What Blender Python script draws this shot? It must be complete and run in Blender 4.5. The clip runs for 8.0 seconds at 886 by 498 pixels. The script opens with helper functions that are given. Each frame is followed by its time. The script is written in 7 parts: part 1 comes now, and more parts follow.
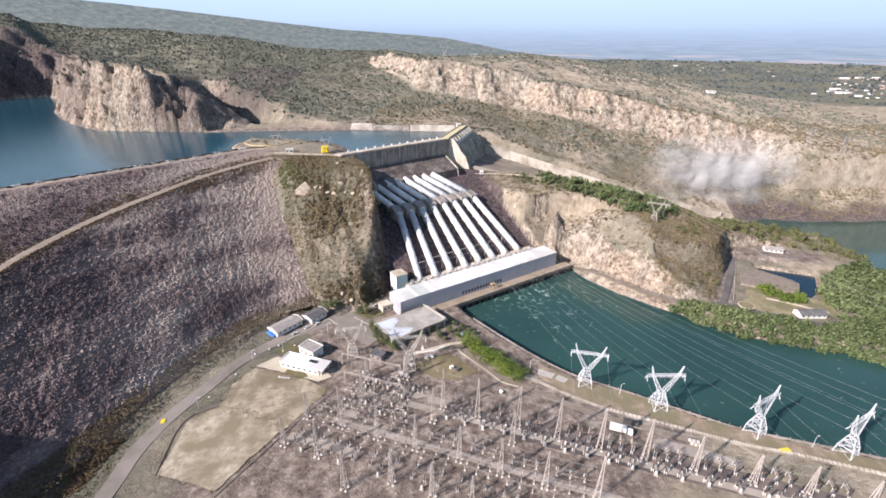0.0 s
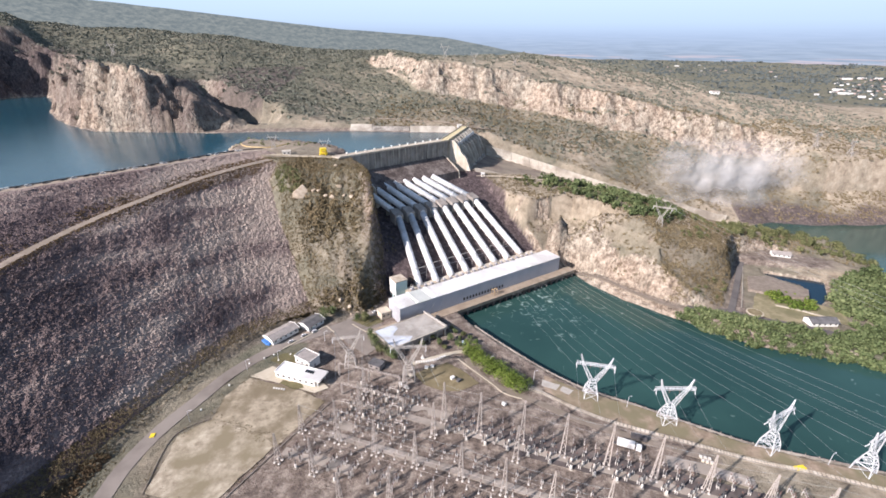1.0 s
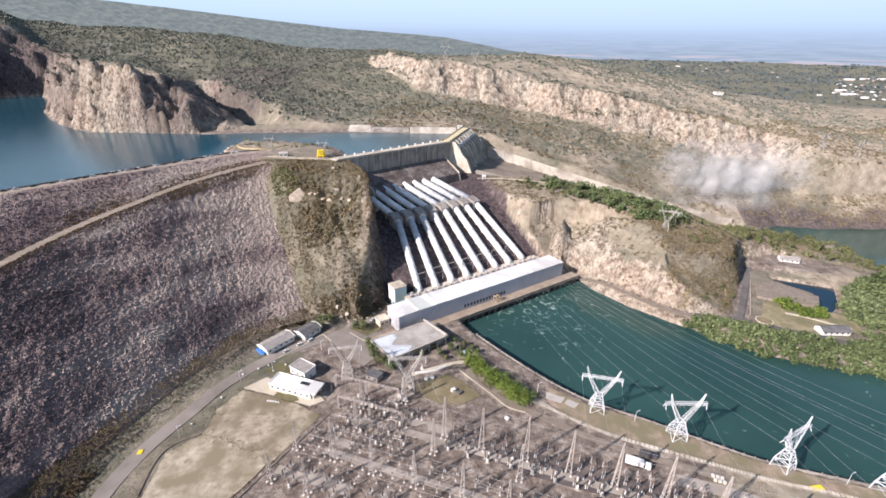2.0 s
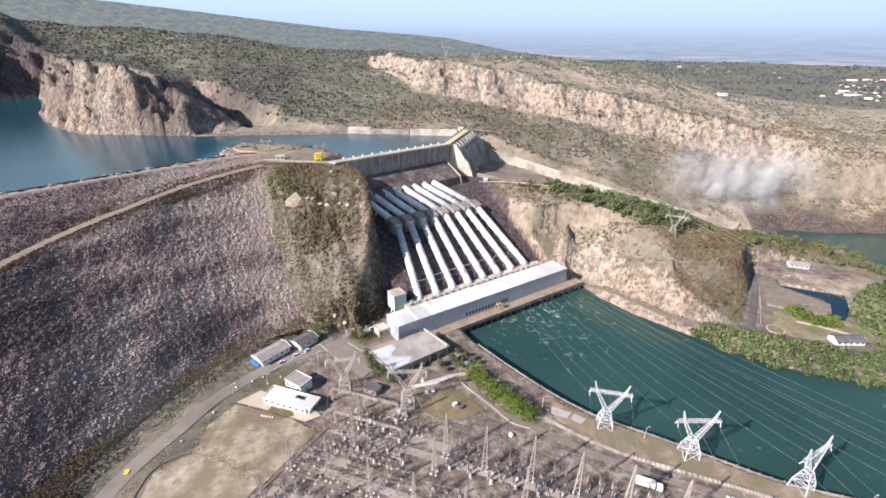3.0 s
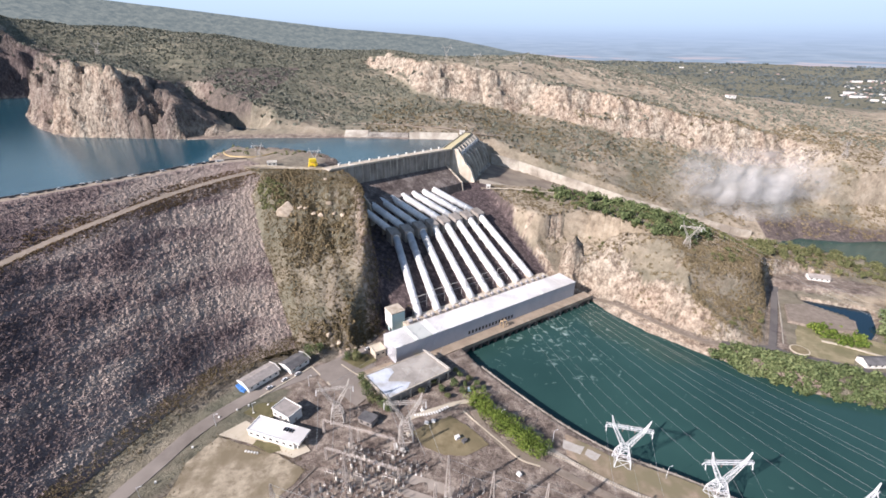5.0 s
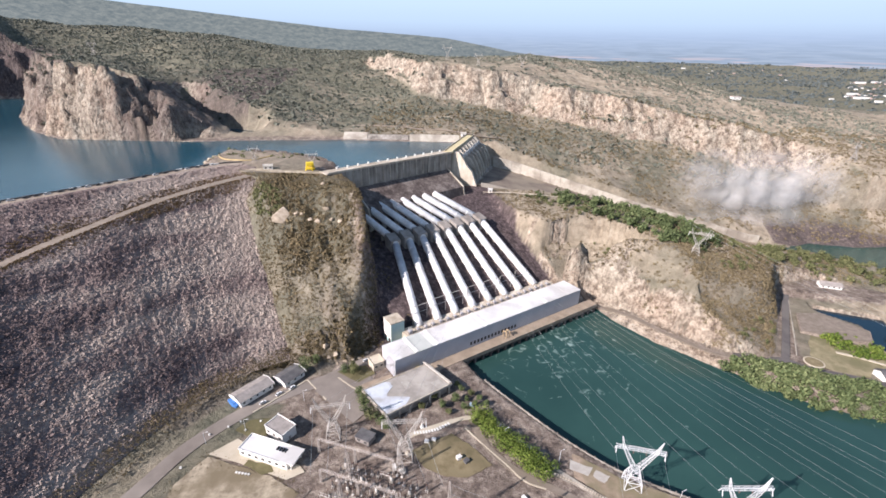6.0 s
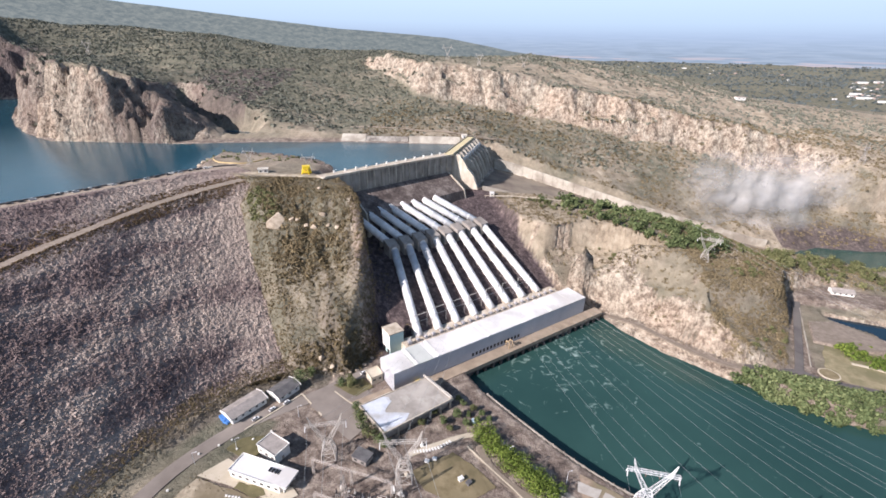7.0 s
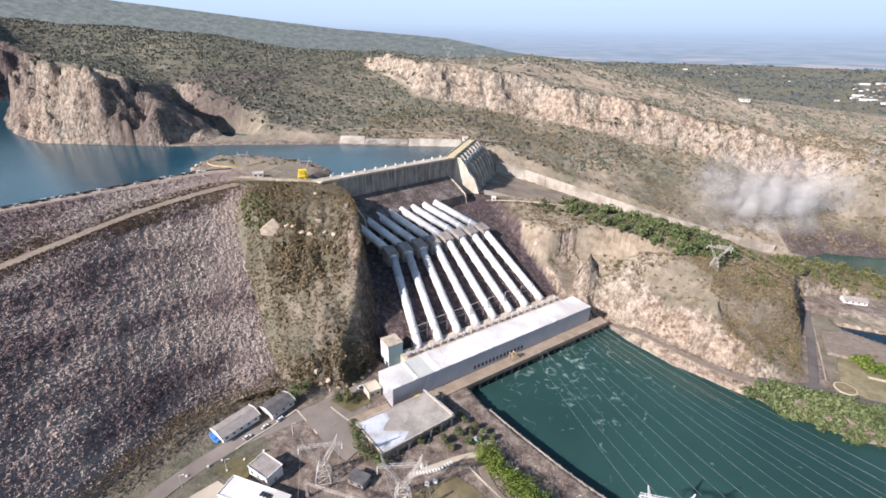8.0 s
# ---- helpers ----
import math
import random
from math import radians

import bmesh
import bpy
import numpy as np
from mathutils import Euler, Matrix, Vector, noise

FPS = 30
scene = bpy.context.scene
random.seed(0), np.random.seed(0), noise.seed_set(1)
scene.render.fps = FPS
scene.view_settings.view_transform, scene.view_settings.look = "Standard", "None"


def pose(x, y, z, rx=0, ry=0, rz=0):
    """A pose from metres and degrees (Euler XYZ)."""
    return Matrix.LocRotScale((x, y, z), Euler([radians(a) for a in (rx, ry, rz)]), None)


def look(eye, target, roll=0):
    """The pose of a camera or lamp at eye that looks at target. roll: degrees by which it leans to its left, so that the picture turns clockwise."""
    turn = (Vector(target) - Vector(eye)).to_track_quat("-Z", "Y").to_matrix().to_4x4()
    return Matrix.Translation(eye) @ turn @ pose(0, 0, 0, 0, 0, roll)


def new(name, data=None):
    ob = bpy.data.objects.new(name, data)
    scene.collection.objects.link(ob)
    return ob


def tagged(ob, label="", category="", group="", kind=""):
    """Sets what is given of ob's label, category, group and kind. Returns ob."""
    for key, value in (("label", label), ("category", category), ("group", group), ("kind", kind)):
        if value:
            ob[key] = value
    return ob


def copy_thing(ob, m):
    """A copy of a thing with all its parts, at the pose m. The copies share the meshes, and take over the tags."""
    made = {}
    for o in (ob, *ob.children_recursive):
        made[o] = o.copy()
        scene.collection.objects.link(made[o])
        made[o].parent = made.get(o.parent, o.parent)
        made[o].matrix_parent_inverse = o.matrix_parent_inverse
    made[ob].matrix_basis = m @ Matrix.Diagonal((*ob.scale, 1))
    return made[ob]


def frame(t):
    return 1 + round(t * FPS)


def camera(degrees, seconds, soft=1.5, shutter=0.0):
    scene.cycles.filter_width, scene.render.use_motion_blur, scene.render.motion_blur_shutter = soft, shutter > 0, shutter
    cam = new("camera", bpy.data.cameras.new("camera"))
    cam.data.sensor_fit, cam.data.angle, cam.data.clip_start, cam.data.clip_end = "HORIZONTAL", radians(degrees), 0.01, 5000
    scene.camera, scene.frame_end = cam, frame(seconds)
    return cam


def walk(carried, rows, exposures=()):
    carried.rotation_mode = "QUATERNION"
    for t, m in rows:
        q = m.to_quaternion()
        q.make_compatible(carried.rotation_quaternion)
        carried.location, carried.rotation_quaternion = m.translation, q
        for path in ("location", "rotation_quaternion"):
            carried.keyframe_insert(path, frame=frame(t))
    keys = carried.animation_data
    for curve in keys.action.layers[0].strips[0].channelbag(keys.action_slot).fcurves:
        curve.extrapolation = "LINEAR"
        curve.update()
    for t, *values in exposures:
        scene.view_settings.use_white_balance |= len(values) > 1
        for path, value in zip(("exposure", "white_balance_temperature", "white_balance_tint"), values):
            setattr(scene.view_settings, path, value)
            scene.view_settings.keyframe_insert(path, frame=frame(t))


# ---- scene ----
# camera and its flight
cam = camera(89.3, 8.0, soft=1.65)
PATH = [
    (0, (1.84, -0.704, 209.812), (1.806, 1.118, 208.988), 0.6),
    (0.5, (1.425, 4.807, 209.782), (1.39, 6.629, 208.957), 0.7),
    (1, (1.028, 10.463, 209.757), (0.994, 12.285, 208.932), 0.7),
    (1.5, (0.629, 16.313, 209.729), (0.596, 18.135, 208.904), 0.8),
    (1.7, (0.463, 18.702, 209.721), (0.43, 20.523, 208.895), 0.8),
    (3, (-0.672, 34.55, 209.591), (-0.706, 36.372, 208.767), 0.8),
    (3.5, (-1.145, 40.794, 209.566), (-1.177, 42.616, 208.742), 0.9),
    (4, (-1.624, 47.141, 209.545), (-1.657, 48.963, 208.721), 0.9),
    (4.5, (-2.096, 53.65, 209.534), (-2.128, 55.472, 208.71), 0.9),
    (6, (-3.377, 73.323, 209.539), (-3.41, 75.146, 208.717), 1.0),
    (6.5, (-3.856, 79.961, 209.533), (-3.889, 81.783, 208.71), 1.0),
    (7, (-4.38, 86.613, 209.547), (-4.412, 88.436, 208.724), 1.0),
    (7.5, (-5.004, 93.267, 209.572), (-5.036, 95.09, 208.751), 1.1),
    (8, (-5.653, 99.909, 209.608), (-5.683, 101.732, 208.787), 1.1),
]
walk(cam, [(t, look(eye, target, roll)) for t, eye, target, roll in PATH], [(0.0, 0.80), (4.5, 0.79), (6.0, 0.74), (8.0, 0.74)])

# world, sun
SUN_AZ, SUN_EL = math.atan2(-0.572, -0.82), radians(31.8)
sun_dir = Vector((math.cos(SUN_AZ) * math.cos(SUN_EL), math.sin(SUN_AZ) * math.cos(SUN_EL), math.sin(SUN_EL)))
world = bpy.data.worlds.new("world")
scene.world = world
world.use_nodes = True
wn = world.node_tree
sky = wn.nodes.new("ShaderNodeTexSky")
sky.sky_type = "NISHITA"
sky.sun_disc = False
sky.sun_elevation, sky.sun_rotation = SUN_EL, math.pi / 2 - SUN_AZ
sky.air_density, sky.dust_density, sky.ozone_density = 1.0, 0.7, 2.5
wn.links.new(sky.outputs[0], wn.nodes["Background"].inputs[0])
wn.nodes["Background"].inputs[1].default_value = 0.09
sun = new("sun", bpy.data.lights.new("sun", "SUN"))
sun.data.energy, sun.data.angle, sun.data.color = 5.0, radians(0.53), (1.0, 0.907, 0.895)
sun.matrix_world = look(sun_dir * 600, (0, 0, 0))


# materials
def mat(name, c1, c2, scale=0.2, rough=0.85, bump=0.0, bscale=1.0, metal=0.0, c3=None, scale3=0.02, detail=6.0, spec=0.3):
    """Two colours mixed by noise, a third one in large patches, fine relief."""
    m = bpy.data.materials.new(name)
    m.use_nodes = True
    t, n, l = m.node_tree, m.node_tree.nodes, m.node_tree.links
    b = n["Principled BSDF"]
    b.inputs["Roughness"].default_value, b.inputs["Metallic"].default_value = rough, metal
    b.inputs["Specular IOR Level"].default_value = spec
    geo = n.new("ShaderNodeNewGeometry")
    z = n.new("ShaderNodeTexNoise")
    z.inputs["Scale"].default_value, z.inputs["Detail"].default_value, z.inputs["Roughness"].default_value = scale, detail, 0.65
    l.new(geo.outputs["Position"], z.inputs["Vector"])
    r = n.new("ShaderNodeValToRGB")
    r.color_ramp.elements[0].position, r.color_ramp.elements[1].position = 0.34, 0.66
    r.color_ramp.elements[0].color, r.color_ramp.elements[1].color = (*c1, 1), (*c2, 1)
    l.new(z.outputs["Fac"], r.inputs[0])
    out = r.outputs[0]
    if c3:
        z3 = n.new("ShaderNodeTexNoise")
        z3.inputs["Scale"].default_value, z3.inputs["Detail"].default_value = scale3, 5.0
        l.new(geo.outputs["Position"], z3.inputs["Vector"])
        r3 = n.new("ShaderNodeValToRGB")
        r3.color_ramp.elements[0].position, r3.color_ramp.elements[1].position = 0.45, 0.62
        l.new(z3.outputs["Fac"], r3.inputs[0])
        mx = n.new("ShaderNodeMix")
        mx.data_type = "RGBA"
        l.new(r3.outputs[0], mx.inputs[0])
        l.new(out, mx.inputs[6])
        mx.inputs[7].default_value = (*c3, 1)
        out = mx.outputs[2]
    l.new(out, b.inputs["Base Color"])
    if bump:
        zb = n.new("ShaderNodeTexNoise")
        zb.inputs["Scale"].default_value, zb.inputs["Detail"].default_value = bscale, 4.0
        l.new(geo.outputs["Position"], zb.inputs["Vector"])
        bm = n.new("ShaderNodeBump")
        bm.inputs["Strength"].default_value, bm.inputs["Distance"].default_value = 1.0, bump
        l.new(zb.outputs["Fac"], bm.inputs["Height"])
        l.new(bm.outputs[0], b.inputs["Normal"])
    return m


def island_mat(name, c1, c2, c3, zone=0.0):
    """Colour varies from clump to clump (or stone to stone) and in patches."""
    m = bpy.data.materials.new(name)
    m.use_nodes = True
    n, l = m.node_tree.nodes, m.node_tree.links
    b = n["Principled BSDF"]
    b.inputs["Roughness"].default_value, b.inputs["Specular IOR Level"].default_value = 0.8, 0.15
    geo = n.new("ShaderNodeNewGeometry")
    z = n.new("ShaderNodeTexNoise")
    z.inputs["Scale"].default_value, z.inputs["Detail"].default_value = (1.0, 6.0) if zone else (0.03, 4.0)
    if zone:
        lay = n.new("ShaderNodeMapping")
        lay.inputs["Scale"].default_value = (0.011, 0.011, 0.075)
        l.new(geo.outputs["Position"], lay.inputs["Vector"])
        l.new(lay.outputs[0], z.inputs["Vector"])
    else:
        l.new(geo.outputs["Position"], z.inputs["Vector"])
    add = n.new("ShaderNodeMath")
    add.operation = "MULTIPLY_ADD"
    l.new(geo.outputs["Random Per Island"], add.inputs[0])
    add.inputs[1].default_value = 0.18 if zone else 0.6
    sub = n.new("ShaderNodeMath")
    sub.operation = "MULTIPLY_ADD"
    l.new(z.outputs["Fac"], sub.inputs[0])
    sub.inputs[1].default_value, sub.inputs[2].default_value = (3.2, -1.32) if zone else (1.0, -0.3)
    l.new(sub.outputs[0], add.inputs[2])
    r = n.new("ShaderNodeValToRGB")
    r.color_ramp.elements[0].position, r.color_ramp.elements[1].position = 0.1, 0.9
    r.color_ramp.elements[0].color, r.color_ramp.elements[1].color = (*c1, 1), (*c3, 1)
    e = r.color_ramp.elements.new(0.5)
    e.color = (*c2, 1)
    out = add.outputs[0]
    if zone:
        # tone gradient painted over the slope, paler towards one end and the toe
        dot = n.new("ShaderNodeVectorMath")
        dot.operation = "DOT_PRODUCT"
        l.new(geo.outputs["Position"], dot.inputs[0])
        dot.inputs[1].default_value = (0.62, 0.78, -0.6)
        mr = n.new("ShaderNodeMapRange")
        mr.inputs["From Min"].default_value, mr.inputs["From Max"].default_value = -8.0, 100.0
        mr.inputs["To Min"].default_value, mr.inputs["To Max"].default_value = 0.04, zone
        l.new(dot.outputs["Value"], mr.inputs["Value"])
        sm = n.new("ShaderNodeMath")
        sm.operation = "ADD"
        l.new(out, sm.inputs[0])
        l.new(mr.outputs[0], sm.inputs[1])
        out = sm.outputs[0]
    l.new(out, r.inputs[0])
    l.new(r.outputs[0], b.inputs["Base Color"])
    return m


def ground_mat():
    """Dry grass and scrub, bare soil, blasted rock where it is steep; the cover attribute says where the wood and the
    bare yard lie, its alpha where dark rock and painted shade lie.
    """
    m = bpy.data.materials.new("ground")
    m.use_nodes = True
    n, l = m.node_tree.nodes, m.node_tree.links
    b = n["Principled BSDF"]
    b.inputs["Roughness"].default_value, b.inputs["Specular IOR Level"].default_value = 0.95, 0.1
    geo = n.new("ShaderNodeNewGeometry")

    def noise_node(scale, detail=6.0, rough=0.62, stretch=None):
        z = n.new("ShaderNodeTexNoise")
        z.inputs["Scale"].default_value, z.inputs["Detail"].default_value, z.inputs["Roughness"].default_value = scale, detail, rough
        src = geo.outputs["Position"]
        if stretch:
            mp = n.new("ShaderNodeMapping")
            mp.inputs["Scale"].default_value = stretch
            l.new(src, mp.inputs["Vector"])
            src = mp.outputs[0]
        l.new(src, z.inputs["Vector"])
        return z.outputs["Fac"]

    def ramp(fac, *stops):
        r = n.new("ShaderNodeValToRGB")
        els = r.color_ramp.elements
        while len(els) < len(stops):
            els.new(0.5)
        for e, (p, c) in zip(els, stops):
            e.position, e.color = p, ((*c, 1) if len(c) == 3 else c)
        l.new(fac, r.inputs[0])
        return r.outputs[0]

    def mix(fac, a, c):
        mx = n.new("ShaderNodeMix")
        mx.data_type = "RGBA"
        l.new(fac, mx.inputs[0])
        l.new(a, mx.inputs[6])
        l.new(c, mx.inputs[7])
        return mx.outputs[2]

    at = n.new("ShaderNodeAttribute")
    at.attribute_name = "cover"
    sep = n.new("ShaderNodeSeparateColor")
    l.new(at.outputs["Color"], sep.inputs[0])
    dry = ramp(noise_node(0.09, 9.0, 0.7), (0.32, (0.185, 0.147, 0.107)), (0.50, (0.345, 0.287, 0.215)), (0.72, (0.51, 0.44, 0.345)))
    green = ramp(noise_node(0.12, 9.0, 0.7), (0.32, (0.082, 0.084, 0.064)), (0.52, (0.150, 0.144, 0.106)), (0.72, (0.25, 0.226, 0.168)))
    patch = ramp(noise_node(0.012, 8.0), (0.40, (0, 0, 0)), (0.58, (1, 1, 1)))
    mul = n.new("ShaderNodeMath")
    mul.operation = "MULTIPLY_ADD"
    l.new(patch, mul.inputs[0])
    mul.inputs[1].default_value = 0.6
    l.new(sep.outputs[0], mul.inputs[2])
    mul.use_clamp = True
    col = mix(mul.outputs[0], dry, green)
    soil = ramp(noise_node(0.13, 10.0, 0.8), (0.36, (0.090, 0.070, 0.060)), (0.5, (0.215, 0.171, 0.142)), (0.64, (0.43, 0.367, 0.305)))
    col = mix(sep.outputs[1], col, soil)
    rock = ramp(noise_node(0.16, 12.0, 0.8, (1.0, 1.0, 0.75)), (0.36, (0.085, 0.068, 0.057)), (0.45, (0.22, 0.18, 0.142)), (0.53, (0.40, 0.345, 0.275)), (0.66, (0.57, 0.515, 0.43)))
    warm = ramp(noise_node(0.02, 4.0), (0.42, (0, 0, 0)), (0.62, (0.5, 0.5, 0.5)))
    rust = ramp(noise_node(0.16, 12.0, 0.8, (1.0, 1.0, 0.75)), (0.36, (0.11, 0.075, 0.056)), (0.46, (0.30, 0.21, 0.152)), (0.60, (0.54, 0.42, 0.325)))
    rock = mix(warm, rock, rust)
    sxyz = n.new("ShaderNodeSeparateXYZ")
    l.new(geo.outputs["Normal"], sxyz.inputs[0])
    nz = n.new("ShaderNodeMath")
    nz.operation = "MULTIPLY_ADD"
    l.new(noise_node(0.07, 6.0), nz.inputs[0])
    nz.inputs[1].default_value = 0.35
    l.new(sxyz.outputs[2], nz.inputs[2])
    steep = ramp(nz.outputs[0], (0.95, (1, 1, 1)), (1.04, (0, 0, 0)))
    mask = n.new("ShaderNodeMath")
    mask.operation = "MULTIPLY"
    mask.use_clamp = True
    l.new(steep, mask.inputs[0])
    l.new(sep.outputs[2], mask.inputs[1])
    bare_rock = n.new("ShaderNodeMath")
    bare_rock.operation = "SUBTRACT"
    bare_rock.use_clamp = True
    l.new(sep.outputs[2], bare_rock.inputs[0])
    bare_rock.inputs[1].default_value = 1.0
    broken = n.new("ShaderNodeMath")
    broken.operation = "MULTIPLY"
    l.new(bare_rock.outputs[0], broken.inputs[0])
    l.new(ramp(noise_node(0.045, 9.0, 0.72), (0.46, (0, 0, 0)), (0.54, (1, 1, 1))), broken.inputs[1])
    both = n.new("ShaderNodeMath")
    both.operation = "MAXIMUM"
    l.new(mask.outputs[0], both.inputs[0])
    l.new(broken.outputs[0], both.inputs[1])
    col = mix(both.outputs[0], col, rock)
    # dark rock colour, deep enough to carry painted shade in bay and cliffs
    dark_rock_shade = ramp(noise_node(0.22, 9.0, 0.75, (1.3, 1.3, 0.3)), (0.34, (0.036, 0.029, 0.031)), (0.52, (0.105, 0.080, 0.080)), (0.70, (0.27, 0.215, 0.198)))
    col = mix(at.outputs["Alpha"], col, dark_rock_shade)
    l.new(col, b.inputs["Base Color"])
    # broken blocks on the rock faces, tufts elsewhere
    crack = n.new("ShaderNodeTexVoronoi")
    crack.feature = "F1"
    crack.inputs["Scale"].default_value = 1.0
    cm = n.new("ShaderNodeMapping")
    cm.inputs["Scale"].default_value = (0.40, 0.40, 0.30)
    l.new(geo.outputs["Position"], cm.inputs["Vector"])
    l.new(cm.outputs[0], crack.inputs["Vector"])
    blocks = n.new("ShaderNodeMath")
    blocks.operation = "MULTIPLY"
    l.new(crack.outputs["Distance"], blocks.inputs[0])
    l.new(both.outputs[0], blocks.inputs[1])
    bk = n.new("ShaderNodeBump")
    bk.inputs["Strength"].default_value, bk.inputs["Distance"].default_value = 1.0, 1.5
    l.new(blocks.outputs[0], bk.inputs["Height"])
    bm = n.new("ShaderNodeBump")
    bm.inputs["Strength"].default_value, bm.inputs["Distance"].default_value = 1.0, 1.8
    l.new(noise_node(0.3, 10.0, 0.75), bm.inputs["Height"])
    l.new(bk.outputs[0], bm.inputs["Normal"])
    l.new(bm.outputs[0], b.inputs["Normal"])
    return m


def streak_mat(name, lo, mid, hi):
    """Concrete with dark runoff streaks down the face."""
    m = bpy.data.materials.new(name)
    m.use_nodes = True
    n, l = m.node_tree.nodes, m.node_tree.links
    b = n["Principled BSDF"]
    b.inputs["Roughness"].default_value, b.inputs["Specular IOR Level"].default_value = 0.9, 0.2
    geo = n.new("ShaderNodeNewGeometry")
    mp = n.new("ShaderNodeMapping")
    mp.inputs["Scale"].default_value = (0.33, 0.33, 0.022)
    l.new(geo.outputs["Position"], mp.inputs["Vector"])
    z = n.new("ShaderNodeTexNoise")
    z.inputs["Scale"].default_value, z.inputs["Detail"].default_value, z.inputs["Roughness"].default_value = 1.0, 6.0, 0.7
    l.new(mp.outputs[0], z.inputs["Vector"])
    g = n.new("ShaderNodeTexNoise")
    g.inputs["Scale"].default_value, g.inputs["Detail"].default_value = 0.08, 5.0
    l.new(geo.outputs["Position"], g.inputs["Vector"])
    av = n.new("ShaderNodeMath")
    av.operation = "MULTIPLY_ADD"
    l.new(g.outputs["Fac"], av.inputs[0])
    av.inputs[1].default_value = 0.5
    hv = n.new("ShaderNodeMath")
    hv.operation = "MULTIPLY"
    l.new(z.outputs["Fac"], hv.inputs[0])
    hv.inputs[1].default_value = 0.5
    l.new(hv.outputs[0], av.inputs[2])
    r = n.new("ShaderNodeValToRGB")
    e = r.color_ramp.elements
    e[0].position, e[0].color, e[1].position, e[1].color = 0.38, (*lo, 1), 0.64, (*hi, 1)
    e2 = e.new(0.5)
    e2.color = (*mid, 1)
    l.new(av.outputs[0], r.inputs[0])
    l.new(r.outputs[0], b.inputs["Base Color"])
    return m


def stone_mat(name, lo, mid, hi, scale, patch_dark, bump):
    """Loose stones: every cell its own tone, dark gaps, large patches."""
    m = bpy.data.materials.new(name)
    m.use_nodes = True
    n, l = m.node_tree.nodes, m.node_tree.links
    b = n["Principled BSDF"]
    b.inputs["Roughness"].default_value, b.inputs["Specular IOR Level"].default_value = 0.95, 0.15
    geo = n.new("ShaderNodeNewGeometry")
    bend = n.new("ShaderNodeTexNoise")
    bend.inputs["Scale"].default_value = 0.5
    l.new(geo.outputs["Position"], bend.inputs["Vector"])
    ad = n.new("ShaderNodeVectorMath")
    ad.operation = "MULTIPLY_ADD"
    l.new(bend.outputs["Color"], ad.inputs[0])
    ad.inputs[1].default_value = (1.6, 1.6, 1.6)
    l.new(geo.outputs["Position"], ad.inputs[2])
    vo = n.new("ShaderNodeTexVoronoi")
    vo.inputs["Scale"].default_value = scale
    l.new(ad.outputs[0], vo.inputs["Vector"])
    # the fill was placed in level layers
    lay = n.new("ShaderNodeMapping")
    lay.inputs["Scale"].default_value = (0.011, 0.011, 0.075)
    l.new(geo.outputs["Position"], lay.inputs["Vector"])
    big = n.new("ShaderNodeTexNoise")
    big.inputs["Scale"].default_value, big.inputs["Detail"].default_value, big.inputs["Roughness"].default_value = 1.0, 7.0, 0.62
    l.new(lay.outputs[0], big.inputs["Vector"])
    sp_ = n.new("ShaderNodeSeparateColor")
    l.new(vo.outputs["Color"], sp_.inputs[0])
    mix_ = n.new("ShaderNodeMath")
    mix_.operation = "MULTIPLY_ADD"
    l.new(big.outputs["Fac"], mix_.inputs[0])
    mix_.inputs[1].default_value = 2.7
    sc_ = n.new("ShaderNodeMath")
    sc_.operation = "MULTIPLY_ADD"
    l.new(sp_.outputs[0], sc_.inputs[0])
    sc_.inputs[1].default_value, sc_.inputs[2].default_value = 0.32, -0.98 - patch_dark
    # painted tone gradient along the dam: stone colour set darker towards one end
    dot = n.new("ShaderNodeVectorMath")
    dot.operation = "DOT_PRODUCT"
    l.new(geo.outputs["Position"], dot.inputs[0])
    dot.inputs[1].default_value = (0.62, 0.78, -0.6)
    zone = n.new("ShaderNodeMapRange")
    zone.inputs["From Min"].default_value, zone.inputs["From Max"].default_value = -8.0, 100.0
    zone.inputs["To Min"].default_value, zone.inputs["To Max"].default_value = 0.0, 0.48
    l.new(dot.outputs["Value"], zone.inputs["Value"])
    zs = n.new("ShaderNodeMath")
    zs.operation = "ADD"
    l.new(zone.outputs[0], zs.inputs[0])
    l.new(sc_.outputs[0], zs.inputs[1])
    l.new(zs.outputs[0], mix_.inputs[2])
    r = n.new("ShaderNodeValToRGB")
    e = r.color_ramp.elements
    e[0].position, e[0].color, e[1].position, e[1].color = 0.12, (*lo, 1), 0.95, (*hi, 1)
    e2 = e.new(0.5)
    e2.color = (*mid, 1)
    l.new(mix_.outputs[0], r.inputs[0])
    l.new(r.outputs[0], b.inputs["Base Color"])
    bm = n.new("ShaderNodeBump")
    bm.inputs["Strength"].default_value, bm.inputs["Distance"].default_value = 1.0, bump
    bm.invert = True
    l.new(vo.outputs["Distance"], bm.inputs["Height"])
    l.new(bm.outputs[0], b.inputs["Normal"])
    return m


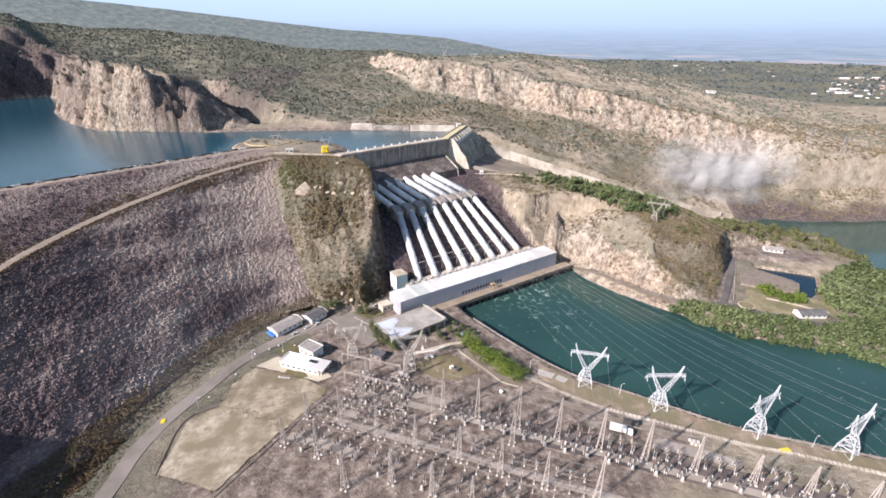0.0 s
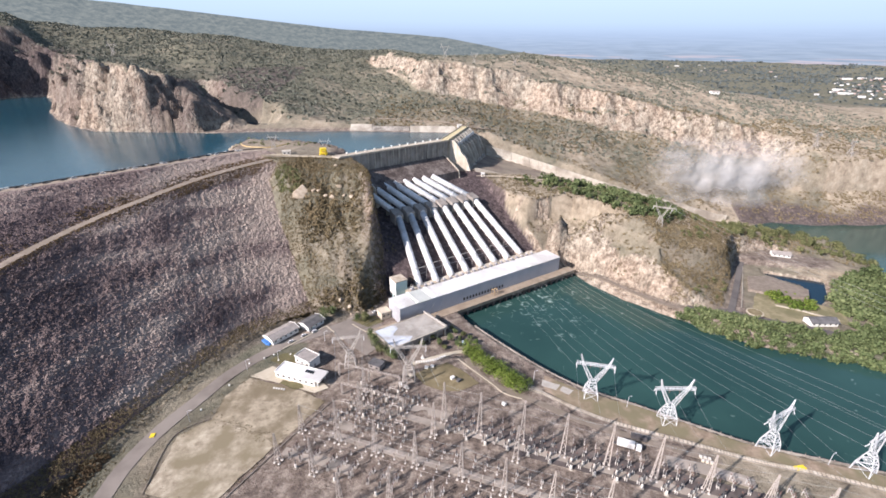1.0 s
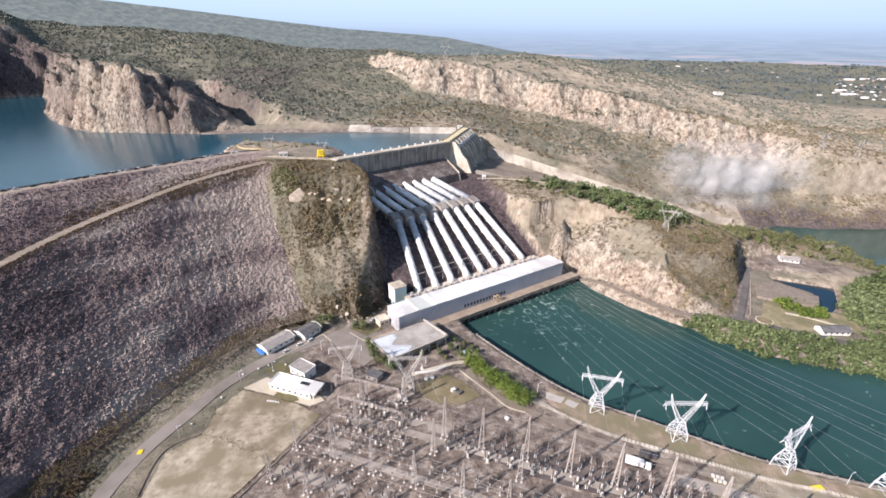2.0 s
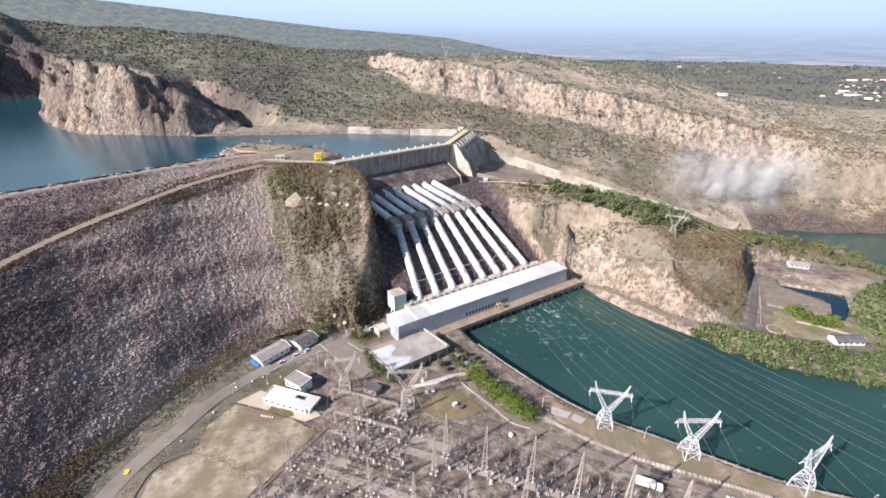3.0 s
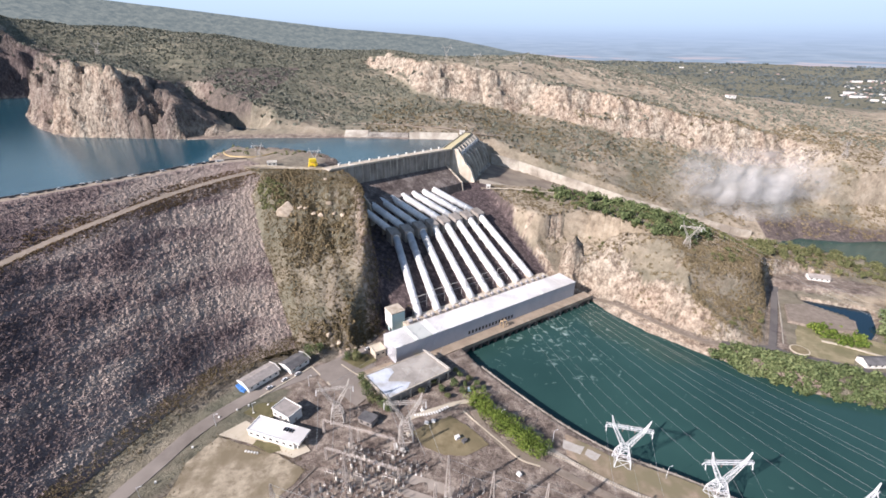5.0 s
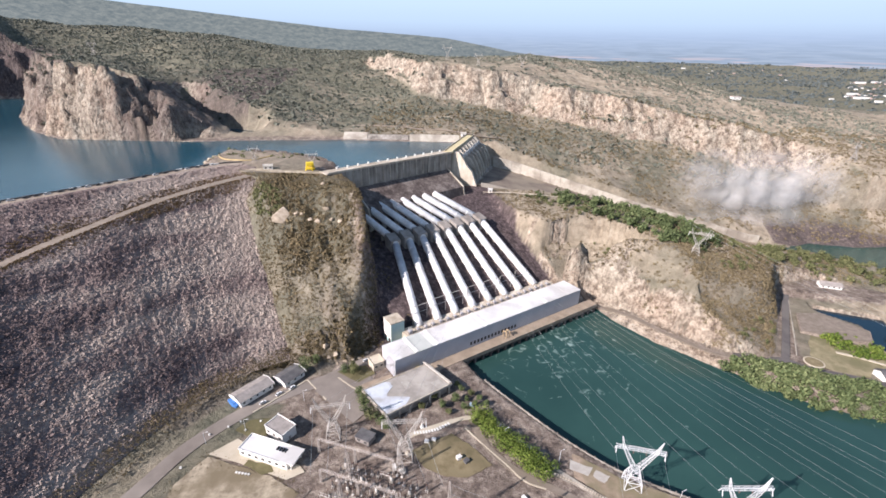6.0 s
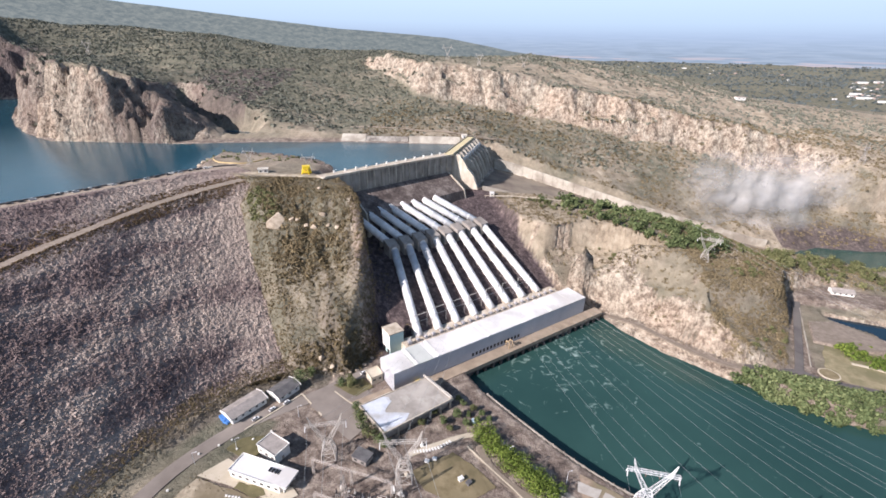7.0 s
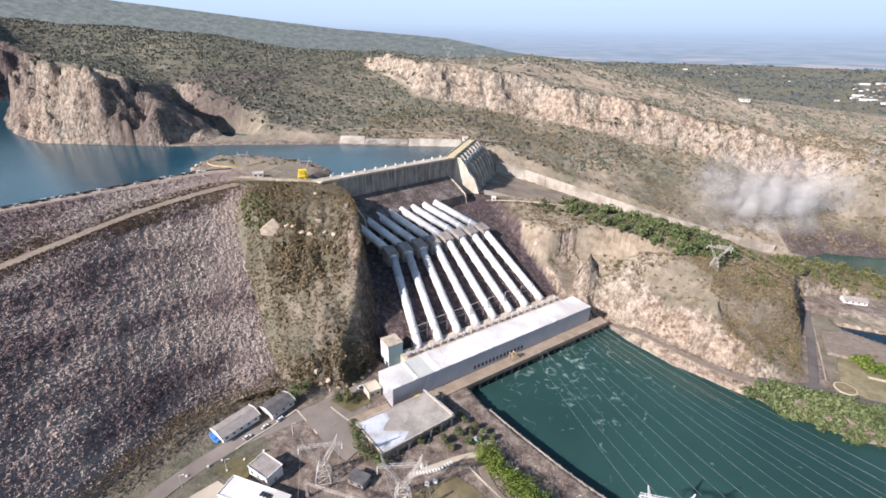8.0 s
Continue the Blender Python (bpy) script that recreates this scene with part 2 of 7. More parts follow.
def water_mat(name, c1, c2, ripple, foam=None):
    m = bpy.data.materials.new(name)
    m.use_nodes = True
    n, l = m.node_tree.nodes, m.node_tree.links
    b = n["Principled BSDF"]
    b.inputs["Roughness"].default_value, b.inputs["IOR"].default_value = 0.07, 1.33
    geo = n.new("ShaderNodeNewGeometry")
    z = n.new("ShaderNodeTexNoise")
    z.inputs["Scale"].default_value, z.inputs["Detail"].default_value = 0.012, 5.0
    l.new(geo.outputs["Position"], z.inputs["Vector"])
    r = n.new("ShaderNodeValToRGB")
    r.color_ramp.elements[0].position, r.color_ramp.elements[1].position = 0.35, 0.65
    r.color_ramp.elements[0].color, r.color_ramp.elements[1].color = (*c1, 1), (*c2, 1)
    l.new(z.outputs["Fac"], r.inputs[0])
    out = r.outputs[0]
    if foam:
        # churned white water where the turbines discharge
        mp = n.new("ShaderNodeMapping")
        mp.inputs["Scale"].default_value = (1.0, 1.0, 1.0)
        l.new(geo.outputs["Position"], mp.inputs["Vector"])
        dist = n.new("ShaderNodeVectorMath")
        dist.operation = "DISTANCE"
        l.new(mp.outputs[0], dist.inputs[0])
        dist.inputs[1].default_value = foam
        mr = n.new("ShaderNodeMapRange")
        mr.inputs["From Min"].default_value, mr.inputs["From Max"].default_value = 20.0, 85.0
        mr.inputs["To Min"].default_value, mr.inputs["To Max"].default_value = 0.13, 0.0
        l.new(dist.outputs["Value"], mr.inputs["Value"])
        f = n.new("ShaderNodeTexNoise")
        f.inputs["Scale"].default_value, f.inputs["Detail"].default_value, f.inputs["Distortion"].default_value = 0.13, 12.0, 1.2
        l.new(geo.outputs["Position"], f.inputs["Vector"])
        sm = n.new("ShaderNodeMath")
        sm.operation = "ADD"
        l.new(f.outputs["Fac"], sm.inputs[0])
        l.new(mr.outputs[0], sm.inputs[1])
        fr = n.new("ShaderNodeValToRGB")
        fr.color_ramp.elements[0].position, fr.color_ramp.elements[1].position = 0.68, 1.0
        l.new(sm.outputs[0], fr.inputs[0])
        mx = n.new("ShaderNodeMix")
        mx.data_type = "RGBA"
        l.new(fr.outputs[0], mx.inputs[0])
        l.new(out, mx.inputs[6])
        mx.inputs[7].default_value = (0.42, 0.55, 0.50, 1)
        out = mx.outputs[2]
        ro = n.new("ShaderNodeMapRange")
        ro.inputs["To Min"].default_value, ro.inputs["To Max"].default_value = 0.07, 0.7
        l.new(fr.outputs[0], ro.inputs["Value"])
        l.new(ro.outputs[0], b.inputs["Roughness"])
    l.new(out, b.inputs["Base Color"])
    w = n.new("ShaderNodeTexNoise")
    w.inputs["Scale"].default_value, w.inputs["Detail"].default_value = 0.5, 4.0
    l.new(geo.outputs["Position"], w.inputs["Vector"])
    bm = n.new("ShaderNodeBump")
    bm.inputs["Strength"].default_value, bm.inputs["Distance"].default_value = 1.0, ripple
    l.new(w.outputs["Fac"], bm.inputs["Height"])
    l.new(bm.outputs[0], b.inputs["Normal"])
    return m


def glow_mat():
    """Glowing distance: fields and woods of the far plain fade upward into painted haze."""
    m = bpy.data.materials.new("distance")
    m.use_nodes = True
    n, l = m.node_tree.nodes, m.node_tree.links
    n.remove(n["Principled BSDF"])
    em = n.new("ShaderNodeEmission")
    geo = n.new("ShaderNodeNewGeometry")
    sx = n.new("ShaderNodeSeparateXYZ")
    l.new(geo.outputs["Position"], sx.inputs[0])

    def streaks(scale, detail, offset):
        ms = n.new("ShaderNodeMapping")
        ms.inputs["Scale"].default_value = scale
        ms.inputs["Location"].default_value = (offset, 0, 0)
        l.new(geo.outputs["Position"], ms.inputs["Vector"])
        z = n.new("ShaderNodeTexNoise")
        z.inputs["Scale"].default_value, z.inputs["Detail"].default_value = 1.0, detail
        l.new(ms.outputs[0], z.inputs["Vector"])
        return z.outputs["Fac"]

    def ramp(fac, stops):
        r = n.new("ShaderNodeValToRGB")
        els = r.color_ramp.elements
        while len(els) < len(stops):
            els.new(0.5)
        for e, (p, c) in zip(els, stops):
            e.position, e.color = p, (*c, 1)
        l.new(fac, r.inputs[0])
        return r.outputs[0]

    def height(lo, hi):
        mp = n.new("ShaderNodeMapRange")
        mp.inputs["From Min"].default_value, mp.inputs["From Max"].default_value = lo, hi
        l.new(sx.outputs[2], mp.inputs["Value"])
        return mp.outputs[0]

    def mix(fac, a, c):
        mx = n.new("ShaderNodeMix")
        mx.data_type = "RGBA"
        l.new(fac, mx.inputs[0])
        l.new(a, mx.inputs[6])
        l.new(c, mx.inputs[7])
        return mx.outputs[2]

    def times(a, c):
        mu = n.new("ShaderNodeMath")
        mu.operation = "MULTIPLY"
        l.new(a, mu.inputs[0])
        l.new(c, mu.inputs[1])
        return mu.outputs[0]

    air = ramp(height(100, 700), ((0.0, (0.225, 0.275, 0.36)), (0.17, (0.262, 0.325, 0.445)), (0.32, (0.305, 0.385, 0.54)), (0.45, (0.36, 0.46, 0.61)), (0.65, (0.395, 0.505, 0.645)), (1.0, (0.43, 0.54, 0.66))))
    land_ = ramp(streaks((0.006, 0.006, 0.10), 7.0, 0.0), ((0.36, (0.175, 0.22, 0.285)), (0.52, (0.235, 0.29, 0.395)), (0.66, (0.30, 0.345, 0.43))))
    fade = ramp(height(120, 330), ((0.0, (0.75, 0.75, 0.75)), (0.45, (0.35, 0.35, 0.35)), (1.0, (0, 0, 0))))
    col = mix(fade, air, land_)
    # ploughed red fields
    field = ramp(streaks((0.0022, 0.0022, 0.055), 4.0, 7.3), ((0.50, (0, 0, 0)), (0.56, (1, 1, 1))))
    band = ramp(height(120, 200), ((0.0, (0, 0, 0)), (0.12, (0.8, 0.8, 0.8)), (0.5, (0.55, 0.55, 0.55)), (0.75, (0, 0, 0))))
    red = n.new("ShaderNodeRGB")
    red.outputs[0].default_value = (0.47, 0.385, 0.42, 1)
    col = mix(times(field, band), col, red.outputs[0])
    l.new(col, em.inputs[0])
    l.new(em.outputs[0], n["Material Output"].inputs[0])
    return m


M_ground = ground_mat()
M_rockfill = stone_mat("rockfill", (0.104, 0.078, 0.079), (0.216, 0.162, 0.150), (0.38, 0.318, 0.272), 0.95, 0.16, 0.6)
M_river = water_mat("river_water", (0.021, 0.055, 0.050), (0.030, 0.074, 0.066), 0.05, (80, 368, 0))
M_lake = water_mat("lake_water", (0.012, 0.056, 0.084), (0.018, 0.072, 0.100), 0.2)
M_pond = water_mat("pond_water", (0.006, 0.020, 0.034), (0.010, 0.030, 0.048), 0.04)
M_distance = glow_mat()
# far ridge glows by itself; the blue grey haze is in its emission
M_far_ridge = bpy.data.materials.new("far_ridge")
M_far_ridge.use_nodes = True
nn, ll = M_far_ridge.node_tree.nodes, M_far_ridge.node_tree.links
nn.remove(nn["Principled BSDF"])
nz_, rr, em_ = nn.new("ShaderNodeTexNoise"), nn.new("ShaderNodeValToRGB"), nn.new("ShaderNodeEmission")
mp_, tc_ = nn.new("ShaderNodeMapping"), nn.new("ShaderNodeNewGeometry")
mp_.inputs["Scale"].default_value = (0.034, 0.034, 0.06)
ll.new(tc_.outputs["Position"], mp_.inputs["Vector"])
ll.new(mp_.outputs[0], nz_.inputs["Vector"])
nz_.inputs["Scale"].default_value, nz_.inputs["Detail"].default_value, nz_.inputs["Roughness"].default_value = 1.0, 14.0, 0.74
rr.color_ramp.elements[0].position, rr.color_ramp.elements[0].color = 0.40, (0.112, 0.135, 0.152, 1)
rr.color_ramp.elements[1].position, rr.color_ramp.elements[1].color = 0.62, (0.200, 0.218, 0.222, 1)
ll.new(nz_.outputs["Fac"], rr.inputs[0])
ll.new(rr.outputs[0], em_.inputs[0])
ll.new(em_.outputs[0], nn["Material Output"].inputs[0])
M_concrete = mat("concrete", (0.36, 0.32, 0.27), (0.52, 0.48, 0.41), 0.15, 0.9, 0.03, 2.0, c3=(0.27, 0.235, 0.195), scale3=0.05)
M_pale = streak_mat("pale_concrete", (0.34, 0.285, 0.22), (0.50, 0.435, 0.35), (0.66, 0.60, 0.51))
M_dark_concrete = streak_mat("weathered_concrete", (0.065, 0.052, 0.048), (0.13, 0.105, 0.095), (0.27, 0.235, 0.21))
M_stained = streak_mat("stained_concrete", (0.13, 0.115, 0.10), (0.27, 0.245, 0.215), (0.40, 0.37, 0.33))
M_asphalt = mat("asphalt", (0.175, 0.148, 0.128), (0.24, 0.208, 0.182), 0.08, 0.92, 0.01, 3.0, c3=(0.27, 0.235, 0.205), scale3=0.03)
M_asphalt_dark = mat("dark_asphalt", (0.085, 0.076, 0.074), (0.13, 0.117, 0.112), 0.1, 0.92, 0.01, 3.0, c3=(0.15, 0.135, 0.125), scale3=0.04)
M_dirt_road = mat("dirt_road", (0.25, 0.20, 0.155), (0.36, 0.30, 0.24), 0.15, 0.95, 0.03, 1.0, c3=(0.30, 0.245, 0.19), scale3=0.03)
M_sand = mat("sandy_lot", (0.24, 0.197, 0.14), (0.50, 0.435, 0.335), 0.22, 0.95, 0.08, 0.8, c3=(0.22, 0.183, 0.12), scale3=0.05, detail=10)
M_white_steel = mat("white_painted_steel", (0.62, 0.62, 0.62), (0.80, 0.80, 0.80), 0.25, 0.42, 0.0, c3=(0.55, 0.54, 0.52), scale3=0.10, spec=0.5)
M_galv = mat("galvanised_steel", (0.55, 0.56, 0.57), (0.72, 0.73, 0.74), 0.3, 0.5, spec=0.5)
M_grey_steel = mat("weathered_lattice", (0.36, 0.33, 0.30), (0.50, 0.47, 0.43), 0.3, 0.6, spec=0.4)
M_roof_white = mat("white_roof", (0.62, 0.61, 0.60), (0.78, 0.77, 0.755), 0.06, 0.6, 0.0, c3=(0.54, 0.52, 0.50), scale3=0.05)
M_wall_grey = mat("grey_cladding", (0.40, 0.40, 0.43), (0.47, 0.47, 0.50), 0.1, 0.7)
M_cyan = mat("pale_cyan_wall", (0.40, 0.56, 0.55), (0.47, 0.62, 0.61), 0.2, 0.8)
M_white_wall = mat("white_wall", (0.68, 0.66, 0.62), (0.78, 0.76, 0.72), 0.3, 0.8)
M_roof_grey = mat("grey_roof", (0.24, 0.215, 0.20), (0.36, 0.325, 0.30), 0.25, 0.85, 0.02, 1.5)
M_slab = mat("flat_roof_slab", (0.25, 0.225, 0.20), (0.37, 0.34, 0.305), 0.12, 0.9, 0.0, c3=(0.42, 0.385, 0.345), scale3=0.07, detail=9)
M_dark = mat("dark_opening", (0.02, 0.02, 0.022), (0.03, 0.03, 0.03), 0.5, 0.5)
M_yellow = mat("yellow_paint", (0.72, 0.52, 0.03), (0.80, 0.60, 0.05), 0.5, 0.5)
M_black = mat("dark_equipment", (0.05, 0.048, 0.05), (0.10, 0.09, 0.09), 0.4, 0.6)
M_porcelain = mat("pale_equipment", (0.58, 0.54, 0.49), (0.76, 0.72, 0.67), 0.5, 0.5)
M_brown_ins = mat("brown_insulator", (0.10, 0.06, 0.05), (0.16, 0.10, 0.08), 0.6, 0.35)
M_blue = mat("blue_tarpaulin", (0.05, 0.16, 0.42), (0.09, 0.24, 0.55), 0.8, 0.6)
M_wire = mat("conductor", (0.30, 0.32, 0.32), (0.38, 0.40, 0.40), 0.5, 0.5)
M_trunk = mat("bark", (0.10, 0.075, 0.05), (0.17, 0.13, 0.09), 1.0, 0.95)
M_stones = island_mat("broken_stones", (0.088, 0.066, 0.067), (0.195, 0.148, 0.138), (0.35, 0.287, 0.25), 0.38)
M_leaf = island_mat("leaves", (0.046, 0.064, 0.027), (0.104, 0.134, 0.057), (0.19, 0.215, 0.10))
M_leaf_bright = island_mat("bright_leaves", (0.050, 0.080, 0.016), (0.118, 0.165, 0.032), (0.22, 0.265, 0.06))
# hill scrub: greyed and lightened so its colour carries distance haze
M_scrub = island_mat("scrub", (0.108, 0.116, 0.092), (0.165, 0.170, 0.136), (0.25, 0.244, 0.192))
# woods of the plain: blue distance haze put into the leaf colour
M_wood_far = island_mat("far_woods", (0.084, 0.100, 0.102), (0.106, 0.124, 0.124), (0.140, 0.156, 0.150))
M_gatehead = mat("gate_steel", (0.40, 0.42, 0.44), (0.52, 0.54, 0.56), 0.2, 0.5)

M_roof_dark = mat("dark_sheet_roof", (0.085, 0.082, 0.085), (0.15, 0.145, 0.145), 0.25, 0.75)
M_ochre = mat("ochre_wall", (0.44, 0.33, 0.17), (0.56, 0.43, 0.24), 0.3, 0.85)
M_tank_blue = mat("pale_blue_tank", (0.30, 0.42, 0.52), (0.40, 0.52, 0.62), 0.5, 0.5)
M_cream = mat("cream_wall", (0.52, 0.45, 0.35), (0.62, 0.55, 0.44), 0.3, 0.85)
M_slab_patch = mat("roof_patch", (0.46, 0.49, 0.54), (0.60, 0.63, 0.68), 0.12, 0.8, c3=(0.36, 0.35, 0.34), scale3=0.09)
M_slab_pale = mat("repaired_slab", (0.34, 0.31, 0.275), (0.46, 0.43, 0.385), 0.25, 0.9)
M_rail_red = mat("pale_rail", (0.42, 0.38, 0.34), (0.54, 0.50, 0.45), 0.4, 0.8)

M_sand2 = mat("trampled_sand", (0.19, 0.155, 0.108), (0.43, 0.365, 0.27), 0.2, 0.95, 0.08, 0.8, c3=(0.185, 0.15, 0.098), scale3=0.055, detail=10)
M_pale_path = mat("pale_paving", (0.44, 0.38, 0.29), (0.54, 0.48, 0.38), 0.1, 0.9, 0.01, 2.0)
M_pale_soil = mat("pale_gravel", (0.30, 0.255, 0.215), (0.42, 0.37, 0.32), 0.12, 0.95, 0.02, 1.5, c3=(0.25, 0.215, 0.18), scale3=0.06)
M_dark_gravel = mat("dark_gravel", (0.060, 0.050, 0.048), (0.135, 0.112, 0.104), 0.16, 0.95, 0.03, 1.5, c3=(0.17, 0.14, 0.125), scale3=0.05, detail=9)
M_lawn = mat("lawn", (0.095, 0.085, 0.042), (0.16, 0.14, 0.072), 0.15, 0.95, 0.05, 1.5)
M_lawn_dry = mat("dry_lawn", (0.15, 0.12, 0.066), (0.27, 0.22, 0.135), 0.18, 0.95, 0.05, 1.5, c3=(0.13, 0.108, 0.06), scale3=0.09)
M_garden = mat("garden_lawn", (0.20, 0.170, 0.098), (0.31, 0.264, 0.165), 0.15, 0.95, 0.05, 1.5, c3=(0.165, 0.15, 0.082), scale3=0.09)
M_track = mat("dirt_track", (0.17, 0.138, 0.110), (0.27, 0.225, 0.185), 0.25, 0.95, 0.03, 1.0, c3=(0.20, 0.165, 0.13), scale3=0.06)
M_redsoil = mat("reddish_soil", (0.19, 0.142, 0.10), (0.37, 0.285, 0.215), 0.22, 0.95, 0.05, 1.0, c3=(0.185, 0.16, 0.098), scale3=0.06, detail=9)
M_tile = mat("clay_roof", (0.38, 0.28, 0.25), (0.48, 0.37, 0.33), 0.1, 0.9)
M_scrub_olive = island_mat("olive_scrub", (0.080, 0.063, 0.035), (0.154, 0.119, 0.066), (0.25, 0.192, 0.112))
M_scrub_brown = island_mat("brown_scrub", (0.095, 0.074, 0.042), (0.185, 0.145, 0.085), (0.29, 0.235, 0.145))
M_scrub_rust = island_mat("rusty_scrub", (0.075, 0.048, 0.028), (0.16, 0.105, 0.058), (0.26, 0.185, 0.105))
M_leaf_olive = island_mat("olive_leaves", (0.060, 0.068, 0.030), (0.128, 0.135, 0.060), (0.22, 0.215, 0.105))


# mesh helpers
class Shape:
    """Collects vertices and faces of one part."""

    def __init__(self):
        self.v, self.f = [], []

    def add(self, verts, faces):
        k = len(self.v)
        self.v.extend(tuple(p) for p in verts)
        self.f.extend(tuple(i + k for i in f) for f in faces)
        return self

    def prism(self, poly, z0, z1):
        """Upright prism over a plan polygon (counter-clockwise); z1 may be a list of heights."""
        n = len(poly)
        tops = z1 if isinstance(z1, (list, tuple)) else [z1] * n
        bots = z0 if isinstance(z0, (list, tuple)) else [z0] * n
        vs = [(x, y, b) for (x, y), b in zip(poly, bots)] + [(x, y, h) for (x, y), h in zip(poly, tops)]
        fs = [tuple(range(n - 1, -1, -1)), tuple(range(n, 2 * n))]
        fs += [(i, (i + 1) % n, n + (i + 1) % n, n + i) for i in range(n)]
        return self.add(vs, fs)

    def box(self, c, size, rz=0.0):
        ca, sa = math.cos(rz), math.sin(rz)
        hx, hy, hz = size[0] / 2, size[1] / 2, size[2] / 2
        poly = [(c[0] + ca * x - sa * y, c[1] + sa * x + ca * y) for x, y in ((-hx, -hy), (hx, -hy), (hx, hy), (-hx, hy))]
        return self.prism(poly, c[2] - hz, c[2] + hz)

    def beam(self, p, q, w, w2=None):
        """Square bar between two points."""
        p, q = Vector(p), Vector(q)
        d = (q - p).normalized()
        a = d.orthogonal().normalized()
        b = d.cross(a)
        w2 = w if w2 is None else w2
        vs = []
        for o, s in ((p, w / 2), (q, w2 / 2)):
            vs += [o + a * s + b * s, o - a * s + b * s, o - a * s - b * s, o + a * s - b * s]
        return self.add(vs, [(0, 1, 5, 4), (1, 2, 6, 5), (2, 3, 7, 6), (3, 0, 4, 7), (3, 2, 1, 0), (4, 5, 6, 7)])

    def tube(self, pts, r, n=12, caps=True):
        """Round pipe along a line of points; r may be a list."""
        pts = [Vector(p) for p in pts]
        rs = r if isinstance(r, (list, tuple)) else [r] * len(pts)
        vs = []
        for i, p in enumerate(pts):
            d = (pts[min(i + 1, len(pts) - 1)] - pts[max(i - 1, 0)]).normalized()
            a = d.cross(Vector((0, 0, 1)))
            a = a.normalized() if a.length > 1e-4 else Vector((1, 0, 0))
            b = a.cross(d)
            vs += [p + (a * math.cos(2 * math.pi * k / n) + b * math.sin(2 * math.pi * k / n)) * rs[i] for k in range(n)]
        fs = [(i * n + k, i * n + (k + 1) % n, (i + 1) * n + (k + 1) % n, (i + 1) * n + k) for i in range(len(pts) - 1) for k in range(n)]
        if caps:
            fs += [tuple(range(n - 1, -1, -1)), tuple(range((len(pts) - 1) * n, len(pts) * n))]
        return self.add(vs, fs)

    def make(self, name, material, parent=None, label="", smooth=False):
        me = bpy.data.meshes.new(name)
        me.from_pydata(self.v, [], self.f)
        me.materials.append(material)
        if smooth:
            me.polygons.foreach_set("use_smooth", [True] * len(me.polygons))
        me.update()
        ob = new(name, me)
        if parent:
            ob.parent = parent
            ob.matrix_parent_inverse = parent.matrix_world.inverted()
        if label:
            tagged(ob, label)
        return ob


def array_mesh(name, v, f, material, smooth=False):
    """A mesh from numpy arrays."""
    me = bpy.data.meshes.new(name)
    me.vertices.add(len(v))
    me.vertices.foreach_set("co", np.asarray(v, dtype=np.float32).ravel())
    k = f.shape[1]
    me.loops.add(f.size)
    me.loops.foreach_set("vertex_index", f.astype(np.int32).ravel())
    me.polygons.add(len(f))
    me.polygons.foreach_set("loop_start", np.arange(0, f.size, k, dtype=np.int32))
    me.materials.append(material)
    me.update(calc_edges=True)
    me.polygons.foreach_set("use_smooth", np.full(len(f), smooth))
    me.update()
    return new(name, me)


def thing(name, x, y, z, label, category, group="", rz=0.0):
    """An Empty at a thing's base that carries its parts."""
    ob = new(name)
    ob.empty_display_size = 1.0
    ob.matrix_world = Matrix.LocRotScale((x, y, z), Euler((0, 0, rz)), None)
    return tagged(ob, label, category, group)


# relief of the land
def hash2(i, j, seed):
    h = np.sin(i * 127.1 + j * 311.7 + seed * 74.7) * 43758.5453
    return h - np.floor(h)


def vnoise(x, y, seed=0):
    i, j = np.floor(x), np.floor(y)
    u, w = x - i, y - j
    u, w = u * u * (3 - 2 * u), w * w * (3 - 2 * w)
    a, b, c, d = hash2(i, j, seed), hash2(i + 1, j, seed), hash2(i, j + 1, seed), hash2(i + 1, j + 1, seed)
    return (a * (1 - u) + b * u) * (1 - w) + (c * (1 - u) + d * u) * w - 0.5


def fbm(x, y, size, octaves=4, seed=0):
    s, amp = 0, 1.0
    for k in range(octaves):
        s = s + amp * vnoise(x / size, y / size, seed + k)
        size, amp = size / 2.1, amp * 0.52
    return s


def step(a, b, x):
    t = np.clip((x - a) / (b - a), 0, 1)
    return t * t * (3 - 2 * t)


def grid_height(xs, ys, rows, x, y):
    xs, ys, rows = np.array(xs, float), np.array(ys, float), np.array(rows, float)
    i = np.clip(np.searchsorted(xs, x) - 1, 0, len(xs) - 2)
    j = np.clip(np.searchsorted(ys, y) - 1, 0, len(ys) - 2)
    u = np.clip((x - xs[i]) / (xs[i + 1] - xs[i]), 0, 1)
    w = np.clip((y - ys[j]) / (ys[j + 1] - ys[j]), 0, 1)
    return (rows[j, i] * (1 - u) + rows[j, i + 1] * u) * (1 - w) + (rows[j + 1, i] * (1 - u) + rows[j + 1, i + 1] * u) * w


def soft_grid(xs, ys, rows, x, y, r):
    s = 0
    for dx in (-r, 0, r):
        for dy in (-r, 0, r):
            s = s + grid_height(xs, ys, rows, x + dx, y + dy)
    return s / 9


def line_dist(pts, x, y, closed=False):
    best = np.full(np.shape(x), 1e9)
    n = len(pts)
    for k in range(n if closed else n - 1):
        (ax, ay), (bx, by) = pts[k][:2], pts[(k + 1) % n][:2]
        dx, dy = bx - ax, by - ay
        t = np.clip(((x - ax) * dx + (y - ay) * dy) / (dx * dx + dy * dy), 0, 1)
        best = np.minimum(best, np.hypot(x - ax - t * dx, y - ay - t * dy))
    return best


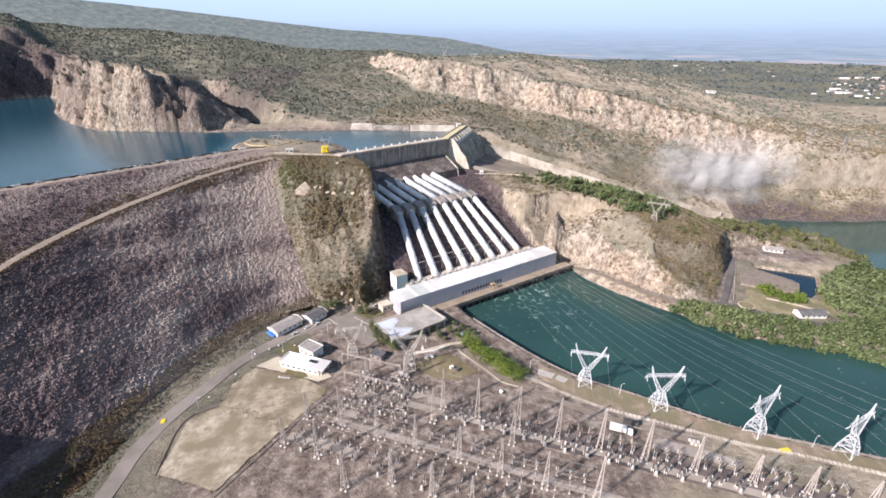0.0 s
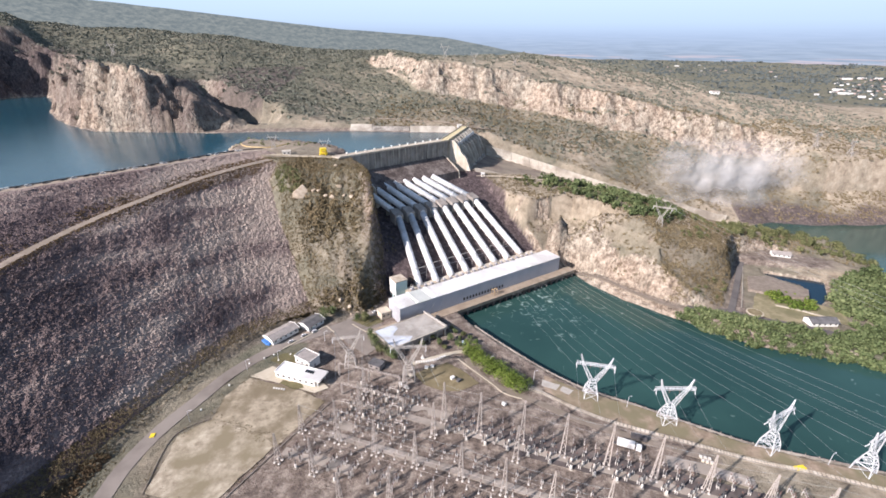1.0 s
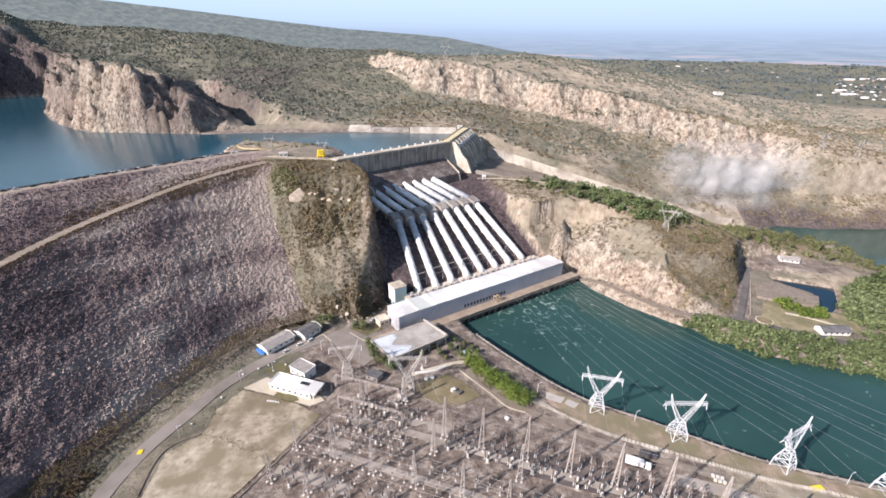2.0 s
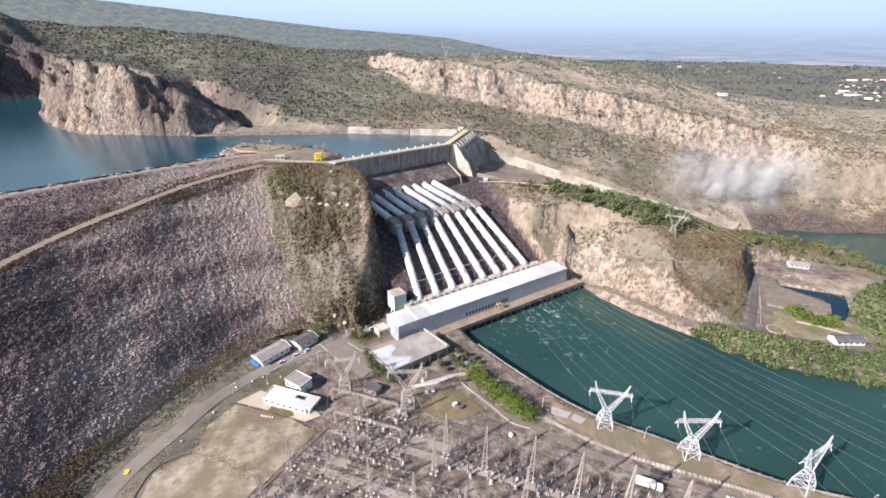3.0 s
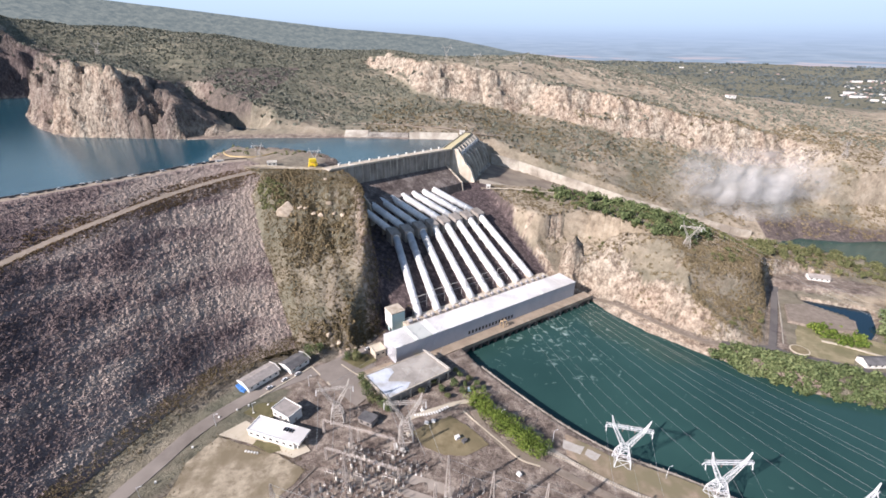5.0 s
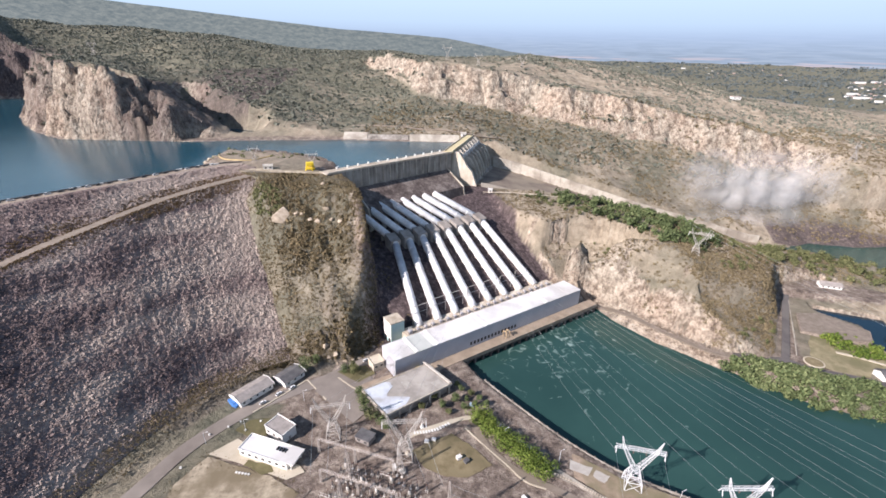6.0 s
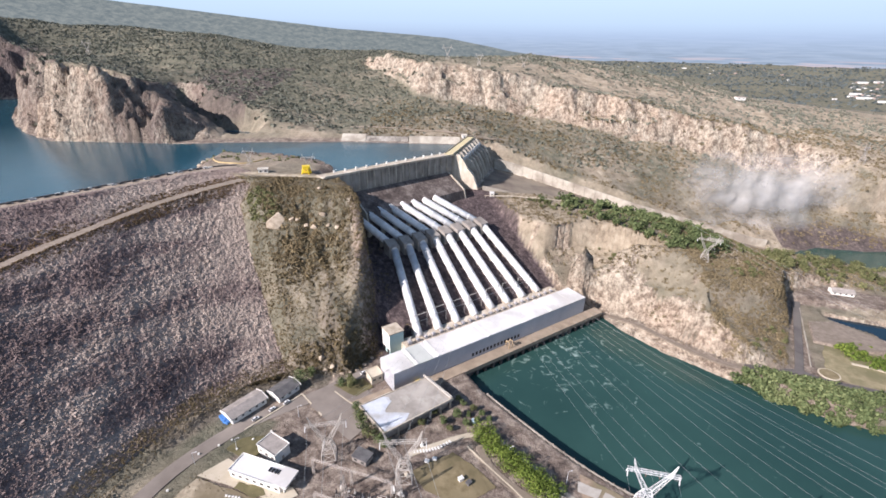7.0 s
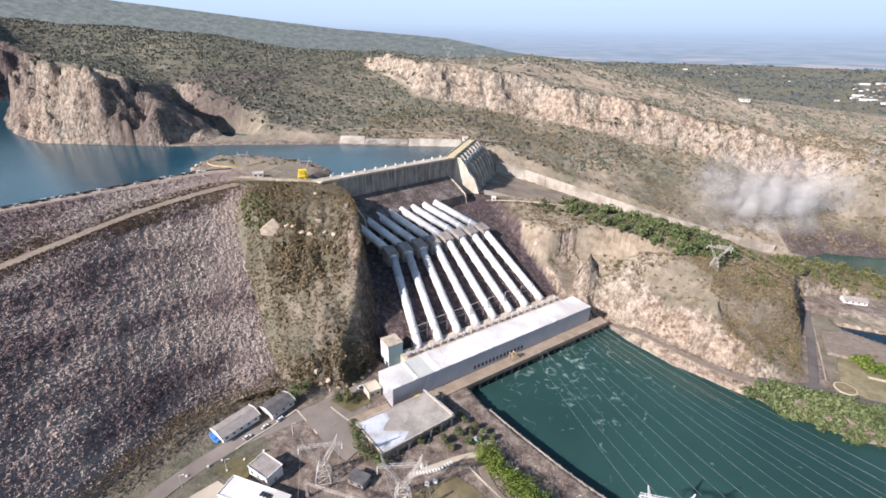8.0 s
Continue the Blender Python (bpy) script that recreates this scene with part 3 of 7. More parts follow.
def area_dist(poly, x, y):
    """Distance to a plan polygon, negative inside."""
    d = line_dist(poly, x, y, True)
    inside = np.zeros(np.shape(x), bool)
    n = len(poly)
    for k in range(n):
        (ax, ay), (bx, by) = poly[k], poly[(k + 1) % n]
        if ay == by:
            continue
        inside ^= ((ay > y) != (by > y)) & (x < (bx - ax) * (y - ay) / (by - ay) + ax)
    return np.where(inside, -d, d)


LEFT_BANK = [(10, 336), (24, 314), (41, 294), (67, 266), (91, 246), (121, 231), (151, 215), (178, 202), (213, 192), (252, 181), (400, 140), (1500, -150)]
RIGHT_BANK = [(560, 250), (420, 240), (334, 269), (311, 279), (274, 291), (240, 303), (211, 320), (201, 338), (168, 359), (150, 383), (133, 408), (122, 424)]
FAR_BANK = [(1500, 560), (800, 600), (619, 584), (543, 576), (476, 571), (429, 580), (395, 566), (372, 562), (400, 548), (454, 519), (456, 468), (446, 424), (450, 396), (500, 330)]
RIVER = LEFT_BANK + FAR_BANK + RIGHT_BANK
LAKE = [(8, 636), (-36, 637), (-135, 638), (-205, 630), (-274, 619), (-314, 607), (-351, 586), (-397, 568), (-425, 578), (-480, 608), (-536, 644), (-620, 715), (-684, 782), (-740, 860), (-800, 930), (-870, 1000), (-915, 985), (-930, 900),
        (-1000, 800), (-1330, 700), (-1600, 400), (-3000, 300), (-3000, -400), (-520, 130), (-430, 240), (-340, 347), (-243, 478), (-252, 532), (-255, 568), (-228, 560), (-181, 553), (-137, 529), (-114, 500), (-118, 478), (-13, 571)]
YARD = [(-260, -200), (-215, 80), (-200, 140), (-190, 165), (-181, 188), (-172, 225), (-163, 259), (-151, 287), (-137, 311), (-112, 321), (-88, 322), (-66, 326), (-55, 345), (-48, 352), (-25, 362), (77, 434), (92, 442),
        (112, 434), (126, 427), (140, 412), (157, 394), (178, 370), (200, 351), (228, 343), (244, 351), (262, 384), (281, 416), (303, 450), (345, 464), (400, 440), (436, 404), (470, 330), (560, 240), (1500, -200)]
BAY = [(-52, 348), (-25, 362), (78, 434), (92, 444), (66, 482), (46, 514), (32, 548), (10, 570), (-112, 470), (-96, 462), (-82, 440), (-68, 410), (-60, 385), (-55, 365)]
CHUTE = [(22, 552), (142, 557), (230, 559), (352, 548), (362, 572), (302, 581), (218, 594), (151, 620), (82, 648), (36, 655)]
CUT_TOE = [(-180, 1010), (-117, 940), (-85, 880), (-62, 812), (-20, 806), (47, 795), (107, 790), (189, 768), (281, 750), (338, 738), (404, 712), (469, 706), (500, 690)]
CUT_TOP = [(-200, 186), (-165, 191), (-130, 197), (-86, 190), (-44, 187), (6, 186), (49, 179), (90, 174), (119, 168), (146, 160), (190, 152), (247, 143), (289, 138), (339, 125), (395, 118), (435, 106), (469, 98), (500, 91)]
# first crest of the hills round the valley: bearing, distance, slope of the sight line from the river bend
SKY_CREST = [(-60, 1600, 3.5), (-46, 1600, 3.3), (-39.8, 1600, 2.9), (-32.8, 1500, 2.03), (-28.4, 1400, 1.0), (-25.9, 1350, 0.75), (-18.3, 1250, -0.41), (-12, 1200, -0.6), (-8, 1150, -0.7), (-2, 1100, -1.0), (3, 1100, -1.1), (8.2, 1300, -0.55),
             (13.3, 1300, -1.13), (19.3, 1250, -2.28), (24.9, 1200, -3.29), (30.2, 1150, -4.08), (33.8, 1150, -4.49), (36.7, 1150, -4.69), (39.1, 1150, -4.75), (42.3, 1200, -4.84), (60, 1200, -5.2)]
KNOLL = [(-243, 480), (-251, 532), (-254, 566), (-228, 558), (-181, 551), (-138, 527), (-114, 500), (-107, 462), (-140, 450), (-178, 452), (-205, 470)]
PAD = [(-70, 326), (-36, 340), (-33, 362), (-51, 363), (-59, 350)]
SIDE_ROAD = [(241, 343), (250, 356), (264, 377), (277, 397), (294, 423), (310, 447)]
POND = [(318, 423), (349, 411), (366, 405), (347, 375), (325, 356), (319, 362), (334, 378), (339, 392), (318, 413)]
SPIT = [(276, 378), (302, 366), (322, 365), (332, 380), (313, 406), (291, 405)]


def chute_floor(x):
    return 72 - 0.215 * (np.clip(x, 30, 352) - 30)


def bay_floor(x, y):
    w = (x + 23) * -0.586 + (y - 359) * 0.81
    return np.interp(w, [-6, 2, 62, 112, 130], [8.5, 12.5, 46, 66, 74])


def land(x, y):
    """Height of the ground at the plan points x, y."""
    x, y = np.asarray(x, float), np.asarray(y, float)
    gx = [-4900, -1300, -800, -430, -150, 80, 350, 600, 1000, 2000, 4900]
    gy = [560, 700, 850, 1000, 1300, 1800, 2600, 4900]
    hills = [[150, 120, 110, 110, 108, 90, 62, 52, 50, 55, 50], [230, 215, 165, 150, 112, 125, 104, 80, 66, 55, 46],
             [260, 235, 188, 168, 135, 176, 136, 98, 72, 54, 45], [300, 268, 238, 196, 178, 192, 158, 116, 76, 52, 42],
             [340, 268, 230, 208, 200, 204, 170, 110, 64, 46, 38], [430, 308, 258, 226, 214, 206, 158, 94, 52, 40, 34],
             [360, 270, 200, 150, 140, 150, 140, 90, 50, 34, 28], [360, 260, 190, 140, 130, 140, 120, 80, 44, 28, 22]]
    nat = soft_grid(gx, gy, hills, x, y, 45.0)
    az, dist = np.degrees(np.arctan2(x, y - 47)), np.hypot(x, y - 47)
    dc = np.interp(az, [c[0] for c in SKY_CREST], [c[1] for c in SKY_CREST])
    zc = 209.5 + dc * np.tan(np.radians(np.interp(az, [c[0] for c in SKY_CREST], [c[2] for c in SKY_CREST])))
    base = soft_grid(gx, gy, hills, dc * np.sin(np.radians(az)), 47 + dc * np.cos(np.radians(az)), 45.0)
    plain = 209.5 + dist * np.tan(np.radians(np.interp(dist, [1500, 1900, 2400, 3300, 4900], [-6.2, -4.9, -3.0, -1.2, -1.1])))
    nat = np.where((y > 400) & (np.abs(az) < 75), np.where(dist > dc, zc + (plain - zc) * step(0, 520, dist - dc), nat + (zc - base) * step(0.6, 1.0, dist / dc)), nat)
    far = step(500, 900, y)
    nat = nat + fbm(x, y, 160, 5, 3) * (9 + 4 * far) + fbm(x, y, 18, 3, 9) * 1.6
    # headland plateau that runs down east in a ridge beside a shaded gully
    dl = area_dist(LAKE, x, y)
    gully = line_dist([(-440, 790), (-372, 716), (-322, 688), (-284, 668)], x, y)
    nat = nat - 44 * (1 - step(4, 50, gully + fbm(x, y, 25, 3, 8) * 12)) * step(-460, -380, x)
    flat_top = np.interp(az, [-46, -43, -42.5, -41.8, -41, -39.3, -36, -33.9, -31.9, -30.6], [246, 237, 220, 202, 193, 184, 183, 176, 166, 163]) + fbm(x, y, 70, 4, 5) * 7
    flat_top = np.minimum(flat_top, np.where(x < -378, 999, np.interp(x, [-378, -288], [163, 106])) + fbm(x, y, 15, 3, 6) * 6)
    brow = np.interp(x, [-1000, -700, -430, -400, -372, -288], [1300, 1000, 790, 716, 682, 660]) + fbm(x, y, 30, 3, 7) * 10
    on_top = (1 - step(-8, np.interp(x, [-700, -430], [420, 16]), y - brow)) * (1 - np.clip((dl - 90) / np.interp(x, [-700, -430], [420, 140]), 0, 1))
    nat = np.where((x < -283) & (y > 500), nat * (1 - on_top) + flat_top * on_top, nat)
    # brow of the long rock cut
    toe_y = np.interp(x, [p[0] for p in CUT_TOE], [p[1] for p in CUT_TOE])
    brow_z = np.interp(x, [p[0] for p in CUT_TOP], [p[1] for p in CUT_TOP]) + fbm(x, y, 30, 4, 17) * 5
    on_brow = step(-10, 20, y - toe_y) * (1 - step(45, 200, y - toe_y)) * step(-230, -170, x) * (1 - step(500, 560, x))
    nat = nat + (brow_z - nat) * on_brow
    # apron under the long rock cut
    low = soft_grid([-150, 0, 100, 200, 300, 420, 520], [600, 660, 720, 800, 910],
                    [[104, 100, 72, 48, 26, 14, 12], [108, 104, 80, 66, 50, 36, 32], [120, 116, 100, 88, 76, 67, 62], [150, 134, 119, 110, 103, 97, 90], [168, 160, 150, 145, 140, 130, 120]], x, y, 15.0)
    low = low + fbm(x, y, 50, 4, 21) * 5
    d = line_dist(CUT_TOE, x, y) * np.sign(y - toe_y) + fbm(x, y, 40, 4, 30) * 16
    crack = 1 + 0.5 * fbm(x, y, 14, 3, 31)
    d = d + 2.0 * np.sin(d / 3.0 + fbm(x, y, 60, 3, 33) * 14)
    face = low + 1.35 * np.clip(d, 0, None) * crack
    keep = np.maximum(step(470, 530, x), 1 - step(-200, -160, x))
    hill = np.minimum(nat, face) * (1 - keep) + nat * keep
    # lake shore and headland cliff
    rough = fbm(x, y, 26, 4, 40)
    cliffy = 1 - step(-330, -265, x)
    bench = 12 * step(-450, -385, x)
    dd = np.clip(dl - 2 + (rough * 14 + np.abs(fbm(x, y, 42, 4, 41)) * 44 + fbm(x, y, 13, 3, 42) * 22 + fbm(x, y, 6, 2, 43) * 9 - 9) * cliffy * np.clip(dl / 12, 0, 1), 0, None)
    ledge = 101 + np.where(dl > 0, 0.16, 0.3) * dl * (0.6 + 0.5 * (1 - cliffy)) + cliffy * 1.3 * np.clip(dd - bench, 0, None) + (1 - cliffy) * 0.35 * np.clip(dl - 14, 0, None)
    hill = np.minimum(hill, np.where(y > 560, ledge, 1e6))
    # rock shoulder between chute and river
    s = soft_grid([20, 100, 190, 250, 300, 380, 460], [340, 370, 400, 450, 500, 560],
                  [[60, 58, 40, 14, 9, 7, 5], [60, 58, 46, 20, 10, 8, 5], [62, 61, 56, 38, 22, 9, 5], [62, 61, 58, 50, 30, 11, 5], [64, 62, 59, 48, 27, 11, 5], [70, 68, 52, 34, 16, 6, 2]], x, y, 8.0)
    s = s + fbm(x, y, 40, 4, 50) * 4
    right = s * (1 - step(556, 605, y)) + hill * step(556, 605, y)
    # rock spur between the dams
    spur = np.minimum(12 + 0.86 * (y - 322), 104.5) + fbm(x, y, 30, 4, 60) * 5 * step(106, 98, 12 + 0.86 * (y - 322))
    side = ((x + 173) * 139 + (y - 455) * 72) / 156.5
    spur = spur + (np.abs(fbm(x, y, 26, 4, 62)) * 11 - 2.5 + fbm(x, y, 8, 3, 63) * 4.0) * step(8, 24, side) * step(104, 96, spur)
    spur = spur + 1.1 * np.minimum(side, 0) + 13 * step(34, 66, side) * (1 - step(92, 104, spur)) * step(350, 385, y)
    g = np.where(y > 605, hill, np.where(x < 25 - (y - 395) * 0.76, spur, right))
    # cuts: yard and roads, penstock bay, chute
    crag = 1 + 0.4 * fbm(x, y, 16, 4, 70)
    dy_ = area_dist(YARD, x, y)
    db = area_dist(BAY, x, y)
    dc = area_dist(CHUTE, x, y)
    near = y < 640
    knob = np.abs(fbm(x, y, 11, 3, 72)) * 7 * np.clip(dy_ / 9, 0, 1) + fbm(x, y, 5, 2, 73) * 1.5 * np.clip(dy_ / 6, 0, 1)
    tier = np.interp(np.clip(dy_ + fbm(x, y, 45, 3, 74) * 9 * np.clip(dy_ / 10, 0, 1), 0, None), [0, 10, 16, 24, 45, 90], [0, 24, 29, 40, 56, 110])
    cut = 7.0 + np.where(x > 60, tier * (0.8 + 0.2 * crag) + knob, 1.35 * np.clip(dy_, 0, None) * crag)
    cut = np.where(db < 30, np.minimum(np.where(db > 0, 1e6, cut), 1e6), cut)
    bay = bay_floor(x, y) + (1.1 + np.where(x < 40, 6.0, 1.5) * step(350, 378, y)) * np.clip(db, 0, None) * crag
    g = np.where(near, np.minimum(g, np.where(db <= 0, bay, np.minimum(np.where((dy_ > 0) & (db < 25), np.maximum(bay, 7.0), cut), bay))), g)
    g = np.where(near & (dy_ <= 0) & (db > 0), 7.0 + fbm(x, y, 30, 3, 80) * 0.5, g)
    g = np.where(near, np.minimum(g, 7.2 + 2.4 * np.clip(area_dist(PAD, x, y), 0, None) * crag), g)
    g = np.minimum(g, chute_floor(x) - 0.5 + 1.6 * np.clip(dc, 0, None))
    # knoll beside the crest
    dk = area_dist(KNOLL, x, y)
    g = np.where(dk < 0, np.minimum(105.5, 101 + 0.45 * np.clip(-area_dist(LAKE, x, y) * -1, 0, None)) - 0.4 + fbm(x, y, 25, 3, 90) * 1.2, g)
    # below the embankment and upstream
    g = np.where((side < -30) & (y < 560) & (dk > 0) & (dy_ > 0), 6.2, g)
    # unseen hill at the embankment's other end, added to shadow its foot
    shadow_hill = 129 * (1 - step(20, 133, np.hypot(x + 372, y - 45)))
    g = np.maximum(g, np.where((y < 250) & (x < -150), shadow_hill, -99))
    # waters
    dr = area_dist(RIVER, x, y)
    bank = np.where((x < 420) & (y < 345) & (dr > 0) & (line_dist(LEFT_BANK, x, y) < line_dist(RIGHT_BANK, x, y)), 1.8, 0.62)
    bank = np.where((x > 110) & (x < 205) & (y > 335) & (y < 440), 0.95, bank)
    bank = np.where(y > 540, 0.5, bank)
    wobble = fbm(x, y, 20, 4, 95) * np.where(bank > 1, 0.5, 5.0)
    g = np.minimum(g, -0.4 + bank * np.clip(dr + wobble, -6, None) + np.where(dr > 60, 1e4, 0) + np.where((x > 100) & (y > 250) & (y < 445), 4.0 * np.clip(dr - 10, 0, None), 0))
    g = np.where((x > 190) & (y > 335), np.minimum(g, 7.0 + (0.50 + 1.6 * step(385, 415, y)) * np.clip(line_dist(SIDE_ROAD, x, y) - 4.5, 0, None) + fbm(x, y, 12, 3, 98) * 1.2 * step(5, 14, line_dist(SIDE_ROAD, x, y))), g)
    terrace = (x - 300) * 0.35 + (y - 441) * 0.94
    g = np.where((x > 296) & (x < 420) & (y > 395) & (y < 470) & (dy_ < 0), g + 4.2 * step(-1, 5, terrace + fbm(x, y, 9, 3, 97) * 4), g)
    g = np.minimum(g, 3 + 1.2 * area_dist(POND, x, y) - 0.6)
    g = np.where(dl < 0, np.minimum(g, 101 + np.clip(0.5 * dl, -9, 0) - 0.3), g)
    return g


def spread(a, b, first, last, grow):
    """Coordinates from a fine step towards a coarse one."""
    out, d = [a], first
    s = 1 if b > a else -1
    while (out[-1] - b) * s < 0:
        out.append(out[-1] + s * d)
        d = min(d * grow, last)
    return out[1:]


def build_ground():
    xs = sorted(spread(-900, -4900, 7, 260, 1.09)) + list(np.arange(-900, -700, 5.0)) + list(np.arange(-700, -330, 3.7)) + list(np.arange(-330, 480, 2.5)) + [480.0] + spread(480, 4900, 4, 260, 1.06)
    ys = sorted(spread(110, -700, 5, 90, 1.25)) + list(np.arange(110, 640, 2.5)) + list(np.arange(640, 1000, 4.0)) + [1000.0] + spread(1000, 4900, 6, 220, 1.06)
    xs, ys = np.array(xs), np.array(ys)
    gx, gy = np.meshgrid(xs, ys)
    z = land(gx, gy)
    nx, ny = len(xs), len(ys)
    v = np.stack([gx, gy, z], -1).reshape(-1, 3)
    i = np.arange(ny - 1)[:, None] * nx + np.arange(nx - 1)[None, :]
    f = np.stack([i, i + 1, i + nx + 1, i + nx], -1).reshape(-1, 4)
    ob = array_mesh("ground", v, f, M_ground, True)
    # cover: red wooded, green bare soil, blue where steep ground shows rock, alpha dark rock and painted shade
    x, y = gx.ravel(), gy.ravel()
    wood = 0.7 * step(850, 1500, y) * (1 - 0.6 * step(350, 900, x))
    wood = np.maximum(wood, step(0, 150, np.hypot(x, y - 47) - np.interp(np.degrees(np.arctan2(x, y - 47)), [-20, 8, 30], [1500, 1350, 1200])) * (y > 700))
    wood = np.maximum(wood, 0.75 * (1 - step(-10, 12, line_dist(RIGHT_BANK, x, y) - 22)))
    wood = np.where((y < 340) & (x < -80), 0.35, wood)
    wood = np.maximum(wood, 0.45 * (1 - step(-5, 25, area_dist([(-330, 690), (-330, 850), (-150, 850), (0, 760), (-150, 690)], x, y))))
    wood = np.maximum(wood, 0.8 * step(690, 760, y) * (1 - step(-260, 60, x + fbm(x, y, 120, 3, 14) * 200)))
    wood = wood - 0.4 * step(60, 260, x) * step(560, 640, y) * (np.hypot(x, y - 47) < 1330)
    bare = 1 - step(-6, 10, area_dist(YARD[:30], x, y))
    bare = np.where(area_dist([(255, 345), (300, 436), (440, 404), (470, 330), (330, 280)], x, y) < 0, 0.08, bare)
    toe_d = line_dist([(-228, 70), (-188, 165), (-176, 208), (-165, 244), (-149, 280), (-130, 302), (-106, 322), (-80, 326)], x, y)
    verge = (1 - step(11, 16, toe_d)) * (x < -80)
    bare = np.where(y < 340, bare * (1 - verge) + 0.5 * verge, bare)
    wood = np.where((y < 340) & (verge > 0.5), 0.9, wood)
    bare = np.where((x < -133) & (y < 262), bare * 0.35, bare)
    strip_d = line_dist([(-166, 120), (-167, 171), (-161, 206), (-146, 246), (-119, 282)], x, y)
    bare = np.where(y < 285, bare * step(13, 19, strip_d), bare)
    wood = np.where((y < 285) & (strip_d < 19), 0.4, wood)
    wood = np.where((x < 25 - (y - 395) * 0.76) & (y > 322) & (y < 462) & (x > -190), 0.5 + 0.5 * step(-0.25, 0.3, fbm(x, y, 22, 4, 65)), wood)
    wood = np.where(area_dist([(262, 345), (300, 430), (345, 440), (350, 350), (330, 300)], x, y) < 0, 0.12, wood)
    bare = np.maximum(bare, 1 - step(6, 22, np.abs(area_dist(LAKE, x, y))))
    bare = np.maximum(bare, 0.3 * (1 - step(-3, 4, area_dist(BAY, x, y))))
    bare = np.maximum(bare, 0.25 * (1 - step(-3, 4, area_dist(KNOLL, x, y))))
    left = x < 25 - (y - 395) * 0.76
    on_spur = left & (y > 322) & (y < 470) & (x > -190) & (area_dist(BAY, x, y) > 0) & (area_dist(KNOLL, x, y) > 0)
    bare = np.where(on_spur, np.maximum(bare, 0.45 * step(-0.02, 0.22, fbm(x + 0.7 * y, y * 0.35, 16, 4, 64))), bare)
    rocky = np.where(left & (y < 470) & (area_dist(BAY, x, y) > 14), 0.12, 1.0)
    dyd = area_dist(YARD, x, y)
    band = fbm(dyd * 1.5, (x - y) * 0.3, 15, 4, 46) + 0.3 * (1 - step(4, 46, dyd)) - 0.13 - 0.35 * step(190, 240, x + (y - 400) * 0.5)
    rocky = np.where((~left) & (x < 290) & (y > 330) & (y < 530) & (dyd > 0), 0.06 + 0.94 * step(-0.06, 0.10, band), rocky)
    apron = (y > 560) & (y < np.interp(x, [p[0] for p in CUT_TOE], [p[1] for p in CUT_TOE]) - 4) & (x > -110) & (x < 520)
    rocky = np.where(apron, 0.1, rocky)
    wood = np.where(apron & (x > 30), 0.2 + 0.5 * fbm(x, y, 60, 4, 47), wood)
    rocky = np.where((y > 545) & (x > 380) & (y < 690), 0.45, rocky)
    rocky = np.where((y > 545) & (x > 370) & (y < 676), 0.25, rocky)
    rocky = np.where((y > 575) & (area_dist(CHUTE, x, y) < 45) & (x > 30), 0.12, rocky)
    rocky = np.where((x > -372) & (x < -240) & (y > 672), 0.25, rocky)
    rb = area_dist(RIVER, x, y)
    rocky = np.where((rb > 0) & (rb < 15) & (x > 118) & (x < 204) & (y > 335) & (y < 440), 2.0, rocky)
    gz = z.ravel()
    # penstock bay: dark rock with the shade between the pipes put into the colour
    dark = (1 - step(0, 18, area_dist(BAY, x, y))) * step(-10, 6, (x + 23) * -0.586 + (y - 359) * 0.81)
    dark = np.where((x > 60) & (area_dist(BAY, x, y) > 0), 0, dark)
    # headland: darker rock, the east facet's shade put into the colour
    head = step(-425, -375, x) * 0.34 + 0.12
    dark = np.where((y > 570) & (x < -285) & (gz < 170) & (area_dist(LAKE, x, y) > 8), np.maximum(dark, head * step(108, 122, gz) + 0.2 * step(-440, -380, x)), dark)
    # far left cliff: its shade painted in as dark rock
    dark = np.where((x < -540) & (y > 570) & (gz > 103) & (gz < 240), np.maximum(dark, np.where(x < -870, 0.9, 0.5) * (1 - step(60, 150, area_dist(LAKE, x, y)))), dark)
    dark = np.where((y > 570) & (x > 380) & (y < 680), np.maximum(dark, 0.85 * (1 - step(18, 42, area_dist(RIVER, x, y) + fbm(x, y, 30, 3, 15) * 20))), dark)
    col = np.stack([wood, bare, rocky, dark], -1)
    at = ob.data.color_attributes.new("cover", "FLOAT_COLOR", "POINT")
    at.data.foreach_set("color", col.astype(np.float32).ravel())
    tagged(ob, "dry scrubby hills, rock cuts and bare yard ground", "ground", kind="structure")


build_ground()


def flat(name, poly, z, material, label, category, kind="structure"):
    s = Shape()
    if category in ("lot", "lawn", "bank", "bed"):
        # worn, uneven outline
        out, n = [], len(poly)
        for k in range(n):
            (ax, ay), (bx, by) = poly[k], poly[(k + 1) % n]
            d = math.hypot(bx - ax, by - ay)
            m = max(2, int(d / 1.6))
            for j in range(m):
                x, y = ax + (bx - ax) * j / m, ay + (by - ay) * j / m
                w = float(fbm(np.array(x), np.array(y), 7.0, 3, 33)) * 1.3
                out.append((x - (by - ay) / d * w, y + (bx - ax) / d * w))
        poly = out
    s.add([(x, y, z) for x, y in poly], [tuple(range(len(poly)))])
    return tagged(s.make(name, material), label, category, kind=kind)


flat("water", [(-60, -150), (1600, -700), (4800, -700), (4800, 650), (380, 650), (60, 480), (-20, 360)], 0.0, M_river, "calm dark green river water below the powerhouse", "river")
flat("water", [(20, 656), (20, 700), (-300, 700), (-700, 1300), (-4000, 1400), (-4000, -500), (-560, -500), (-330, 345), (-230, 480), (-112, 466), (-12, 557), (-5, 561)][::-1], 101.0, M_lake, "blue green reservoir water behind the dam", "reservoir")
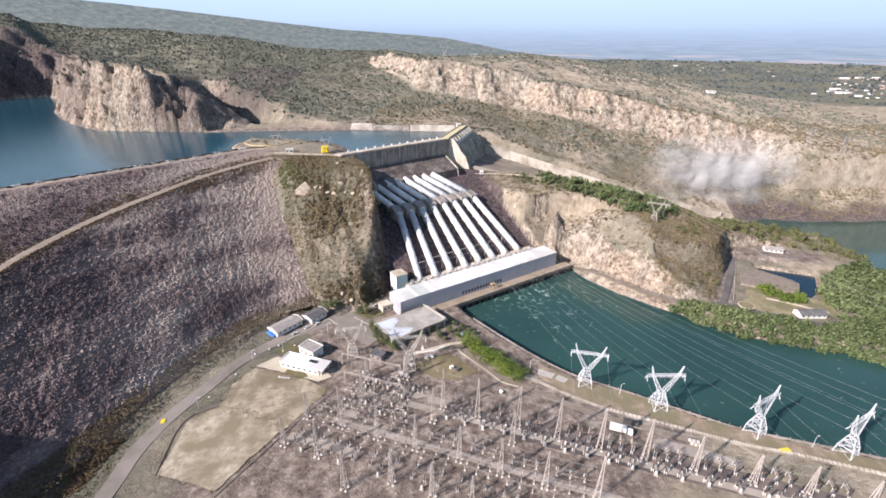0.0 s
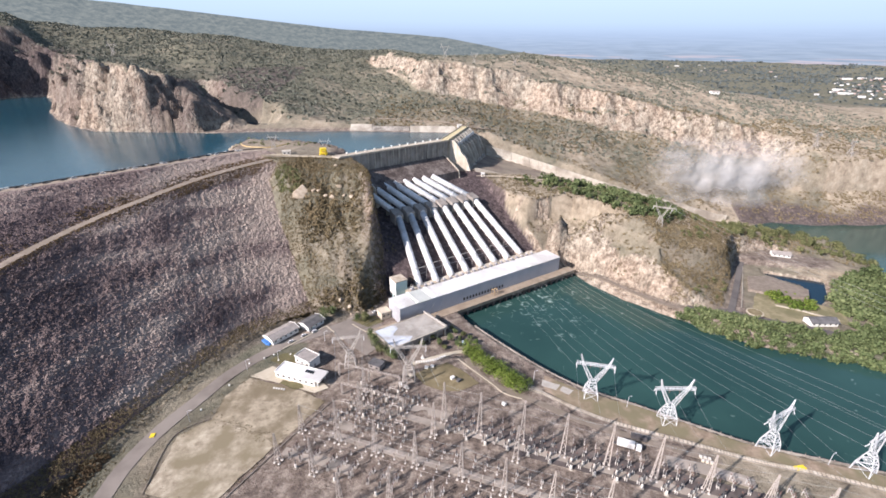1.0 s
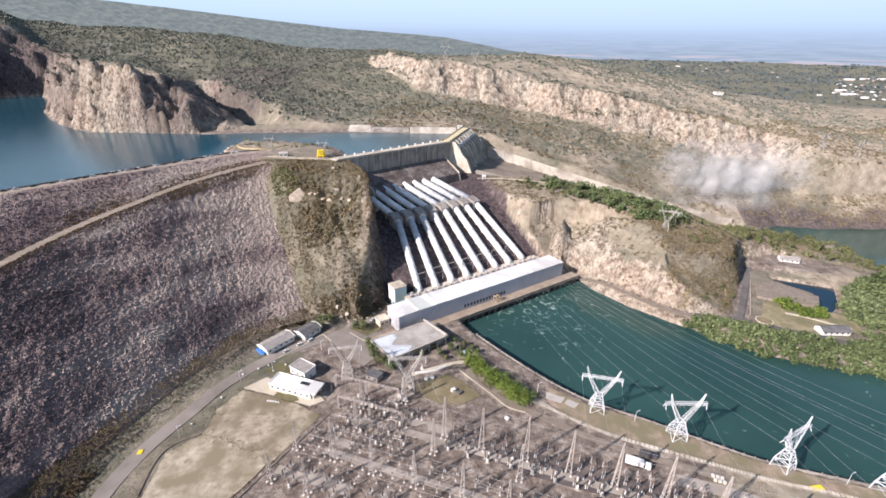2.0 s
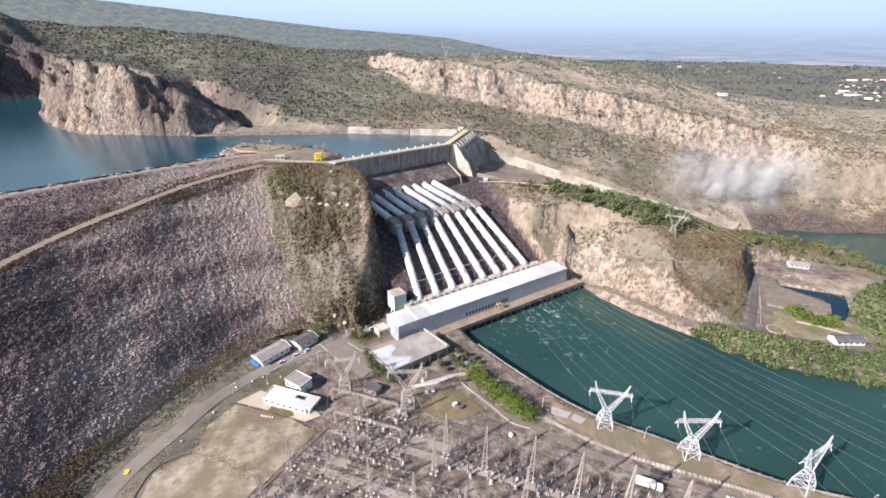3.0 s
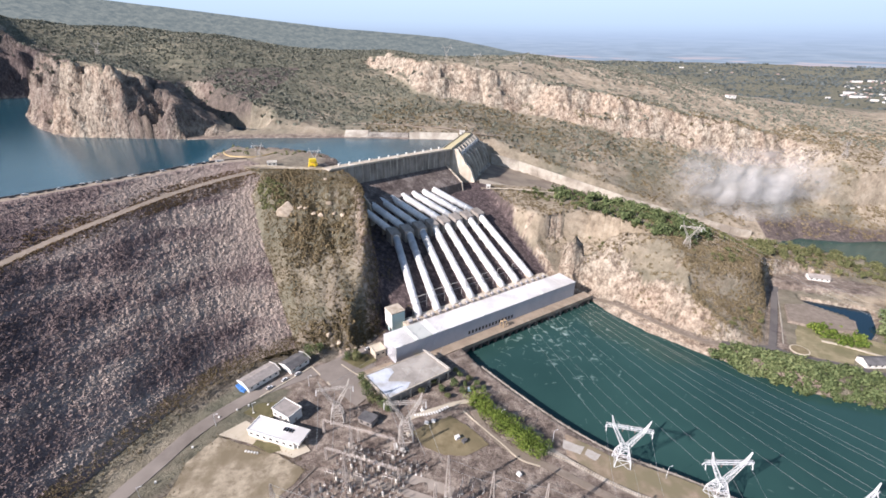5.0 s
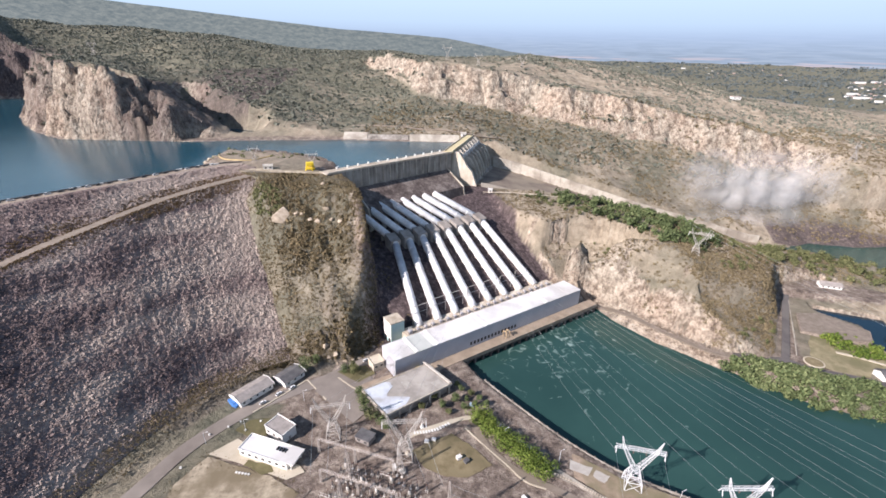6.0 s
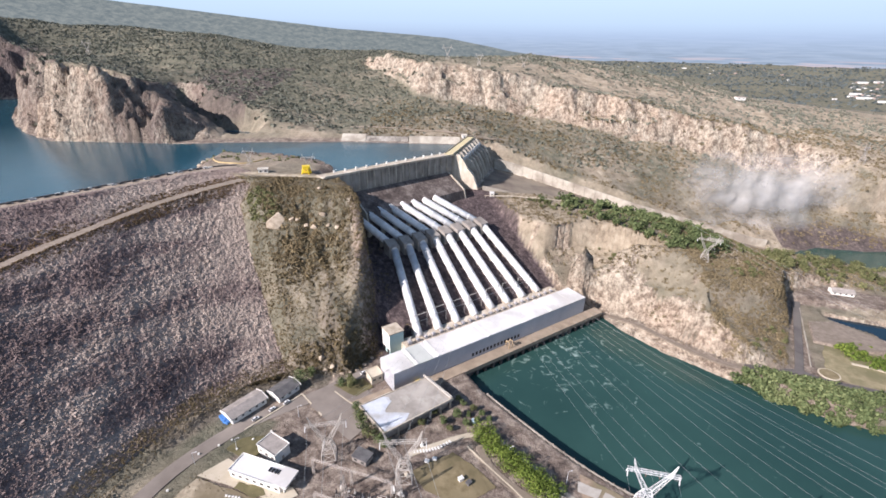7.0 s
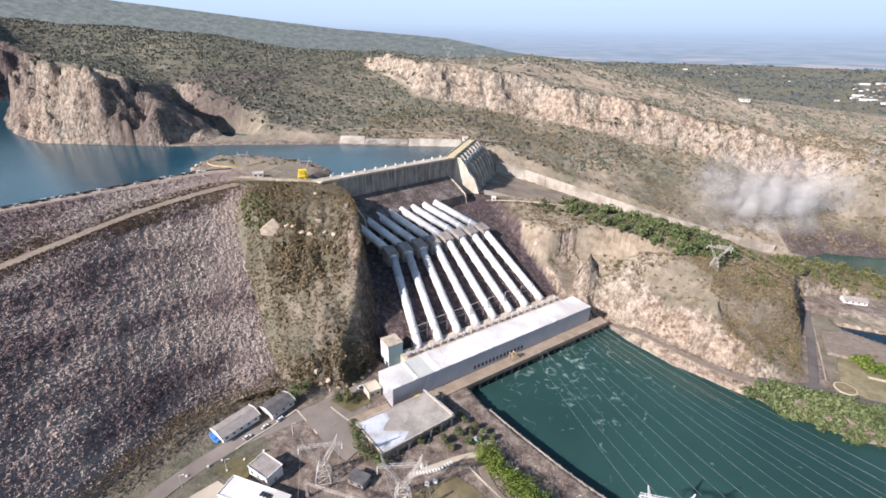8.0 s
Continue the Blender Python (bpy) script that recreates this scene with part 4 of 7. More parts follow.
flat("water", [(310, 348), (380, 348), (380, 430), (310, 430)], 3.0, M_pond, "dark pond in an old rock cutting", "pond")

# wooded far ridge behind the hills, glowing in painted haze colours
RIDGE = [(-60, 4.4), (-46, 4.0), (-35, 3.49), (-32, 3.2), (-24.7, 2.63), (-19.2, 2.16), (-15.2, 1.81), (-8.3, 1.32), (-1.3, 0.9), (3.4, 0.19), (6, -0.3), (9, -0.75), (13, -1.6)]


def ridge_surface(az, t):
    """Place on the ridge's near slope: bearing in degrees, t from the foot (0) to the top (1)."""
    el = np.interp(az, [r[0] for r in RIDGE], [r[1] for r in RIDGE]) + fbm(az * 9.0, 3.0 + 0 * az, 40, 3, 2) * 0.10
    el = el - (1 - t) * 5.0 + np.sin(t * 3.14) * fbm(az * 6.0, t * 20, 12, 4, 6) * 0.9
    dist = 2150 + 450 * t
    return np.stack([dist * np.sin(np.radians(az)), 47 + dist * np.cos(np.radians(az)), 209.5 + dist * np.tan(np.radians(el))], -1)


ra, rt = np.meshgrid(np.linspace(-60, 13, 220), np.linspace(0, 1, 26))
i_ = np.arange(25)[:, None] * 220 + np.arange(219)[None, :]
tagged(array_mesh("backdrop", ridge_surface(ra, rt).reshape(-1, 3), np.stack([i_, i_ + 1, i_ + 221, i_ + 220], -1).reshape(-1, 4), M_far_ridge, True), "wooded far ridge glowing in painted blue grey haze", "backdrop", kind="structure")

# glowing backdrop ring: painted haze over the far plain and low sky
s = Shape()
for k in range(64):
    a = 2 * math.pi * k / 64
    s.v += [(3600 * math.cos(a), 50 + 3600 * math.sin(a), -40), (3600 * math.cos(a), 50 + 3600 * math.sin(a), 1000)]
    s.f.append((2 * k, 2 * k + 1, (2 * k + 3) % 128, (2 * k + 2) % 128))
tagged(s.make("backdrop", M_distance, smooth=True), "glowing far plain and low sky with painted blue haze", "backdrop", kind="structure")


# embankment dam
def smooth_line(pts, n):
    """Points along a smooth line through pts."""
    pts = [Vector(p) for p in pts]
    out = []
    m = len(pts) - 1
    for k in range(n + 1):
        t = k / n * m
        i = min(int(t), m - 1)
        u = t - i
        p0, p1, p2, p3 = pts[max(i - 1, 0)], pts[i], pts[i + 1], pts[min(i + 2, m)]
        out.append(0.5 * (2 * p1 + (p2 - p0) * u + (2 * p0 - 5 * p1 + 4 * p2 - p3) * u * u + (3 * p1 - p0 - 3 * p2 + p3) * u ** 3))
    return out


CREST = [(-455, 195, 106), (-405, 257, 106), (-362, 310, 106), (-323, 360, 106), (-294, 397, 106), (-263, 437, 106), (-232, 478, 106), (-205, 494, 106)]
BERM = [(-286, 180, 66), (-288, 225, 72), (-288, 265, 78), (-276, 322, 84.5), (-254, 365, 91), (-232, 407, 96), (-200, 443, 101), (-172, 463, 104.5)]
TOE = [(-228, 70, 4.5), (-215, 118, 5), (-195, 166, 6.2), (-185, 208, 6.4), (-172, 253, 6.4), (-157, 286, 6.4), (-138, 311, 6.4), (-112, 328, 6.8)]


def build_dam():
    n = 420
    cr, be, to = (np.array(smooth_line(p, n)) for p in (CREST, BERM, TOE))
    side = to - cr
    side[:, 2] = 0
    side /= np.linalg.norm(side, axis=1)[:, None]
    edge = cr + side * 10
    bin_, bout = be - side * 6.2, be + side * 5.0
    bout[:, 2] -= 0.2
    back = cr - side * 16
    back[:, 2] = 97
    dam = thing("rockfill_dam", -230, 300, 7, "curved rockfill embankment dam of grey and tan broken stone", "dam")

    def strip(name, a, b, rows, material, rough, label, parent):
        t = np.linspace(0, 1, rows + 1)
        p = a[None] * (1 - t)[:, None, None] + b[None] * t[:, None, None]
        if rough:
            x, y = p[..., 0], p[..., 1]
            along = np.broadcast_to(np.arange(n + 1) * 1.1, x.shape)
            down = t[:, None] * np.linalg.norm(b - a, axis=1)[None]
            h = vnoise(along / 1.3, down / 1.5, 7) * 0.55 + vnoise(along / 3.2, down / 3.2, 8) * 0.7 + fbm(along, down, 40, 3, 9) * 1.6
            h *= rough * np.minimum(1, np.minimum(t, 1 - t) * 14)[:, None]
            p[..., 2] += h
            p[..., :2] += (side[None, :, :2]) * (h * 0.5)[..., None]
        i = np.arange(rows)[:, None] * (n + 1) + np.arange(n)[None, :]
        f = np.stack([i, i + n + 1, i + n + 2, i + 1], -1).reshape(-1, 4)
        if rough:
            stones(p, 66000 if rows > 100 else 15000, rows, "stone_cover", parent)
        ob = array_mesh(name, p.reshape(-1, 3), f, material)
        ob.parent = parent
        ob.matrix_parent_inverse = parent.matrix_world.inverted()
        return tagged(ob, label)

    def stones(p, count, seed, name, parent):
        """Angular loose stones lying on the slope."""
        r = np.random.default_rng(seed)
        i, j = r.integers(2, p.shape[0] - 2, count), r.integers(1, p.shape[1] - 1, count)
        c = p[i, j] + r.uniform(-0.7, 0.7, (count, 3)) * [1, 1, 0.2]
        s = r.uniform(0.18, 0.46, (count, 1, 1)) * (1 + 0.9 * (r.random((count, 1, 1)) < 0.08))
        cube = np.array([(-1, -1, -1), (1, -1, -1), (1, 1, -1), (-1, 1, -1), (-1, -1, 1), (1, -1, 1), (1, 1, 1), (-1, 1, 1)], float)
        v = (cube[None] * r.uniform(0.45, 1.15, (count, 8, 3))) * s * r.uniform(0.6, 1.5, (count, 1, 3)) * [1, 1, 0.62]
        a = r.uniform(0, 6.28, count)
        ca, sa = np.cos(a)[:, None], np.sin(a)[:, None]
        v = np.stack([v[..., 0] * ca - v[..., 1] * sa, v[..., 0] * sa + v[..., 1] * ca, v[..., 2] + 0.25 * v[..., 0]], -1) + c[:, None]
        box = np.array([(3, 2, 1, 0), (4, 5, 6, 7), (0, 1, 5, 4), (1, 2, 6, 5), (2, 3, 7, 6), (3, 0, 4, 7)])
        f = (np.arange(count)[:, None, None] * 8 + box[None]).reshape(-1, 4)
        ob = array_mesh(name, v.reshape(-1, 3), f, M_stones)
        ob.parent = parent
        ob.matrix_parent_inverse = parent.matrix_world.inverted()
        return tagged(ob, "loose angular stones of grey and tan rock", kind="stuff")

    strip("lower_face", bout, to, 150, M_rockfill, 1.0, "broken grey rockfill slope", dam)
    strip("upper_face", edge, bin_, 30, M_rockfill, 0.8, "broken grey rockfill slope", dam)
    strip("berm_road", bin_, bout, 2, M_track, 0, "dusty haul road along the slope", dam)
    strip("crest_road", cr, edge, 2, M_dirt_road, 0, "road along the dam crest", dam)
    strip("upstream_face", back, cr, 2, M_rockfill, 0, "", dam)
    # row of stones and guard blocks along the crest
    for k in range(0, n, 3):
        p = cr[k] + side[k] * 0.8
        s = Shape().box((p[0], p[1], p[2] + 0.45), (2.2 + random.random(), 1.0, 0.9 + 0.4 * random.random()), math.atan2(side[k][0], -side[k][1]))
        s.make("guard_block", M_white_wall if random.random() < 0.25 else M_black, dam)
    # places along both edges of the haul road where weeds grow
    r = np.random.default_rng(77)
    j, t = r.integers(0, n, 5200), r.random((5200, 1)) ** 1.8
    low = bout[j] + (to - bout)[j] * t * 0.07
    high = bin_[j] + (edge - bin_)[j] * t * 0.30
    return np.concatenate([low, high[::2]]) + r.normal(0, 0.5, (7800, 3)) * [1, 1, 0.2]


VERGE = build_dam()


def ribbon(name, pts, width, material, label, category="road", lift=0.12, n=60, z=None):
    """A road or path laid on the ground, with a thin edge."""
    line = smooth_line([(p[0], p[1], 0) for p in pts], n)
    L, R = [], []
    for k, p in enumerate(line):
        d = (line[min(k + 1, n)] - line[max(k - 1, 0)]).normalized()
        a = Vector((-d.y, d.x, 0)) * width / 2
        L.append(p + a), R.append(p - a)
    xs = np.array([[a.x, p.x, b.x] for a, p, b in zip(L, line, R)])
    ys = np.array([[a.y, p.y, b.y] for a, p, b in zip(L, line, R)])
    zs = land(xs, ys) if z is None else np.full(xs.shape, float(z))
    zs = np.repeat(zs.max(axis=1)[:, None], 3, 1) + lift
    zs = np.convolve(np.pad(zs[:, 0], 2, mode="edge"), np.ones(5) / 5, mode="valid")[:, None].repeat(3, 1)
    vs, fs = [], []
    for k in range(n + 1):
        vs += [(xs[k, 0], ys[k, 0], zs[k, 0] - 0.8), (xs[k, 0], ys[k, 0], zs[k, 0]), (xs[k, 2], ys[k, 2], zs[k, 2]), (xs[k, 2], ys[k, 2], zs[k, 2] - 0.8)]
        if k:
            b = 4 * k
            fs += [(b - 4, b - 3, b + 1, b), (b - 3, b - 2, b + 2, b + 1), (b - 2, b - 1, b + 3, b + 2)]
    s = Shape()
    s.add(vs, fs)
    return tagged(s.make(name, material), label, category, kind="structure")


ribbon("road", [(-166, 120), (-166, 150), (-167.5, 171), (-165, 192), (-161, 206), (-154, 224), (-146, 246), (-134, 265), (-119, 282), (-100, 296), (-84, 307), (-72, 318), (-62, 328)], 9, M_asphalt, "worn grey access road at the foot of the embankment", z=7.1)
ribbon("road", SIDE_ROAD, 5.2, M_asphalt_dark, "dark asphalt side road", z=7.7)
ribbon("road", [(206, 348), (221, 341), (239, 341), (248, 334), (258, 329), (286, 319), (305, 310)], 6.0, M_asphalt_dark, "dark asphalt road junction by the river", z=7.78)
ribbon("road", [(112, 432), (122, 424), (132, 413), (150, 393), (172, 367), (194, 348), (219, 341), (239, 340), (250, 332), (272, 326), (300, 312), (345, 290)], 4.6, M_track, "narrow riverside road on a rock ledge", lift=0.6)
ribbon("road", [(40, 245), (62, 236), (81, 223), (100, 213), (141, 198), (169, 188), (197, 181), (239, 168), (300, 150)], 2.6, M_stained, "grey concrete cable channel along the river bank", "path", 0.35)
ch = thing("channel_cover", 141, 198, 7, "row of pale concrete slabs covering a cable channel", "slabs")
cl_ = smooth_line([(40, 245, 0), (62, 236, 0), (81, 223, 0), (100, 213, 0), (141, 198, 0), (169, 188, 0), (197, 181, 0), (239, 168, 0), (300, 150, 0)], 150)
for k in range(150):
    a, b = cl_[k], cl_[k + 1]
    Shape().box(((a.x + b.x) / 2, (a.y + b.y) / 2, 7.55), ((b - a).length * 0.66, 1.7, 0.4), math.atan2(b.y - a.y, b.x - a.x)).make("slab", M_pale, ch)
ribbon("road", [(-140, 690), (-60, 684), (20, 676), (60, 690)], 6, M_dirt_road, "dirt road along the far shore")
flat("pavement", [(-88, 296), (-58, 270), (-48, 284), (-60, 296), (-50, 306), (-66, 322), (-84, 312)], 7.45, M_asphalt, "grey asphalt turning area", "pavement")


# concrete gravity dam
GA, GB = Vector((-108, 460.5, 0)), Vector((-8, 552, 0))
GD = (GB - GA).normalized()
GN = Vector((GD.y, -GD.x, 0))


def gp(along, out, z):
    p = GA + GD * along + GN * out
    return (p.x, p.y, z)


def build_gravity_dam():
    length = (GB - GA).length
    dam = thing("concrete_dam", *gp(length / 2, 0, 76), "stained concrete gravity dam between the embankment and the spillway", "dam")

    def sweep(name, prof, a0, a1, material, label="", under=None):
        s = Shape()
        n = len(prof)
        s.add([gp(a0, o, z) for o, z in prof] + [gp(a1, o, z) for o, z in prof], [tuple(range(n)), tuple(range(2 * n - 1, n - 1, -1))] + [(i, n + i, n + (i + 1) % n, (i + 1) % n) for i in range(n)])
        return s.make(name, material, under or dam, label)

    wall = sweep("wall", [(-11, 60), (-11, 105.6), (0, 105.6), (0, 88.5), (-0.2, 60)], -6, length + 4, M_stained, "grey wall with dark runoff stains")
    sweep("sloped_face", [(-0.5, 60), (-0.5, 88.6), (1.2, 88.6), (26, 75.5), (30, 62)], 18, length - 2, M_dark_concrete, "dark weathered sloping face")
    sweep("edge_rib", [(0, 60), (0, 89.4), (1.4, 89.4), (26.5, 76.2), (30, 62)], 16.6, 18, M_pale)
    sweep("edge_rib", [(0, 60), (0, 89.4), (1.4, 89.4), (26.5, 76.2), (30, 62)], length - 2, length - 0.6, M_pale)
    sweep("deck", [(-12, 105.6), (-12, 106.4), (0.9, 106.4), (0.9, 105.6)], -8, length + 6, M_pale, "pale crest deck")
    sweep("parapet", [(0.3, 106.4), (0.3, 107.3), (0.9, 107.3), (0.9, 106.4)], -6, length + 4, M_pale)
    for k in range(17):
        a = 3 + k * (length - 6) / 16
        sweep("rib", [(-0.2, 90 + (2 if a < 16 else 0)), (-0.2, 105.6), (0.45, 105.6), (0.45, 90)], a - 0.5, a + 0.5, M_concrete, "pale concrete rib", wall)
    for k in range(12):
        a = 8 + k * (length - 12) / 11
        Shape().box(gp(a, -9.5, 107.4), (1.4, 1.3, 2.0), math.atan2(GD.y, GD.x)).make("hoist_box", M_white_wall, dam, "small white hoist housing")


build_gravity_dam()

# spillway: local axes along the crest (u) and downstream (w)
SA = Vector((-1, 560, 0))
SU = Vector((0.25, 0.968, 0)).normalized()
SW = Vector((SU.y, -SU.x, 0))


def sp(u, w, z):
    p = SA + SU * u + SW * w
    return (p.x, p.y, z)


def build_spillway():
    sw = thing("spillway", *sp(45, 10, 72), "concrete spillway with steel gates between curved piers", "spillway")

    def slab(name, prof, u0, u1, material, label=""):
        s = Shape()
        n = len(prof)
        s.add([sp(u0, w, z) for w, z in prof] + [sp(u1, w, z) for w, z in prof], [tuple(range(n)), tuple(range(2 * n - 1, n - 1, -1))] + [(i, n + i, n + (i + 1) % n, (i + 1) % n) for i in range(n)])
        return s.make(name, material, sw, label)

    slab("weir", [(-8, 60), (-8, 90), (0, 92), (8, 88), (16, 79), (26, 71), (30, 60)], 0, 92, M_stained)
    pier = [(-10, 62), (-10, 106), (4, 106), (9, 100), (15, 97), (20, 88), (24, 78), (25, 66)]
    for k in range(8):
        u = k * 13.1
        wide = 3.2 if 0 < k < 7 else 5.0
        prof = pier if k else [(-12, 60), (-12, 106), (5, 106), (11, 98), (14, 92), (20, 86), (26, 70), (26, 60)]
        slab("pier", prof, u - wide / 2, u + wide / 2, M_pale if k == 0 else M_concrete)
    for k in range(7):
        u0 = k * 13.1 + 1.6
        arc = [(5 + 3.2 * math.sin(0.42 * j), 90 + 2.6 * j) for j in range(6)]
        slab("gate", arc + [(w + 0.6, z) for w, z in reversed(arc)], u0 + 0.2, u0 + 9.7, M_gatehead, "grey steel radial gate")
    slab("bridge_deck", [(-11, 106), (-11, 107), (-1, 107), (-1, 106)], -6, 98, M_yellow_deck, "pale yellow bridge deck")
    for w in (-11, -1.4):
        slab("railing", [(w, 107), (w, 108), (w + 0.4, 108), (w + 0.4, 107)], -6, 98, M_pale)
    # chute
    fl = Shape()
    line_n = [(22, 552), (142, 557), (230, 559), (352, 548)]
    line_f = [(36, 655), (82, 648), (151, 620), (218, 594), (302, 581), (362, 572)]
    for k in range(30):
        def at(line, t):
            x = line[0][0] + (line[-1][0] - line[0][0]) * t
            y = float(np.interp(x, [p[0] for p in line], [p[1] for p in line]))
            return (x, y, float(chute_floor(np.array(x))) + 0.15)
        fl.add([at(line_n, k / 30), at(line_n, (k + 1) / 30), at(line_f, (k + 1) / 30), at(line_f, k / 30)], [(0, 1, 2, 3)])
    fl.make("chute_floor", M_chute, sw, "brown stained chute floor")

    def wall(line, h, name, a, b, seg):
        for k in range(seg):
            t0, t1 = a + (b - a) * k / seg, a + (b - a) * (k + 1) / seg - 0.0008
            pts = []
            for t in (t0, t1):
                x = line[0][0] + (line[-1][0] - line[0][0]) * t
                y = float(np.interp(x, [p[0] for p in line], [p[1] for p in line]))
                pts.append((x, y, float(chute_floor(np.array(x)))))
            (x0, y0, z0), (x1, y1, z1) = pts
            s = Shape()
            s.prism([(x0, y0), (x1, y1), (x1 + 0.8, y1 + 1.6), (x0 + 0.8, y0 + 1.6)], [z0 - 3, z1 - 3, z1 - 3, z0 - 3], [z0 + h(t0), z1 + h(t1), z1 + h(t1), z0 + h(t0)])
            s.make(name, M_concrete, sw)

    wall(line_f, lambda t: 14 - 5 * t, "chute_wall", 0.04, 1.0, 26)
    wall(line_n, lambda t: 2.2, "chute_wall", 0.02, 0.36, 8)


M_yellow_deck = mat("weathered_deck", (0.50, 0.42, 0.24), (0.62, 0.54, 0.34), 0.3, 0.85)
M_chute = mat("chute_floor", (0.16, 0.125, 0.10), (0.26, 0.21, 0.165), 0.08, 0.9, 0.03, 1.0, c3=(0.30, 0.25, 0.19), scale3=0.03)
build_spillway()


# penstocks
def build_penstock(i):
    top = Vector((-21.5, 505.0, 75.5)) - Vector((9.87, 7.4, 0)) * (7 - i)
    bend = Vector((24.5, 484.0, 57.5)) - Vector((10.9, 8.2, 0)) * (7 - i)
    foot = Vector((70.0, 436.0, 18)) - Vector((13.9, 10.2, 0)) * (7 - i)
    ob = thing("penstock", foot.x, foot.y, foot.z - 3, "white steel penstock pipe running down the rock slope", "penstock", "penstocks above the powerhouse")
    r = 3.1
    up, dn = (bend - top).normalized(), (foot - bend).normalized()
    upper = Shape().tube([top, top + up * 3, bend - up * 4], r, 20).make("upper_pipe", M_white_steel, ob, smooth=True)
    lower = Shape().tube([bend + dn * 4, foot, foot + dn * 6], r, 20).make("lower_pipe", M_white_steel, ob, smooth=True)
    Shape().tube([bend - up * 5, bend - up * 2, bend, bend + dn * 2, bend + dn * 5], r + 0.15, 20).make("elbow", M_white_steel, ob, smooth=True)
    blk = Shape()
    a = Vector((dn.y, -dn.x, 0)).normalized() * 4.4
    c = bend + dn * 1.0 - Vector((0, 0, 1))
    q = [c - up * 5.5 + a, c + dn * 4.5 + a, c + dn * 4.5 - a, c - up * 5.5 - a]
    blk.prism([(p.x, p.y) for p in q][::-1], [p.z - 7 for p in q][::-1], [p.z + 5.2 for p in q][::-1])
    blk.make("anchor_block", M_dark_block, ob, "grey concrete anchor block at the bend")
    for pipe, pa, pb, n in ((upper, top, bend - up * 6, 3), (lower, bend + dn * 8, foot - dn * 2, 6)):
        for k in range(n):
            p = pa.lerp(pb, (k + 0.5) / n)
            d = (pb - pa).normalized()
            Shape().tube([p - d * 0.35, p + d * 0.35], r + 0.28, 20).make("stiffener_ring", M_galv, pipe, "pale steel stiffener ring")
            g = float(bay_floor(np.array(p.x), np.array(p.y)))
            Shape().box((p.x, p.y, (g - 2 + p.z - 1.5) / 2), (4.6, 1.6, max(1.0, p.z - 1.5 - g + 2)), math.atan2(d.y, d.x) + math.pi / 2).make("saddle", M_concrete, ob, "concrete saddle support")
    f2 = foot + dn * 1.0
    e = Vector((dn.y, -dn.x, 0)).normalized()
    h = Vector((dn.x, dn.y, 0)).normalized()
    t = [f2 - h * 3.5 - e * 2.2, f2 + h * 6 - e * 5.5, f2 + h * 6 + e * 5.5, f2 - h * 3.5 + e * 2.2]
    Shape().prism([(p.x, p.y) for p in t][::-1], 6, [f2.z + 0.6, f2.z - 2.6, f2.z - 2.6, f2.z + 0.6][::-1]).make("thrust_block", M_pale, ob, "pale concrete block at the foot")


M_dark_block = mat("grey_block", (0.24, 0.21, 0.185), (0.36, 0.325, 0.29), 0.2, 0.9, 0.02, 1.0)
for i in range(8):
    build_penstock(i)

# powerhouse: local axes along the river face (p) and towards the hill (q)
PA = Vector((-38, 310.3, 0))
PU = Vector((0.821, 0.571, 0)).normalized()
PV = Vector((-PU.y, PU.x, 0))
PANG = math.atan2(PU.y, PU.x)


def ph(p, q):
    v = PA + PU * p + PV * q
    return (v.x, v.y)


def quad(p0, p1, q0, q1):
    return [ph(p0, q0), ph(p1, q0), ph(p1, q1), ph(p0, q1)]


def build_powerhouse():
    b = thing("powerhouse", *ph(90, 12), 8, "long white roofed powerhouse with grey walls along the river", "powerhouse")
    L, W = 179, 18.5
    wall = Shape().prism(quad(0, L, 0, W), 2, 21.0).make("wall", M_wall_grey, b)
    Shape().prism(quad(0, 0.4, -0.2, W + 0.2), 7, 21.6).make("end_wall", M_white_wall, b, "white end wall")
    for k in range(12):
        p0, p1 = k * L / 12, (k + 1) * L / 12 - 0.15
        Shape().prism(quad(p0, p1, -0.4, W + 0.4), 21.0, 21.8 + 0.05 * (k % 3)).make("roof_panel", M_roof_panel if k == 1 else M_roof_white, b)
    for p in (16, 33, 76, 138):
        Shape().prism(quad(p, p + 2.2, -0.5, W + 0.5), 21.8, 22.3).make("roof_curb", M_white_wall, b)
    for k in range(14):
        Shape().prism(quad(62 + k * 3.3, 63.8 + k * 3.3, -0.12, 0.0), 9.5, 12.2).make("window", M_dark, wall, "dark louvred opening")
    # draft tube deck
    Shape().prism(quad(-6, L + 14, -9.0, 0), 4.6, 7.6).make("river_deck", M_deck, b, "tan concrete deck along the water")
    for k in range(24):
        Shape().prism(quad(24 + k * 7.2, 25.6 + k * 7.2, -8.9, -7.4), -3, 4.6).make("deck_pillar", M_dark_concrete, b)
    Shape().prism(quad(22, L + 12, -6, 0), -3, 4.6).make("tailrace_wall", M_dark_concrete, b)
    Shape().prism(quad(24, L - 3, W + 0.3, 37), 4, 15.4).make("transformer_deck", M_pale, b, "pale concrete deck behind the building")
    # gantry
    g = Shape()
    for p in (92, 95.5):
        for q in (-2, -5.5):
            g.beam((*ph(p, q), 7.6), (*ph(p, q), 12.6), 0.45)
        g.beam((*ph(p, -1.8), 12.6), (*ph(p, -5.7), 12.6), 0.5)
    g.beam((*ph(91.8, -3.8), 12.9), (*ph(95.7, -3.8), 12.9), 1.2)
    tagged(g.make("gantry_crane", M_brown_steel), "small tan gantry crane on the river deck", "crane")


